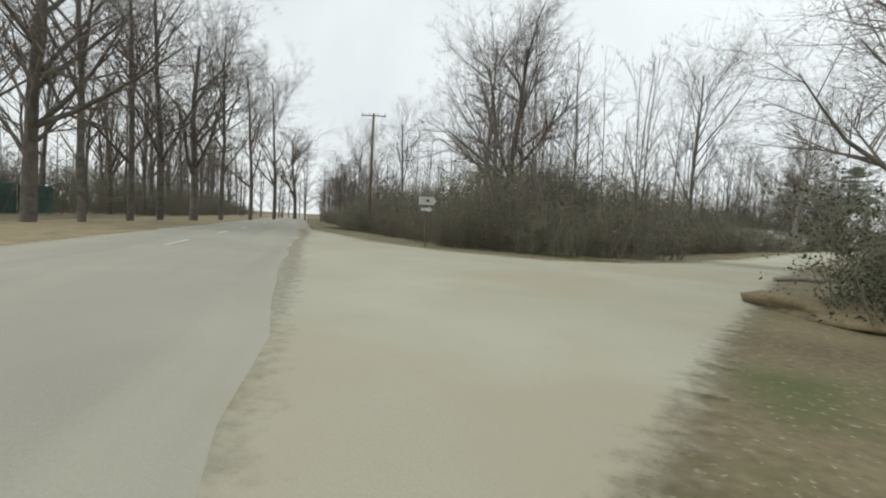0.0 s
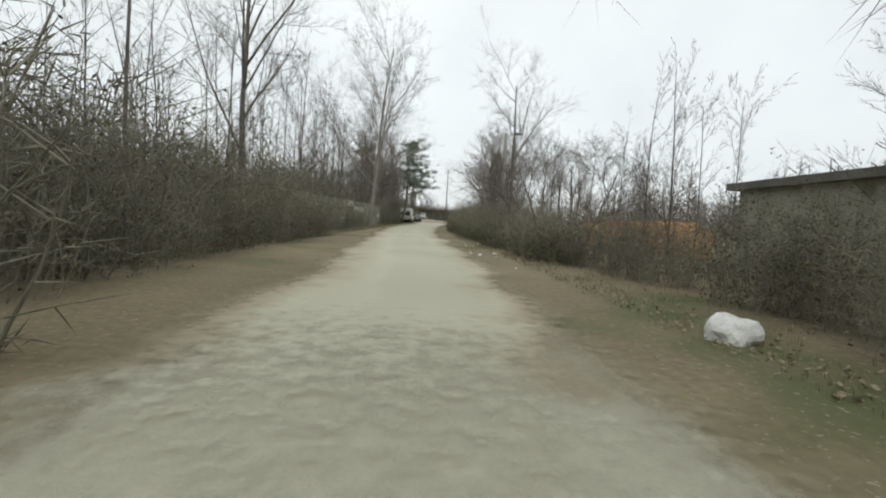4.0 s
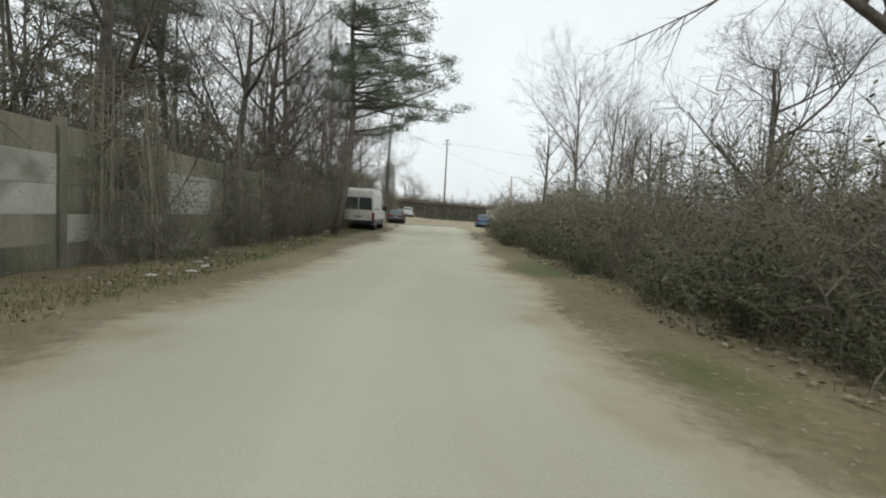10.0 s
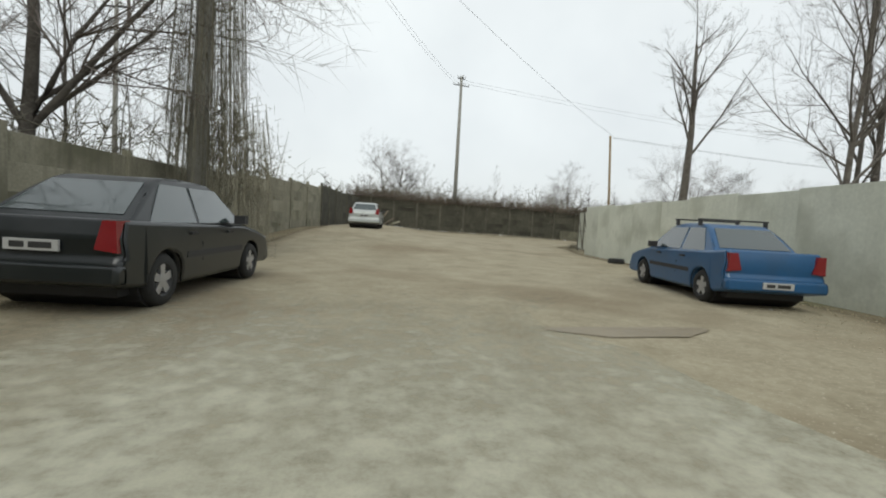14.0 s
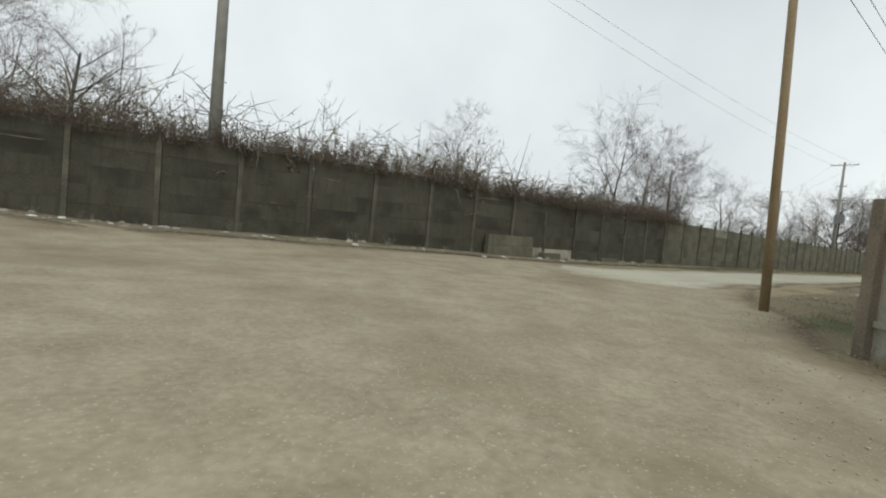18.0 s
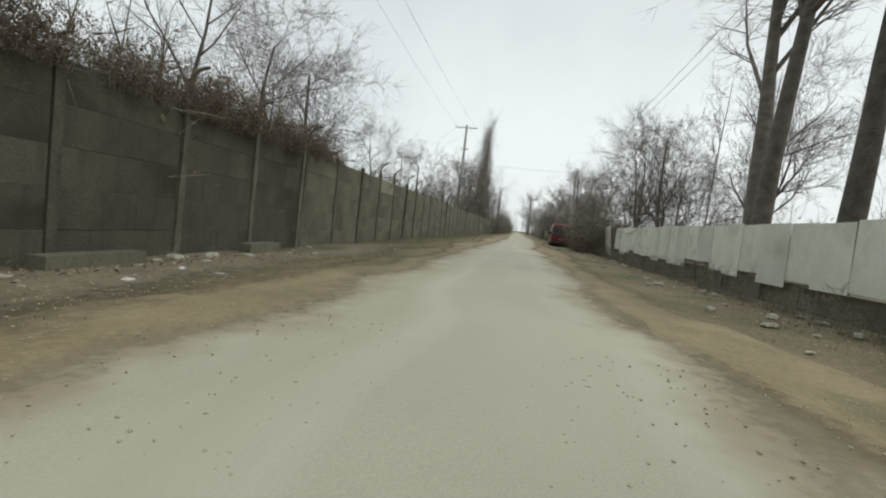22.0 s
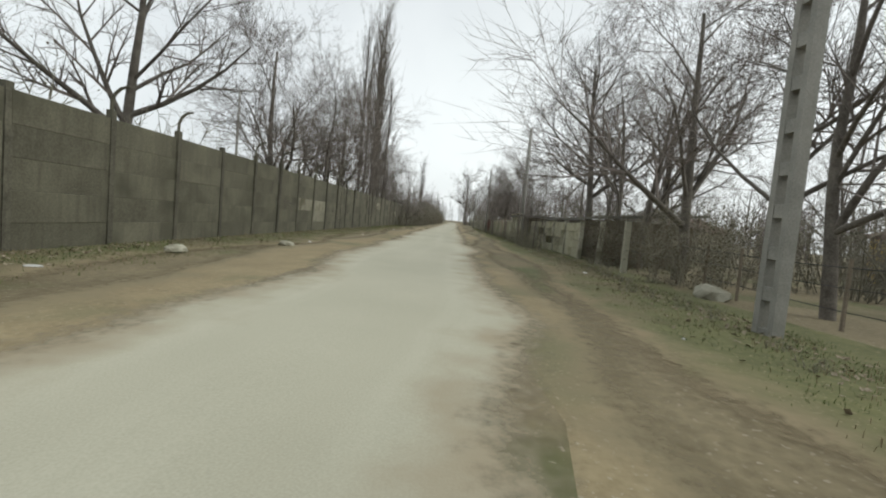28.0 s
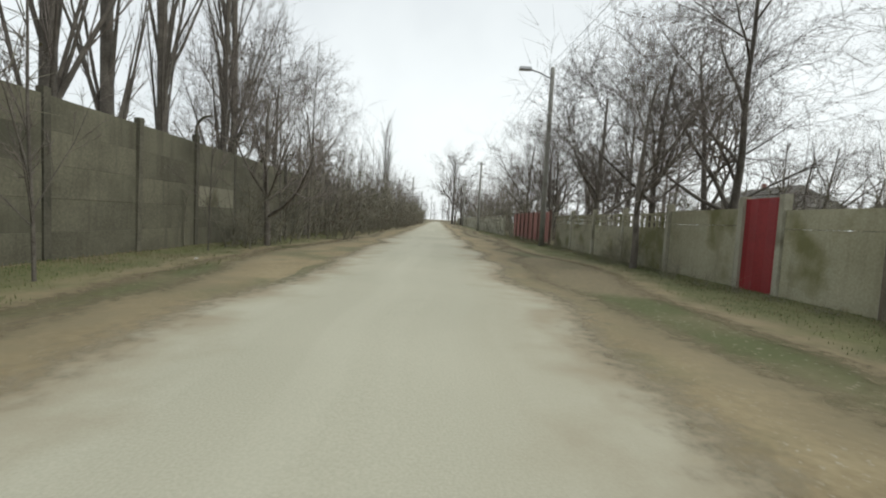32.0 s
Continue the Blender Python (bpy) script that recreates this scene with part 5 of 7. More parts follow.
for x0, x1 in ((-0.1, 0.2), (1.65, 1.85), (3.3, 3.5), (-2.15, -1.85)):
    part("pier", Mesh().box(x0, -0.1, -0.2, x1, 0.10, 2.1), PALE_CONCRETE, garage)
part("garage_door", Mesh().box(-1.85, -0.16, 0, -0.1, -0.08, 2.05), RUST, garage, "dark brown metal door")
for k in range(6):
    part("moss_clump", lump(70 + k, 0.28, 0.35), TURF, garage).matrix_basis = pose(-2.0 + k * 1.0, 0.05, 2.22)
shed = thing("shed", "low dark garden shed with a sagging flat roof", "shed", pose(93.5, 99.4, 0))
part("wall", Mesh().box(0, 0, -0.1, 13, 3.4, 1.95), WOOD, shed)
part("roof", Mesh().add([(-0.4, -0.4, 2.5), (13.5, -0.4, 2.55), (13.5, 3.9, 2.05), (-0.4, 3.9, 2.1), (-0.4, -0.4, 2.38), (13.5, -0.4, 2.43), (13.5, 3.9, 1.93), (-0.4, 3.9, 1.98)],
                       [(0, 1, 2, 3), (7, 6, 5, 4), (0, 4, 5, 1), (1, 5, 6, 2), (2, 6, 7, 3), (3, 7, 4, 0)]), OLD_ROOF, shed)
hall_at = LANE @ Vector((11.5, -7, 0))
hall = thing("low_building", "low pale grey concrete building behind the thicket", "building", pose(hall_at.x, hall_at.y, 0, 0, 0, -11.8))
part("wall", Mesh().box(0, 0, -0.2, 7, 11, 2.75), PALE_CONCRETE, hall)
part("roof", Mesh().box(-0.3, -0.3, 2.75, 7.3, 11.3, 2.98), OLD_ROOF, hall)
st_at = LANE @ Vector((14.0, 12, 0))
ORANGE_WOOD = material("orange_boards", (0.36, 0.19, 0.075), (0.52, 0.31, 0.14), 1.0, 0.85, 0.3, 10, vary=0.2)
for k in range(7):
    stack = thing("board_stack", "stack of orange-brown sawn boards beyond the thicket", "board stack", pose(st_at.x + 2.4 * math.sin(k * 9) * 0.3 + 0.25 * k, st_at.y + k * 1.7, 0, 0, 0, -11.8), "stacks of boards")
    for j in range(6 + k % 2):
        part("board", Mesh().box(-1.1, -0.7, j * 0.26, 1.1, 0.7, j * 0.26 + 0.22), ORANGE_WOOD, stack)
GREEN_SHEET = material("green_painted_sheet", (0.05, 0.10, 0.085), (0.09, 0.155, 0.13), 0.8, 0.7, 0.1, 14, stain=((0.06, 0.085, 0.07), 0.8), vary=0.12)
green = thing("green_fence", "faded green sheet metal fence across the main road", "fence", pose(-64.5, -52.5, 0, 0, 0, 118.9))
for k in range(16):
    ob = part("sheet", bevel_sheet(1.52, 2.3, 0.02, 4), GREEN_SHEET, green)
    ob.matrix_basis = pose(k * 1.5, 0, 0.1, 0, 0.4 * math.sin(k * 4), 0)
    part("post", Mesh().box(k * 1.5 - 0.04, -0.1, -0.2, k * 1.5 + 0.04, -0.02, 2.35), PALE_CONCRETE, green)
shack = thing("shack", "long shack with a sloping pale-edged roof behind the green fence", "shack", pose(-64.9, -52.8, 0, 0, 0, 118.9))
part("wall", Mesh().box(0, 2.0, -0.2, 22, 7, 2.6), GREEN_SHEET, shack)
part("roof", Mesh().add([(-0.5, 1.4, 4.2), (22.5, 1.4, 2.75), (22.5, 7.6, 2.75), (-0.5, 7.6, 4.2), (-0.5, 1.4, 4.02), (22.5, 1.4, 2.57), (22.5, 7.6, 2.57), (-0.5, 7.6, 4.02)],
                       [(0, 1, 2, 3), (7, 6, 5, 4), (0, 4, 5, 1), (1, 5, 6, 2), (2, 6, 7, 3), (3, 7, 4, 0)]), PALE_CONCRETE, shack)
part("gable", Mesh().add([(0, 2.02, 2.6), (22, 2.02, 2.6), (0, 2.02, 4.0), (0, 6.9, 2.6), (22, 6.9, 2.6), (0, 6.9, 4.0)], [(0, 1, 2), (3, 5, 4), (0, 2, 5, 3), (1, 4, 5, 2)]), GREEN_SHEET, shack)

# ---- trees and shrubs by place ----
MAIN_TREES = ((-58.5,-42.1),(-64.4,-39.5),(-56.9,-37.0),(-59.3,-34.0),(-63.3,-30.0),(-68.2,-26.0),(-69.9,-22.4),(-75.9,-16.6),(-81.3,-9.8),(-91.4,0.4),(-105.8,14.7))
rng = random.Random(5)
shrubs = [make_shrub(10 + i, 2.5 + 0.3 * i, 1.15, 34, (1, 3, 1, 4)[i], "tangled brown leafless roadside shrub") for i in range(4)]
RUSSET = material("russet_leaf", (0.07, 0.045, 0.035), (0.17, 0.115, 0.085), 2.0, 0.9, 0.0, 12, vary=0.2)
leafy = [make_shrub(20 + i, 2.3, 1.25, 34, 10, "dark shrub with dry reddish-brown leaves still on it", RUSSET) for i in range(2)]
for i, sh in enumerate(shrubs):
    sh.matrix_basis = lane(6 + 9 * i, 5.2, 0, 40 * i)
leafy[0].matrix_basis = lane(76.5, 6.6, 0, 0)
leafy[1].matrix_basis = lane(73.5, 6.0, 0, 90)
saplings = [make_tree(30 + i, "sapling", 9 + i, 0.042 + 0.006 * i, "thin leafless young tree in the roadside wood") for i in range(4)]
for i, tr in enumerate(saplings):
    tr.matrix_basis = lane(10 + 7 * i, -9.5, 0, 30 * i)
broads = [make_tree(50 + i, "broad", 12.5 + i, 0.30, "large leafless tree with a spreading crown") for i in range(3)]
talls = [make_tree(60 + i, "tall", 18 + i, 0.24, "tall leafless tree with upright limbs") for i in range(3)]
orchards = [make_tree(70 + i, "orchard", 6.5 + i, 0.145, "leafless walnut tree with crooked limbs") for i in range(3)]
columns = [make_tree(80 + i, "column", 24 + 2 * i, 0.21, "tall columnar poplar without leaves") for i in range(2)]
columns[0].matrix_basis, columns[1].matrix_basis = on_ground(128.4, 120.6), on_ground(134.0, 121.2)
broads[0].matrix_basis, broads[1].matrix_basis, broads[2].matrix_basis = on_ground(-17.2, -36.4, 20), on_ground(-40.2, -15.0, 60), lane(-8.4, 8.0, 0, 10)
talls[0].matrix_basis, talls[1].matrix_basis, talls[2].matrix_basis = on_ground(-66.5, -46.5, 10), on_ground(27.9, 99.4, 70) @ Matrix.Scale(1.1, 4), on_ground(31.0, 101.2, 10) @ Matrix.Scale(1.0, 4)
orchards[0].matrix_basis, orchards[1].matrix_basis, orchards[2].matrix_basis = on_ground(51.9, 102.2, 0) @ Matrix.Scale(1.3, 4), on_ground(83.4, 102.8, 130), on_ground(131.2, 102.0, 60)
def plant(*rows):
    for x, y, p, sc, turn in rows:
        put(p, x, y, sc, turn)


trunky = [make_tree(100 + i, "trunky", 17 + i, 0.40, "tall old leafless tree with a bare dark trunk behind the fence", lean=((-0.05, 0.0), (-0.13, 0.03))[i]) for i in range(2)]
trunky[0].matrix_basis, trunky[1].matrix_basis = on_ground(34.6, 101.9, 30), on_ground(39.0, 102.2, 0)
plant((39.9, 101.8, trunky[0], 1.0, 200), (18.8, 104.9, trunky[0], 0.95, 150), (44.8, 99.4, orchards[1], 1.2, 40), (43.0, 100.8, saplings[1], 1.0, 0),
      (47.5, 101.0, saplings[2], 1.0, 70), (61.5, 101.5, orchards[2], 1.0, 10), (65.5, 100.5, orchards[0], 1.1, 200), (58.8, 99.0, orchards[1], 1.0, 100), (82.3, 102.2, orchards[2], 1.0, 220),
      (88.3, 102.4, orchards[0], 1.05, 300), (92.5, 102.0, broads[0], 0.55, 20), (97.2, 101.5, orchards[1], 1.15, 250), (102.2, 101.6, broads[1], 0.85, 130), (101.8, 97, broads[2], 0.8, 20))
plant((110, 98, broads[0], 0.7, 80), (132.6, 103.6, orchards[1], 0.9, 20), (129.8, 105.4, orchards[1], 0.7, 75), (141.2, 102.6, orchards[0], 0.95, 120), (136.5, 99.5, orchards[2], 1.05, 300), (126, 98, orchards[1], 0.9, 200),
      (119, 97.5, orchards[0], 0.9, 10), (146.5, 99, orchards[2], 1.0, 60), (152, 102, orchards[1], 0.9, 310), (158, 101, orchards[0], 1.0, 20), (98.2, 120.2, orchards[0], 1.15, 50),
      (106.4, 120.0, orchards[2], 1.1, 150), (88.2, 121.2, broads[1], 0.75, 10), (84.2, 122.5, orchards[1], 1.0, 300), (112, 121, orchards[1], 1.1, 20), (36.0, 122.0, orchards[1], 1.0, 90))
plant((41.2, 122.5, orchards[0], 0.95, 10), (33.0, 123.0, orchards[2], 0.95, 200), (-2.0, 124.5, orchards[2], 0.8, 30), (2.2, 124.0, saplings[0], 0.75, 30), (54, 123, orchards[2], 0.8, 0),
      (65, 122, orchards[0], 0.8, 80), (74, 123, saplings[1], 0.9, 0), (0.5, 132, broads[0], 0.6, 60), (22, 128, orchards[1], 0.9, 0), (122.8, 120.3, columns[0], 0.8, 20),
      (125.6, 121.5, columns[1], 0.85, 70), (130.6, 120.8, columns[0], 0.95, 130), (143.0, 122.6, columns[1], 1.0, 40), (137.5, 120.6, columns[0], 0.75, 240), (187, 119.5, columns[0], 0.6, 10))
plant((192, 119.5, columns[1], 0.55, 10), (116, 121.2, orchards[0], 1.2, 210), (119.5, 122, orchards[2], 1.15, 30), (139.5, 121.6, orchards[1], 1.1, 80), (147, 121.8, orchards[0], 1.1, 170),
      (156, 121.6, orchards[2], 1.1, 20), (110, 122.5, orchards[1], 1.15, 100), (245, 107.2, broads[1], 1.35, 20), (236, 106.8, broads[0], 0.8, 0), (228, 105.6, orchards[0], 1.2, 0))
PALE_BARK = material("pale_bark", (0.17, 0.155, 0.13), (0.30, 0.28, 0.24), 2.0, 0.9, 0.4, 20)
pale = make_tree(90, "tall", 17, 0.17, "tall slender pale-barked tree leaning over the lane", lean=(0.12, -0.05), at=lane(34.0, -5.6, 0, 0), bark=PALE_BARK)
put(pale, *lane_xy(36.6, -6.0), 0.9, 60)
curvy = make_tree(91, "orchard", 4.6, 0.075, "crooked leafless tree bent over the thicket", lean=(-0.25, 0.1), at=lane(14.0, 7.2, 0, 30))
put(curvy, *lane_xy(13.2, 9.2), 1.0, 160)
IVY = material("ivy_leaf", (0.03, 0.042, 0.02), (0.075, 0.085, 0.04), 3.0, 0.7, 0.0, 12, vary=0.15)
oak = make_tree(95, "orchard", 10.5, 0.24, "old leafless tree with wide low limbs over the lane's mouth", lean=(-0.12, 0.1), at=on_ground(-21.4, -27.4, 40))
put(oak, -20.2, -24.2, 0.85, 150)
put(oak, -19.4, -20.5, 0.8, 260)
put(oak, -18.6, -30.4, 0.95, 330)
for s, lat, p, sc in ((18.5, 5.9, talls[0], 0.55), (33, 7.4, oak, 0.62), (39.5, 7.6, oak, 0.7), (44.5, 7.2, oak, 0.6), (53, 8, oak, 0.55), (37.5, 7.0, broads[0], 0.75), (48.2, 7.2, broads[2], 0.75), (69.9, 8.6, talls[2], 0.5), 
                      (13.9, -9.6, talls[2], 0.8), (7.5, -25.0, talls[1], 0.8), (-2, -20, broads[2], 1.0), (3, -26, talls[2], 1.0),
                      (-13.5, 11.5, talls[0], 0.7), (87, -9.2, talls[1], 0.7), (92, -10, broads[0], 0.7), (84, -9.5, broads[2], 0.75), (97, -9, orchards[0], 1.1), (79, -9, talls[2], 0.75),
                      (47, -8.4, broads[1], 0.8), (53, -8.8, talls[0], 0.7), (58.5, -8.2, oak, 0.8), (64.5, -8.6, broads[0], 0.75), (70, -9.4, talls[1], 0.7), (74.5, -8.4, oak, 0.75)):
    put(p, *lane_xy(s, lat), sc, rng.uniform(0, 360))


OLIVE = material("bramble_leaf", (0.040, 0.046, 0.018), (0.105, 0.108, 0.045), 2.5, 0.75, 0.0, 12, vary=0.2)
brambles = [make_shrub(120 + i, 1.25 + 0.2 * i, 1.1, 30, 7, "low dark bramble with dull green leaves at the thicket's foot", OLIVE) for i in range(2)]
ivies = [make_shrub(130 + i, 2.6 + 0.5 * i, 1.2, 34, 9, "dark evergreen shrub overgrown with ivy", IVY) for i in range(2)]
brambles[0].matrix_basis, brambles[1].matrix_basis = lane(30, 3.3, 0, 0), lane(62, 3.9, 0, 80)
ivies[0].matrix_basis, ivies[1].matrix_basis = on_ground(-22.6, -33.6, 0), on_ground(-21.8, -29.5, 50)


def pick_shrub(leaf=0.1):
    return leafy[rng.randrange(2)] if rng.random() < leaf else shrubs[rng.randrange(4)]


for i in range(50):
    s = -12 + i * 1.82
    edge_r = np.interp(s, [-12, -6, 0, 10, 20, 40, 70, 80], [8.4, 7.5, 6.4, 5.0, 4.0, 3.7, 4.6, 6.6])
    if s < 79:
        put(pick_shrub(0.08), *lane_xy(s + rng.uniform(-0.6, 0.6), edge_r + rng.uniform(0, 0.4)), rng.uniform(0.75, 1.0) * (0.75 if s < 25 else 1), rng.uniform(0, 360))
        back(pick_shrub(0.2), *lane_xy(s + rng.uniform(-0.6, 0.6), edge_r + 1.7 + rng.uniform(-0.2, 0.5)), rng.uniform(1.0, 1.3) * (0.65 if s < 25 else 1), rng.uniform(0, 360))
        if rng.random() < 0.75:
            put(saplings[rng.randrange(4)], *lane_xy(s, edge_r + 2.5 + rng.uniform(0, 6)), rng.uniform(0.4, 0.75), rng.uniform(0, 360))
    if s > -8 and s < 78:
        edge_l = np.interp(s, [-8, 0, 10, 45, 60, 70, 78], [-4.2, -4.6, -5.2, -5.6, -5.9, -6.4, -6.0])
        walled = s > 12
        if not walled or rng.random() < (0.55 if 52 < s < 72 else 0.22):
            put(pick_shrub(0.05), *lane_xy(s + rng.uniform(-0.6, 0.6), edge_l - rng.uniform(0, 0.3) - (0.3 if walled else 0)), rng.uniform(0.8, 1.1) * (0.8 if walled else 1), rng.uniform(0, 360))
        back(pick_shrub(0.05), *lane_xy(s + rng.uniform(-0.6, 0.6), (-9.0 if walled else edge_l - 2.0) + rng.uniform(-0.5, 0.3)), rng.uniform(1.35, 1.75), rng.uniform(0, 360))
        if walled and rng.random() < 0.5:
            put(saplings[rng.randrange(4)], *lane_xy(s + rng.uniform(-0.8, 0.8), -7.5 - rng.uniform(0, 0.8)), rng.uniform(0.7, 1.1), rng.uniform(0, 360))
    for lat in (-10.4, -12.6):
        back(pick_shrub(0.05), *lane_xy(s + rng.uniform(-0.8, 0.8), lat + rng.uniform(-0.8, 0.6)), rng.uniform(1.6, 2.3), rng.uniform(0, 360))
    if s < 76:
        back(pick_shrub(0.1), *lane_xy(s + rng.uniform(-0.8, 0.8), edge_r + 4.0 + rng.uniform(-0.6, 0.8)), rng.uniform(1.2, 1.7) * (0.6 if s < 25 else 1), rng.uniform(0, 360))
    for _ in range(2):
        lat = -7.8 - abs(rng.gauss(0, 6))
        (put if lat > -9.5 else back)(saplings[rng.randrange(4)], *lane_xy(s + rng.uniform(-1, 1), lat), rng.uniform(0.6, 1.1), rng.uniform(0, 360))
rb = random.Random(61)
for i in range(44):
    s = 4 + i * 1.7
    edge_r = np.interp(s, [0, 10, 20, 40, 70, 80], [5.6, 4.5, 3.6, 3.2, 4.1, 6.0])
    put(brambles[i % 2], *lane_xy(s + rb.uniform(-0.6, 0.6), edge_r + rb.uniform(0, 0.5)), rb.uniform(0.6, 1.05), rb.uniform(0, 360))
    if s > 12 and rb.random() < 0.45:
        put(shrubs[i % 4], *lane_xy(s, -6.2 - rb.uniform(0, 0.3)), rb.uniform(0.55, 0.95), rb.uniform(0, 360))
    if 40 < s < 78 and rb.random() < 0.6:
        back(ivies[i % 2], *lane_xy(s, 6.6 + rb.uniform(0, 2)), rb.uniform(0.8, 1.15), rb.uniform(0, 360))
for i in range(17):
    y = -36.6 + i * 1.05
    put(ivies[i % 2], -21.6 + rb.uniform(-0.4, 1.3) + 0.05 * i + 0.22 * max(0, i - 9), y, rb.uniform(0.45, 0.75) * (1.35 if i < 9 else 1), rb.uniform(0, 360))
    put(brambles[i % 2], -22.6 + rb.uniform(-0.2, 0.5) + 0.05 * i + 0.3 * max(0, i - 9), y, rb.uniform(0.4, 0.7), rb.uniform(0, 360))
# island at the crossing, along the mouth of the lane and the main road
for a, b, n in (((-30.2, -20.5), (-33.0, -23.6), 4), ((-33.0, -23.6), (-37.5, -24.4), 4), ((-37.5, -24.4), (-60, -11.5), 16), ((-60, -11.5), (-100, 18), 18)):
    for k in range(n):
        q = Vector(a).lerp(Vector(b), (k + rng.random()) / n)
        (put if n < 17 else back)(pick_shrub(0.05), q.x, q.y, rng.uniform(0.7, 1.0), rng.uniform(0, 360))
        q += Vector((0.5, 1.9)) + Vector((rng.uniform(-0.5, 0.5), rng.uniform(-0.5, 0.5)))
        back(pick_shrub(0.05), q.x, q.y, rng.uniform(1.1, 1.4), rng.uniform(0, 360))
        if n == 4:
            q -= Vector((2.6, 0.8))
        back(pick_shrub(0.05), q.x + rng.uniform(0, 1.5), q.y + rng.uniform(1.5, 4), rng.uniform(1.3, 1.9), rng.uniform(0, 360))
        back(pick_shrub(0.05), q.x + rng.uniform(0, 2), q.y + rng.uniform(3, 7), rng.uniform(1.5, 2.2), rng.uniform(0, 360))
        for _ in range(2):
            x, y = q.x + rng.uniform(0, 3), q.y + rng.uniform(0.5, 9)
            open_side = math.degrees(math.atan2(y + 35.0, x + 26.0)) > 137 and x > -80
            back(saplings[rng.randrange(4)], x, y, rng.uniform(0.2, 0.35) if open_side else rng.uniform(0.55, 1.1), rng.uniform(0, 360))
for k in range(14):
    q = Vector((-62, -10)) + MAIN * k * 6 + MAIN_N * rng.uniform(1, 7)
    put(broads[k % 3] if k % 2 else talls[k % 3], q.x, q.y, rng.uniform(0.45, 0.7), rng.uniform(0, 360))
# right bank at the crossing
for k in range(13):
    put(pick_shrub(0.12), -21.7 + 0.09 * k + rng.uniform(-0.3, 2.5), -34 + k * 1.25, rng.uniform(0.5, 0.8), rng.uniform(0, 360))
for k in range(9):
    put(pick_shrub(0.2), -22.3 + rng.uniform(0, 0.7), -36.5 + k * 1.0, rng.uniform(0.6, 0.85), rng.uniform(0, 360))
    put(pick_shrub(0.2), -20.2 + rng.uniform(-0.3, 0.7), -37.0 + k * 1.3, rng.uniform(0.8, 1.05), rng.uniform(0, 360))
for x, y, sc in ((-18.5, -34, 0.8), (-17, -26, 0.9)):
    put(broads[2], x, y, sc, rng.uniform(0, 360))
# across the main road
for k in range(44):
    q = Vector((-60, -16)) - MAIN_N * (19 + rng.uniform(0, 12)) + MAIN * (k * 2.9 + 12 + rng.uniform(-1, 1))
    back((talls[k % 3], saplings[k % 4])[k % 2], q.x, q.y, rng.uniform(0.7, 1.0), rng.uniform(0, 360))
for k in range(20):
    q = Vector((-60, -16)) - MAIN_N * (20 + rng.uniform(0, 9)) + MAIN * (k * 6.2 - 8)
    back((talls[k % 3], broads[k % 3], talls[(k + 1) % 3])[k % 3], q.x, q.y, rng.uniform(0.9, 1.25), rng.uniform(0, 360))
    for off, low, high in ((17.4, 1.0, 1.4), (19.5, 1.2, 1.6), (24.0, 1.7, 2.3), (27.0, 1.8, 2.4)):
        for j in range(2):
            q = Vector((-60, -16)) - MAIN_N * (off + rng.uniform(0, 1.6)) + MAIN * (k * 6.2 - 2 + j * 3.1 + rng.uniform(-1, 1))
            if k > 2 or off > 23:
                back(pick_shrub(0.0), q.x, q.y, rng.uniform(low, high), rng.uniform(0, 360))
for i, (x, y) in enumerate(MAIN_TREES):
    put((talls[0], talls[1], broads[0], talls[2])[i % 4], x, y, 1.05 if i % 4 != 2 else 1.3, 77 * i)
# behind the walls
for k in range(15):
    back(leafy[k % 2] if k % 3 else shrubs[k % 4], 12.5 + k * 1.5 + rng.uniform(-0.5, 0.5), 121.6 + rng.uniform(0, 0.4), rng.uniform(1.9, 2.25), rng.uniform(0, 360))
for k in range(30):
    put(leafy[k % 2], 12.8 + k * 0.72 + rng.uniform(-0.4, 0.4), 117.95, rng.uniform(0.36, 0.52), rng.uniform(0, 360), 2.72, "dry reddish creeper sprawling over the top of the wall")
for k in range(20):
    u = 0.6 + k * 0.92
    put(leafy[k % 2], -6.0 + u * 0.977, 122.05 - u * 0.215, rng.uniform(0.40, 0.58), rng.uniform(0, 360), 2.72, "dry reddish creeper sprawling over the top of the wall")
    back(leafy[k % 2] if k % 2 else shrubs[k % 4], -6.0 + u * 0.977, 125.2 - u * 0.215, rng.uniform(1.8, 2.1), rng.uniform(0, 360))
for k in range(26):
    x = 5 + k * 2.3
    back(pick_shrub(0.6 if x < 40 else 0.2), x, (121.0 if x > 12 else 124.6) + rng.uniform(0, 1.2), rng.uniform(1.45, 1.8), rng.uniform(0, 360))
for k in range(24):
    x = 66 + k * 3.2
    back(pick_shrub(0.2), x, 120.7 + rng.uniform(0, 1.5), rng.uniform(1.4, 1.8), rng.uniform(0, 360))
for k in range(12):
    back(pick_shrub(0.2), -5.5 + k * 1.1, 125.6 - k * 0.24 + rng.uniform(0, 1), rng.uniform(1.5, 1.9), rng.uniform(0, 360))
for k in range(12):
    p = LANE @ Vector((-8.2 - rng.uniform(0, 1.2), 78 + k * 3.0, 0))
    back(pick_shrub(0.1), p.x, p.y, rng.uniform(1.2, 1.7), rng.uniform(0, 360))
    put(saplings[k % 4], *lane_xy(79 + k * 2.9, -9 - rng.uniform(0, 5)), rng.uniform(0.6, 0.95), rng.uniform(0, 360))
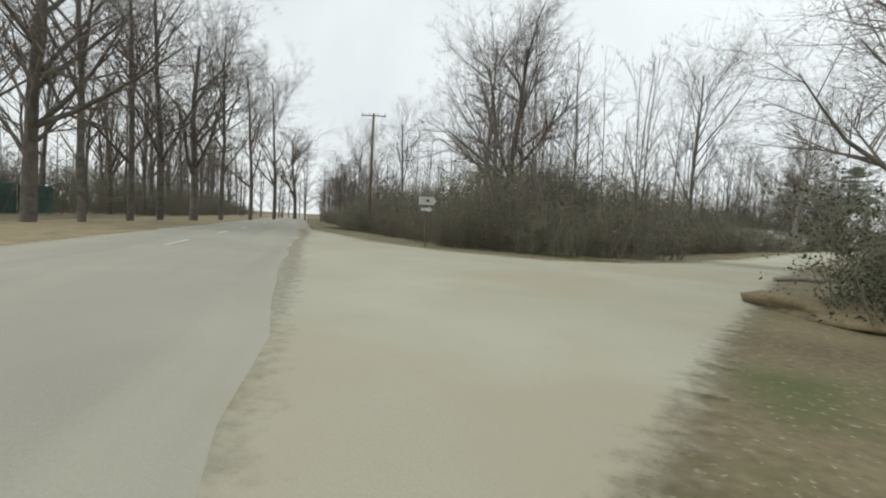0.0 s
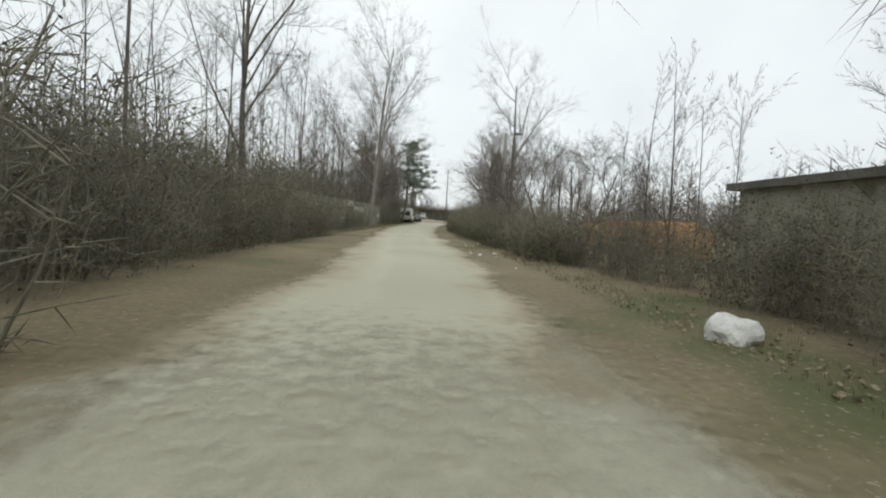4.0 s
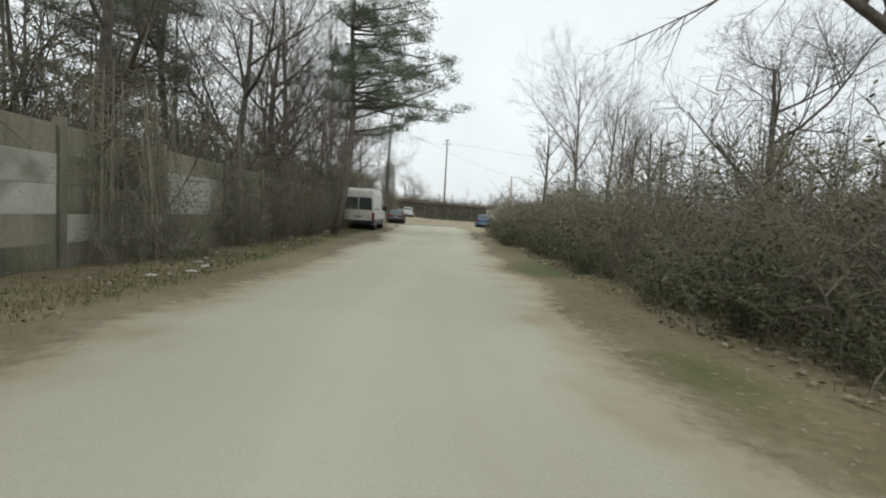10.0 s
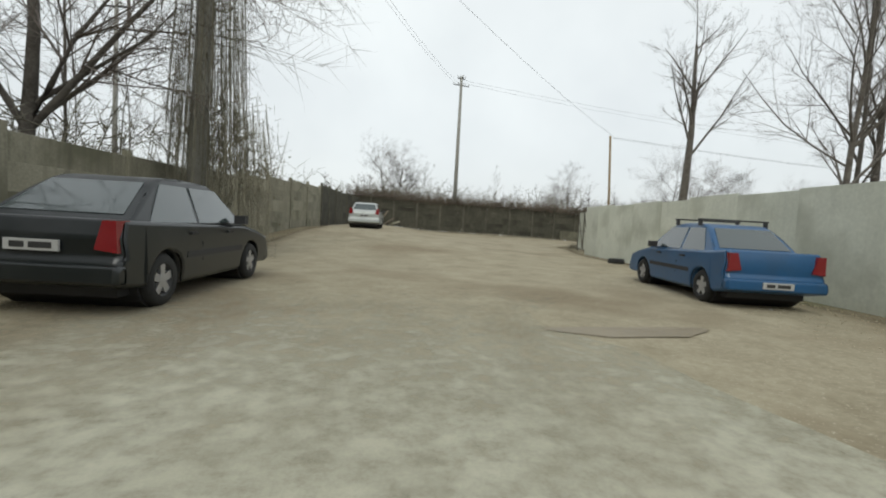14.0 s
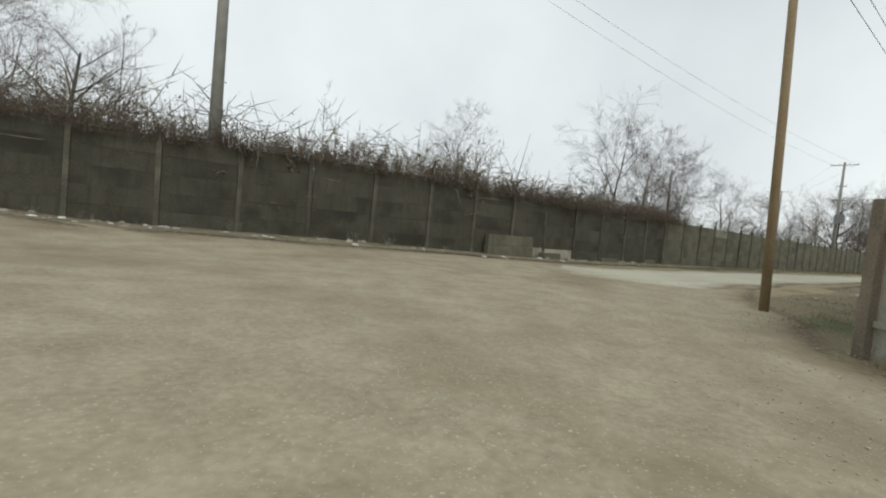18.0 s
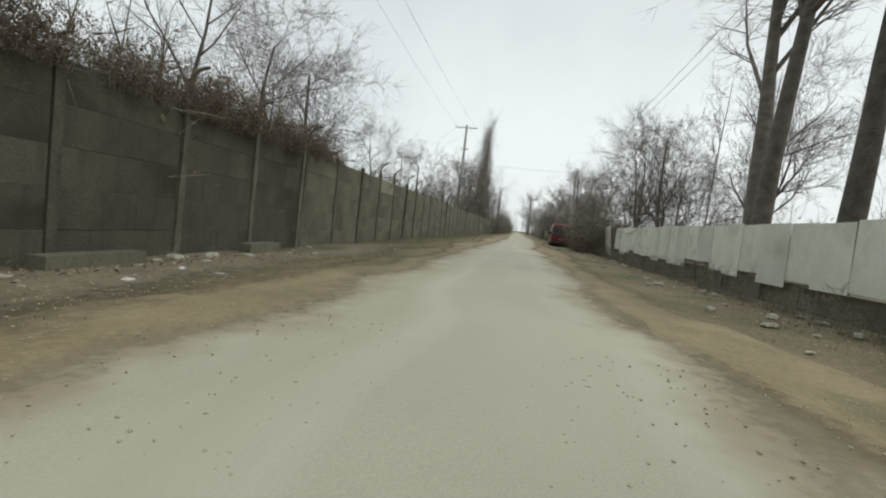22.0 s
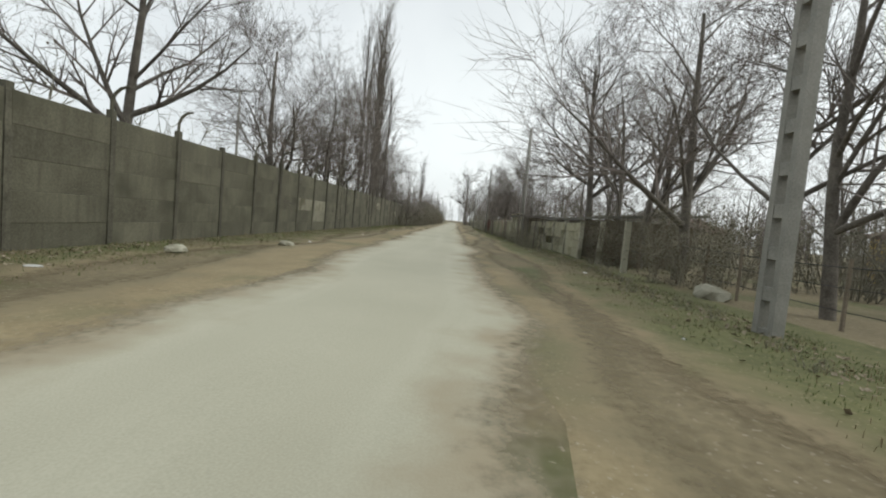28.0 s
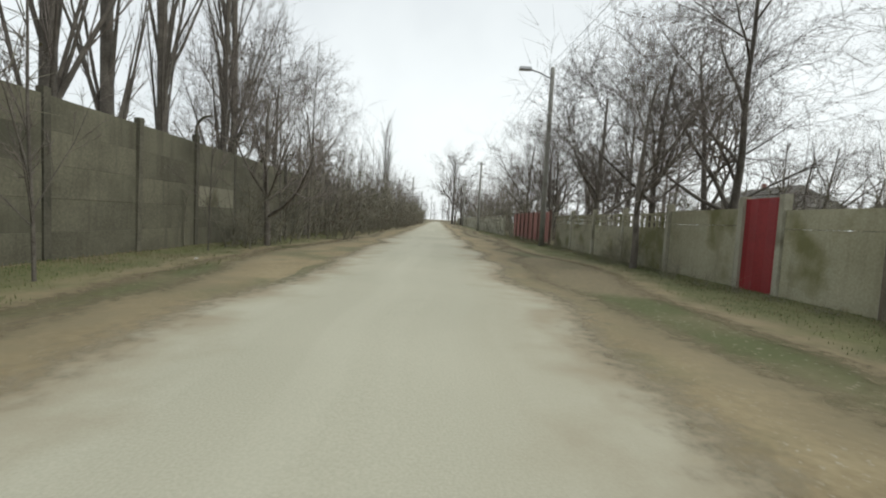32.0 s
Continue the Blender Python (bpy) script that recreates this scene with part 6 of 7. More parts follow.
# in front of the far wall and along the gardens
for k in range(18):
    put(saplings[k % 4], 100 + k * 5.5 + rng.uniform(-1, 1), 116.6 + rng.uniform(-0.5, 0.6), rng.uniform(0.35, 0.65), rng.uniform(0, 360))
    back(pick_shrub(0.0), 150 + k * 6, 116.6 + rng.uniform(-0.5, 0.6), rng.uniform(1.0, 1.5), rng.uniform(0, 360))
    back(pick_shrub(0.1), 150 + k * 6, 104.0 + rng.uniform(-1, 0.6), rng.uniform(1.0, 1.5), rng.uniform(0, 360))
    back(orchards[k % 3], 156 + k * 6, 100 + rng.uniform(-3, 3), rng.uniform(0.8, 1.2), rng.uniform(0, 360))
    back(saplings[k % 4], 152 + k * 7, 120 + rng.uniform(-1, 4), rng.uniform(0.7, 1.1), rng.uniform(0, 360))
for x, y, sc in ((58.4, 104.4, 1.4), (60.3, 104.8, 1.5), (61.4, 105.5, 1.2), (63.2, 105.2, 1.25), (66.3, 104.4, 1.1), (68.4, 103.8, 1.0), (61.8, 103.4, 1.5), (65.0, 102.4, 1.3), (76.5, 103.0, 0.9),
                 (86.2, 103.2, 0.9), (91.6, 103.2, 1.05), (93, 102.6, 0.8), (99, 103, 0.9), (106, 103.2, 0.9), (23, 102.4, 0.9), (27, 102.3, 1.0), (40, 102.0, 1.0), (49, 102.2, 0.9), (57.5, 105.3, 1.15), (59.2, 105.5, 1.25)):
    put(pick_shrub(0.1), x, y, sc, rng.uniform(0, 360))

for k in range(46):
    back(pick_shrub(0.0), 73 + rng.random() * 62, 91 + rng.random() * 10, rng.uniform(0.6, 1.3), rng.uniform(0, 360))
    if k % 2:
        back(orchards[k % 3], 70 + rng.random() * 75, 80 + rng.random() * 14, rng.uniform(0.6, 0.9), rng.uniform(0, 360))
    back(saplings[k % 4], 56 + rng.random() * 100, 74 + rng.random() * 18, rng.uniform(0.4, 0.7), rng.uniform(0, 360))
for x, y, p, sc in ((99.2, 105.0, saplings[0], 0.5), (100.9, 105.1, saplings[1], 0.45), (104.6, 104.9, saplings[2], 0.5), (106.4, 105.0, saplings[3], 0.42), 
                    (103.0, 105.2, shrubs[0], 0.55), (107.6, 105.2, shrubs[1], 0.45), (101.6, 105.1, shrubs[2], 0.5), (116.5, 105.2, shrubs[3], 0.3), (121.0, 105.2, shrubs[0], 0.3), (131.0, 105.3, shrubs[1], 0.4)):
    put(p, x, y, sc, rng.uniform(0, 360))
rw = random.Random(83)
for k in range(46):
    x = 130 + k * 2.3 + rw.uniform(-1, 1)
    back((shrubs + leafy)[k % 6], x, 115.9 + rw.uniform(0, 1.2), rw.uniform(0.9, 1.7), rw.uniform(0, 360))
    back((saplings[k % 4], orchards[k % 3])[k % 3 == 0], x + 1, 116.4 + rw.uniform(-0.3, 0.8), rw.uniform(0.45, 0.8), rw.uniform(0, 360))
for k in range(44):
    x = -4 + k * 1.05 + rw.uniform(-0.5, 0.5)
    y = 123.2 + max(0, 13 - x) * 0.22
    if k % 2 and x < 30:
        put(leafy[k % 4 // 2], x, y + rw.uniform(0.5, 2.5), rw.uniform(1.5, 1.9), rw.uniform(0, 360))
    if k % 3 == 0:
        put(saplings[k % 4], x, y + rw.uniform(1, 5), rw.uniform(0.4, 0.6), rw.uniform(0, 360))
for k in range(60):
    x = 20 + k * 2.1
    back((shrubs + leafy)[k % 6], x, 97.5 + rw.uniform(-6, 2.5), rw.uniform(0.9, 1.5), rw.uniform(0, 360))
for k in range(10):
    back(shrubs[k % 4], *lane_xy(73.5 + k * 1.15, -6.35 - rw.uniform(0, 0.2)), rw.uniform(0.85, 1.25), rw.uniform(0, 360))
    back(shrubs[(k + 1) % 4], *lane_xy(73.5 + k * 1.2, -7.6 - rw.uniform(0, 0.5)), rw.uniform(1.5, 1.9), rw.uniform(0, 360))
bake("back_growth", "leafless brown growth in the depth of the wood", "wood", BACK)


def far_wood(name, points, tall, seed):
    r = random.Random(seed)
    m = Mesh()
    for x, y in points:
        h = tall * r.uniform(0.6, 1.2)
        m.tube([(x, y, 0), (x + r.uniform(-0.5, 0.5), y + r.uniform(-0.5, 0.5), h)], [0.16, 0.03], 3, cap=False)
        for _ in range(30):
            z = h * r.uniform(0.12, 0.95)
            l = h * 0.28 * r.uniform(0.5, 1.1) * (1.2 - z / h)
            a = r.uniform(0, 6.283)
            e = (x + math.cos(a) * l, y + math.sin(a) * l, z + l * r.uniform(0.3, 1.1))
            m.cone(Vector((x, y, z)), Vector(e), 0.05)
            for _ in range(3):
                a2 = a + r.uniform(-1.2, 1.2)
                u = r.uniform(0.3, 1)
                s = Vector((x, y, z)).lerp(Vector(e), u)
                m.cone(s, s + Vector((math.cos(a2), math.sin(a2), r.uniform(0, 1))) * l * 0.5, 0.03)
    return single(name, m, TWIG, "distant leafless wood along the horizon", "wood", "stuff")


rf = random.Random(77)
far_wood("far_wood", [(rf.uniform(-30, 120), rf.uniform(150, 185)) for _ in range(130)], 8, 1)
far_wood("far_wood", [(rf.uniform(150, 330), rf.choice((rf.uniform(80, 98), rf.uniform(121, 145)))) for _ in range(190)], 9, 2)
far_wood("far_wood", [(330 + rf.uniform(0, 30), rf.uniform(60, 170)) for _ in range(110)], 12, 3)
far_wood("far_wood", [(rf.uniform(20, 180), rf.uniform(42, 66)) for _ in range(300)], 8, 4)
far_wood("far_wood", [(-70 + rf.uniform(-60, 25), 20 + rf.uniform(-15, 80)) for _ in range(170)], 12, 5)
far_wood("far_wood", [(rf.uniform(5, 40), rf.uniform(-60, 60)) for _ in range(110)], 8, 6)
far_wood("far_wood", [tuple(Vector((-62, -46)) + MAIN * rf.uniform(-30, 200) - MAIN_N * rf.uniform(6, 40)) for _ in range(190)], 13, 7)


# ---- pines by the white van ----
def make_pine(seed, tall, at, label):
    r = random.Random(seed)
    t, nd = Mesh(), Mesh()
    pts = [Vector((0.35 * math.sin(k * 0.8) + 0.16 * k, 0.2 * math.sin(k * 1.7 + 1), tall * k / 7 - 0.1)) for k in range(8)]
    t.tube(pts, [0.185 - 0.019 * k for k in range(8)], 8)
    for _ in range(54):
        u = r.uniform(0.36, 1.0)
        i = min(6, int(u * 7))
        q = pts[i].lerp(pts[i + 1], u * 7 - i)
        a = r.gauss(0.1, 1.3)
        l = (1.1 - 0.5 * abs(u - 0.55)) * r.uniform(1.4, 4.4) * (1 if u < 0.9 else 0.6) * (0.75 + 0.35 * math.cos(a))
        e = q + Vector((math.cos(a) * l, math.sin(a) * l, l * r.uniform(-0.15, 0.4)))
        mid = q.lerp(e, 0.5) + Vector((0, 0, -0.12))
        t.tube([q, mid, e], [0.055, 0.035, 0.014], 4, cap=False)
        for _ in range(10):
            f = mid.lerp(e, r.uniform(-0.3, 1.1))
            c = f + Vector((r.gauss(0, 0.32), r.gauss(0, 0.32), r.gauss(0.10, 0.14)))
            t.cone(f, c, 0.012)
            for _ in range(80):
                o = c + Vector((r.gauss(0, 0.19), r.gauss(0, 0.19), r.gauss(0, 0.10)))
                d = Vector((r.gauss(0, 1), r.gauss(0, 1), r.gauss(0.5, 0.7))).normalized()
                w = d.cross(Vector((r.gauss(0, 1), r.gauss(0, 1), r.gauss(0, 1)))).normalized() * 0.014
                nd.add([o - w, o + w, o + d * r.uniform(0.12, 0.24)], [(0, 1, 2)])
    p = thing("pine_tree", label, "tree", at, "roadside trees")
    part("trunk", t, BARK, p, smooth=True)
    part("crown", nd, PINE, p, "blue-green needle tufts")
    return p


pine = make_pine(3, 13.0, lane(62.6, -5.0, 0, 0), "tall green pine leaning over the lane")
put(pine, *lane_xy(57.5, -9.4), 0.85, 150)

# ---- vines on the pole and the lane wall ----
def vine(label, at, wide, tall, strands, seed):
    r = random.Random(seed)
    m = Mesh()
    for _ in range(strands):
        a = r.uniform(0, 6.283)
        z = tall * r.uniform(0.35, 1.0)
        rad = wide * r.uniform(0.4, 1.0)
        pts = [Vector((math.cos(a) * 0.2, math.sin(a) * 0.2, z)), Vector((math.cos(a) * rad, math.sin(a) * rad, z + 0.2)), Vector((math.cos(a) * rad * 1.25, math.sin(a) * rad * 1.25, z * r.uniform(0.3, 0.7))), Vector((math.cos(a) * rad * 1.2, math.sin(a) * rad * 1.2, max(0, z - r.uniform(1, 4))))]
        m.tube(pts, [0.012, 0.01, 0.008, 0.004], 3, cap=False)
        for _ in range(14):
            q = pts[1].lerp(pts[3], r.random()) + Vector((r.gauss(0, 0.15), r.gauss(0, 0.15), r.gauss(0, 0.2)))
            m.tube([q, q + Vector((r.gauss(0, 0.2), r.gauss(0, 0.2), r.uniform(-0.6, 0.1)))], [0.006, 0.002], 3, cap=False)
    v = thing("vine", label, "vine", at)
    part("twigwork", m, SHRUB, v)
    return v


vine("dense brown leafless vines hanging round the power pole", lane(98.5, -5.7), 0.8, 7.5, 150, 1)
vine("brown vines on the pole's foot", lane(98.9, -5.3), 0.9, 4.0, 110, 2)
for k in range(5):
    vine("brown vines trailing over the lane wall", lane(50.5 + k * 4.6, -6.8), 1.0, 3.4, 110, 30 + k)
    vine("curtain of dry brown vines hanging over the concrete wall", lane(76.2 + k * 2.1, -6.75), 1.3, 4.2, 260, 10 + k)

# ---- small things ----
post_sign = thing("direction_sign", "two small white arrow signs on a thin brown post", "sign", on_ground(-38.1, -26.6, 55))
part("post", Mesh().tube([(0, 0, -0.3), (0, 0, 2.35)], [0.035, 0.035], 8), RUST, post_sign)
part("board", Mesh().add([(x, y, z) for y in (-0.05, -0.035) for x, z in ((-0.42, 2.0), (0.30, 2.0), (0.44, 2.19), (0.30, 2.38), (-0.42, 2.38))], [(4, 3, 2, 1, 0), (5, 6, 7, 8, 9)] + [(i, (i + 1) % 5, 5 + (i + 1) % 5, 5 + i) for i in range(5)]), LITTER, post_sign, "white pointed board with a dark mark")
part("mark", Mesh().box(-0.06, -0.058, 2.15, 0.08, -0.052, 2.24), BLACK_INK, post_sign)
part("arrow", Mesh().add([(x, y, z) for y in (-0.05, -0.035) for x, z in ((-0.30, 1.72), (0.05, 1.72), (0.05, 1.65), (0.28, 1.79), (0.05, 1.93), (0.05, 1.86), (-0.30, 1.86))], [(6, 5, 4, 3, 2, 1, 0), tuple(range(7, 14))] + [(i, (i + 1) % 7, 7 + (i + 1) % 7, 7 + i) for i in range(7)]), LITTER, post_sign)


bag = single("rubbish_bag", lump(3, 0.30, 0.8, 3), LITTER, "torn white rubbish bag lying on the verge", "rubbish bag", at=lane(-6.1, 5.1))
single("mound", lump(8, 2.1, 0.13, 3), DIRT, "low mound of brown soil with leaf litter at the corner", "mound", at=on_ground(-22.7, -32.8), smooth=True)
for i, (x, y) in enumerate(((-24.2, -30.9),)):
    single("log", Mesh().tube([(-0.5, 0, 0.16), (0.1, 0.05, 0.2), (0.55, 0, 0.17)], [0.05, 0.055, 0.045], 8), PALE_BARK, "short pale log on the bank", "log", at=on_ground(x, y, 30 + 70 * i, 0.25))
bits = [lump(20 + k, 0.5, 0.35).data("litter", LITTER) for k in range(4)]
stones = [lump(30 + k, 0.5, 0.55).data("stone", PALE_CONCRETE) for k in range(3)]
rl = random.Random(12)


def scatter_bits(n, place, low, high, which, name, label, category):
    for k in range(n):
        x, y = place()
        s = rl.uniform(low, high)
        ob = new(name, which[k % len(which)])
        ob.matrix_basis = on_ground(x, y, rl.uniform(0, 360), 0.01) @ Matrix.Diagonal((s * rl.uniform(0.6, 1.6), s, s * rl.uniform(0.6, 1.3), 1))
        tagged(ob, label, category, "scattered " + category)


scatter_bits(130, lambda: lane_xy(rl.uniform(0, 80), rl.choice((2.6 + rl.random() * 1.2, -4.6 - rl.random() * 1.4))), 0.05, 0.17, bits, "litter", "crumpled pale litter on the verge", "litter")
scatter_bits(45, lambda: lane_xy(rl.uniform(78, 100), rl.choice((5.8 + rl.random() * 2, -5.0 - rl.random() * 1.3))), 0.04, 0.14, bits, "litter", "crumpled pale litter by the fence", "litter")
foot = lambda x: 121.7 - 0.22 * (x + 6) if x < 12.5 else 117.6
scatter_bits(110, lambda: (lambda x: (x, foot(x) - 0.15 - rl.random() ** 2 * 1.3))(rl.uniform(-4.5, 32)), 0.08, 0.30, stones, "stone", "broken pale stone at the wall's foot", "stone")
scatter_bits(60, lambda: (lambda x: (x, foot(x) - 0.2 - rl.random() * 1.6))(rl.choice((rl.uniform(-4, 4), rl.uniform(-4, 26)))), 0.10, 0.28, bits, "litter", "crumpled pale litter at the wall's foot", "litter")
scatter_bits(70, lambda: (rl.uniform(18, 60), rl.uniform(104.9, 107.4)), 0.08, 0.28, stones, "stone", "broken stone on the sandy verge", "stone")
scatter_bits(50, lambda: (rl.uniform(30, 130), rl.choice((rl.uniform(115, 117.2), rl.uniform(105, 107)))), 0.05, 0.18, bits, "litter", "crumpled pale litter on the grass verge", "litter")
for x, y, s in ((87.3, 115.1, 0.45), (83.0, 116.0, 0.5), (84.0, 103.6, 0.9), (80.9, 104.4, 0.35)):
    ob = new("stone", stones[0])
    ob.matrix_basis = on_ground(x, y, 30 * x) @ Matrix.Scale(s, 4)
    tagged(ob, "large pale broken stone beside the street", "stone", "scattered stone")
tyre = single("old_tyre", ring_mesh([(-0.09, 0.19), (-0.1, 0.27), (-0.06, 0.31), (0.06, 0.31), (0.1, 0.27), (0.09, 0.19), (-0.09, 0.19)]), RUBBER, "worn black tyre lying by the fence", "tyre", smooth=True, at=lane(104.2, 7.4, 0.10) @ pose(0, 0, 0, 0, 90, 0))
wallblock = thing("concrete_block", "grey-brown concrete slabs stacked against the wall's foot", "concrete block", pose(15.5, 117.45, height(17, 117.4)))
part("slab", Mesh().box(0, -0.12, 0, 2.95, 0.12, 0.47), CONCRETE, wallblock)
part("slab", Mesh().box(0.02, -0.10, 0.485, 2.92, 0.11, 0.96), CONCRETE, wallblock)
for x0, x1, hgt in ((19.1, 20.4, 0.34), (24.0, 25.6, 0.22), (28.5, 29.8, 0.25)):
    single("concrete_block", Mesh().box(x0, 117.2, -0.05, x1, 117.5, hgt), CONCRETE, "low grey concrete block at the wall's foot", "concrete block")
puddle = Mesh()
pp = [(-3.85 + 1.0 * math.cos(a) * (1 + 0.3 * math.sin(3 * a)), 78.9 + 0.35 * math.sin(a) * (1 + 0.3 * math.cos(2 * a))) for a in [k * 0.314 for k in range(20)]]
puddle.add([(x, y, 0.0545) for x, y in pp], [tuple(range(20))])
single("wet_patch", puddle, material("wet_dirt", (0.18, 0.145, 0.088), (0.25, 0.205, 0.13), 2, 0.5, 0.1, 20), "dark wet patch on the yard", "puddle", "structure")
boards = thing("leaning_boards", "weathered broken boards leaning in a heap at the wall's corner", "boards", on_ground(-3.4, 120.4))
for k, (x, y, tall, half, tilt, back_lean, turn) in enumerate(((0.0, 0.15, 2.7, 0.20, 24, -16, 10), (0.5, 0.3, 2.2, 0.07, 33, -12, -5), (-0.5, 0.1, 1.6, 0.09, -14, -20, 15), (1.0, 0.25, 1.3, 0.08, 58, -8, 0), (1.6, 0.2, 1.1, 0.10, 70, -6, -12))):
    ob = part("board", Mesh().box(-half, -0.015, 0, half, 0.015, tall), (MID_CONCRETE, WOOD)[k % 2], boards)
    ob.matrix_basis = pose(x, y, 0.02, back_lean, tilt, turn)



def tufts(name, place, n, seed, tall, mat, label):
    """Grass blades in tufts."""
    r = random.Random(seed)
    m = Mesh()
    for _ in range(n):
        x, y = place(r)
        z = height(x, y)
        for _ in range(9):
            a, l, b = r.uniform(0, 6.283), tall * r.uniform(0.5, 1.2), r.uniform(0.1, 0.6)
            q = Vector((x + r.gauss(0, 0.13), y + r.gauss(0, 0.13), z))
            w = Vector((math.cos(a + 1.57), math.sin(a + 1.57), 0)) * 0.0045
            mid = q + Vector((math.cos(a) * b * l * 0.4, math.sin(a) * b * l * 0.4, l * 0.6))
            tip = q + Vector((math.cos(a) * b * l, math.sin(a) * b * l, l * 0.9))
            m.add([q - w, q + w, mid + w * 0.7, mid - w * 0.7, tip], [(0, 1, 2, 3), (3, 2, 4)])
    return single(name, m, mat, label, "grass", "stuff")


def verge_r(s):
    return float(np.interp(s, [-12, 0, 10, 20, 37, 55, 74], [5.0, 4.2, 3.4, 2.5, 2.2, 2.6, 3.4]))


GRASS = material("green_grass", (0.06, 0.088, 0.024), (0.14, 0.16, 0.055), 0.6, 0.9, 0.0, 8)
STRAW = material("dry_grass", (0.14, 0.115, 0.06), (0.27, 0.22, 0.13), 0.6, 0.9, 0.0, 8)
tufts("grass", lambda r: (r.uniform(22, 190), 117.7 - min(2.4, abs(r.gauss(0, 1.1)))), 8000, 1, 0.055, GRASS, "short green grass along the wall")
tufts("dry_grass", lambda r: (r.uniform(16, 190), 117.7 - min(1.9, abs(r.gauss(0, 0.9)))), 2200, 2, 0.075, STRAW, "dry straw grass along the wall")
tufts("grass", lambda r: (r.uniform(58, 170), 104.4 + min(2.4, abs(r.gauss(0, 1.1)))), 4800, 3, 0.055, GRASS, "short green grass along the garden fences")
tufts("dry_grass", lambda r: (r.uniform(12, 170), 104.6 + min(2.2, abs(r.gauss(0, 0.9)))), 2000, 4, 0.075, STRAW, "dry straw grass along the fences")
tufts("dry_grass", lambda r: (lambda s: lane_xy(s, r.choice((verge_r(s) + abs(r.gauss(0.3, 1)), -4.6 - abs(r.gauss(0.3, 0.8))))))(r.uniform(-12, 74)), 2200, 5, 0.10, STRAW, "dry straw grass on the lane verges")
tufts("grass", lambda r: lane_xy(r.uniform(-5, 75), -4.3 - abs(r.gauss(0.2, 0.8))), 2000, 6, 0.08, GRASS, "short green grass on the lane verge")
tufts("grass", lambda r: tuple(Vector((-30, -25.5)).lerp(Vector((-62, -13)), r.random()) + MAIN_N * r.uniform(-0.4, 1.2)), 1800, 7, 0.09, GRASS, "short green grass at the crossing")


def leaf_litter(name, place, n, seed, label):
    r = random.Random(seed)
    m = Mesh()
    for _ in range(n):
        x, y = place(r)
        c = Vector((x, y, height(x, y) + 0.022 + r.uniform(0, 0.02)))
        u = Vector((r.gauss(0, 1), r.gauss(0, 1), r.gauss(0, 0.35))).normalized() * r.uniform(0.02, 0.045)
        v = u.cross(Vector((r.gauss(0, 0.4), r.gauss(0, 0.4), 1))).normalized() * r.uniform(0.02, 0.045)
        m.add([c - u, c + v, c + u, c - v], [(0, 1, 2, 3)])
    return single(name, m, FALLEN, label, "leaves", "stuff")


FALLEN = material("fallen_leaf", (0.13, 0.10, 0.06), (0.34, 0.29, 0.21), 9.0, 0.9, 0.0, 30)
leaf_litter("leaf_litter", lambda r: (lambda s: lane_xy(s, r.choice((verge_r(s) + abs(r.gauss(0.3, 1)), -4.3 - abs(r.gauss(0.5, 1.0))))))(r.uniform(-8, 74)), 9000, 1, "fallen brown leaves on the lane verges")
leaf_litter("leaf_litter", lambda r: (r.uniform(20, 110), r.choice((117.5 - min(1.5, abs(r.gauss(0, 0.7))), 104.6 + min(1.9, abs(r.gauss(0, 0.8)))))), 9000, 2, "fallen brown leaves along the street")
leaf_litter("leaf_litter", lambda r: tuple(Vector((-29.2, -19.5)).lerp(Vector((-60, -13)), r.random()) + MAIN_N * r.uniform(-1.2, 1.5)), 2500, 3, "fallen brown leaves at the crossing")


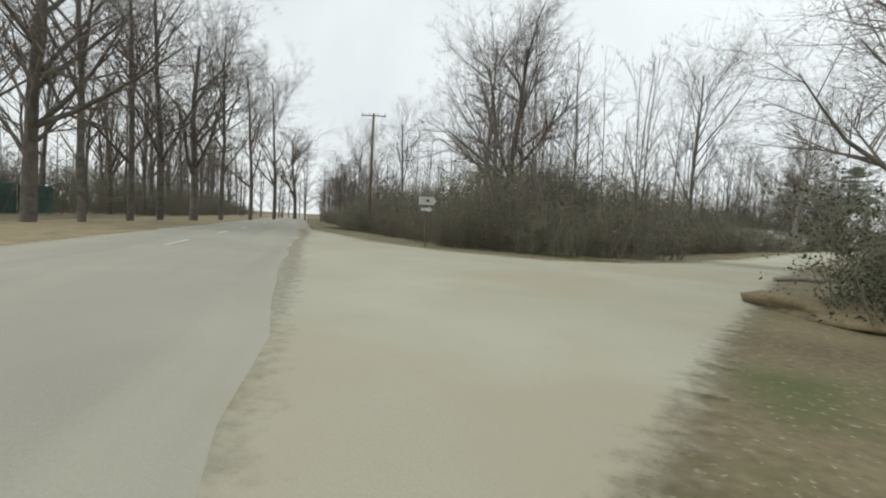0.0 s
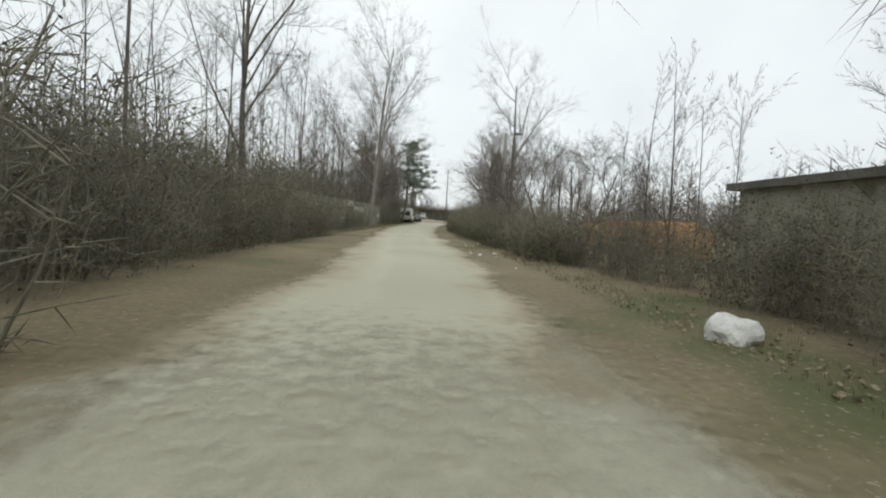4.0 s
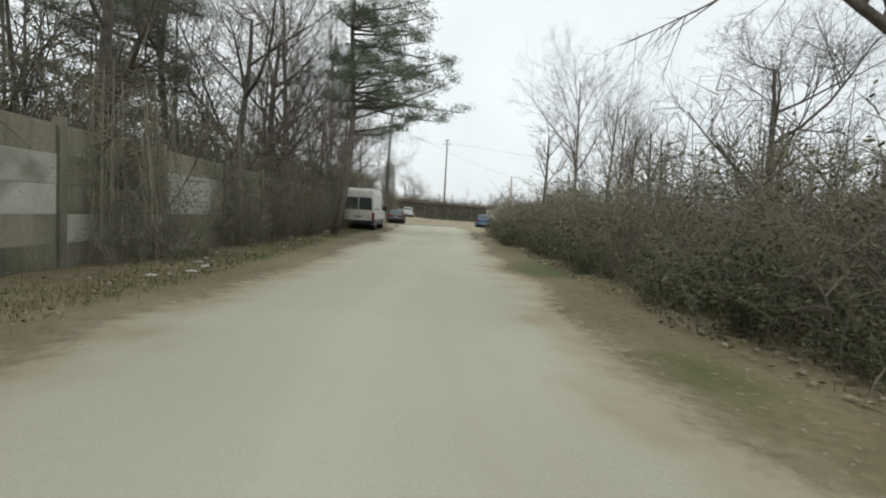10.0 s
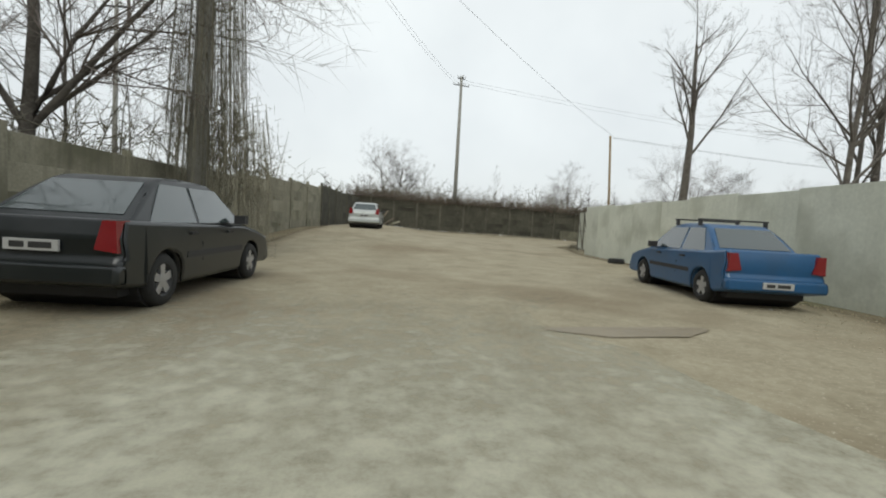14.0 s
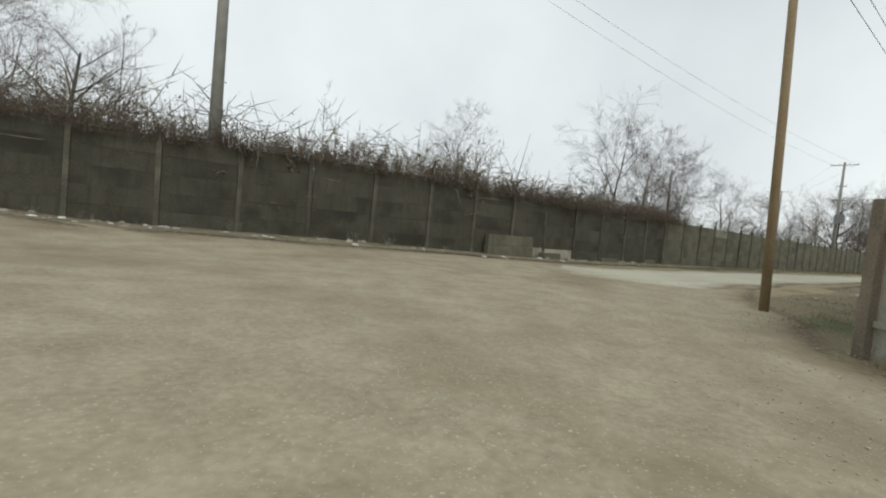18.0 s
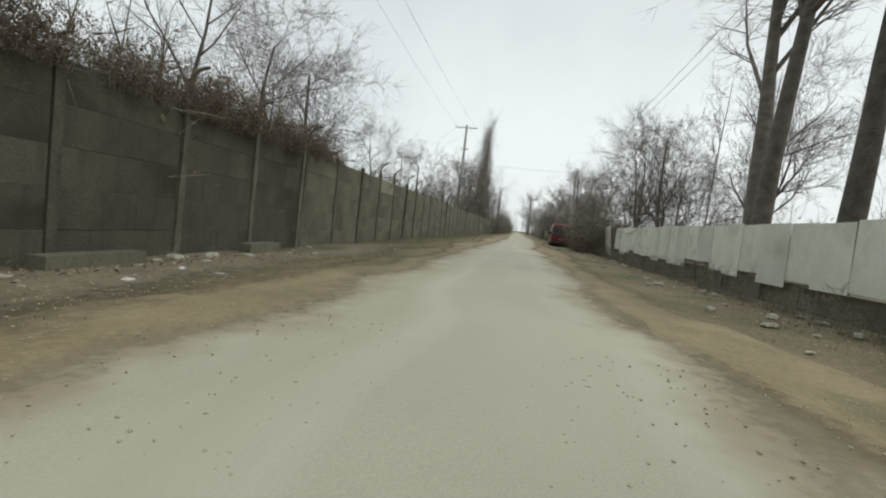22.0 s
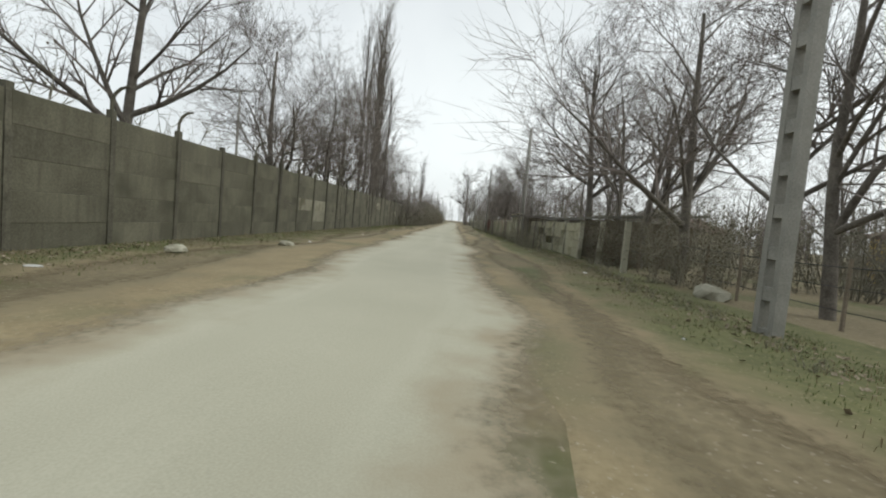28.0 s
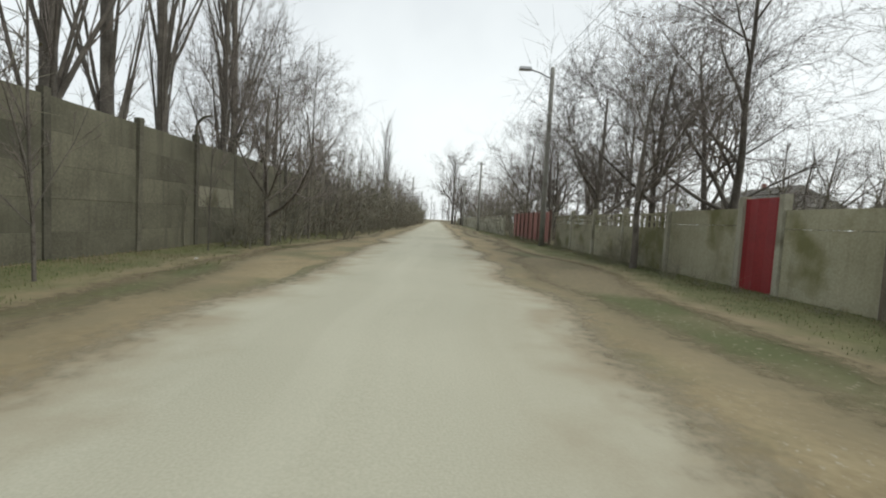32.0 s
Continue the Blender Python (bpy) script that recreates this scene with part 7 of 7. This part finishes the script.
def gravel(name, place, n, seed, low, high, mat, label):
    """Loose pebbles lying on the surface."""
    r = random.Random(seed)
    m = Mesh()
    for _ in range(n):
        x, y = place(r)
        s, z = r.uniform(low, high), height(x, y) + 0.034
        a = r.uniform(0, 6.283)
        c, d = math.cos(a) * s, math.sin(a) * s
        k = r.uniform(0.5, 1)
        m.add([(x + c, y + d, z), (x - d * k, y + c * k, z), (x - c, y - d, z), (x + d * k, y - c * k, z), (x + c * 0.2, y, z + s * r.uniform(0.3, 0.55)), (x, y, z - s)],
              [(0, 1, 4), (1, 2, 4), (2, 3, 4), (3, 0, 4), (1, 0, 5), (2, 1, 5), (3, 2, 5), (0, 3, 5)])
    return single(name, m, mat, label, "gravel", "stuff")


PEBBLE = material("pebble", (0.30, 0.26, 0.175), (0.52, 0.46, 0.34), 9.0, 0.9, 0.2, 30)
gravel("gravel", lambda r: (r.uniform(-6, 24), r.uniform(101.5, 117)), 9000, 1, 0.006, 0.02, PEBBLE, "loose pebbles on the sandy yard")
gravel("gravel", lambda r: (r.uniform(18, 60), r.choice((115.4 + r.random() * 1.6, 105.6 + r.random() * 2))), 3500, 2, 0.006, 0.024, PEBBLE, "loose pebbles on the street verges")
gravel("gravel", lambda r: lane_xy(r.uniform(77, 100), r.choice((5.0 + r.random() * 2.8, -4.2 - r.random() * 1.6))), 4000, 3, 0.006, 0.026, PEBBLE, "loose pebbles along the fences")
weeds = []
for k in range(9):
    weeds.append((pick_shrub(0.3), 9.6 - 0.2 * (k % 3) - 0.3 * k, 103.6 - 0.46 * k, rng.uniform(0.10, 0.2), 40 * k))
leaf_litter("leaf_litter", lambda r: (lambda u: (-6 + u, (121.6 - u * 0.22 if u < 18.4 else 117.55) - abs(r.gauss(0, 0.35)) - 0.1))(r.uniform(0.5, 36)), 6000, 4, "fallen pale leaves and scraps at the wall's foot")
for k in range(26):
    u = 1.0 + k * 1.3
    weeds.append((pick_shrub(0.2), -6 + u, (121.5 - u * 0.22 if u < 18.4 else 117.45) - rng.uniform(0, 0.25), rng.uniform(0.07, 0.16), 50 * k))
for k in range(60):
    weeds.append(((brambles + shrubs)[k % 6], 20 + k * 0.62, 104.7 + rng.uniform(0, 0.55), rng.uniform(0.16, 0.40), 70 * k))
for k in range(80):
    weeds.append(((brambles + shrubs)[k % 6], 78 + k * 0.95, 105.0 + rng.uniform(0, 0.8), rng.uniform(0.08, 0.2), 70 * k))
bake("dead_weeds", "low dead weeds at the foot of walls and fences", "weeds", [(p, on_ground(x, y, turn) @ Matrix.Scale(sc, 4)) for p, x, y, sc, turn in weeds])
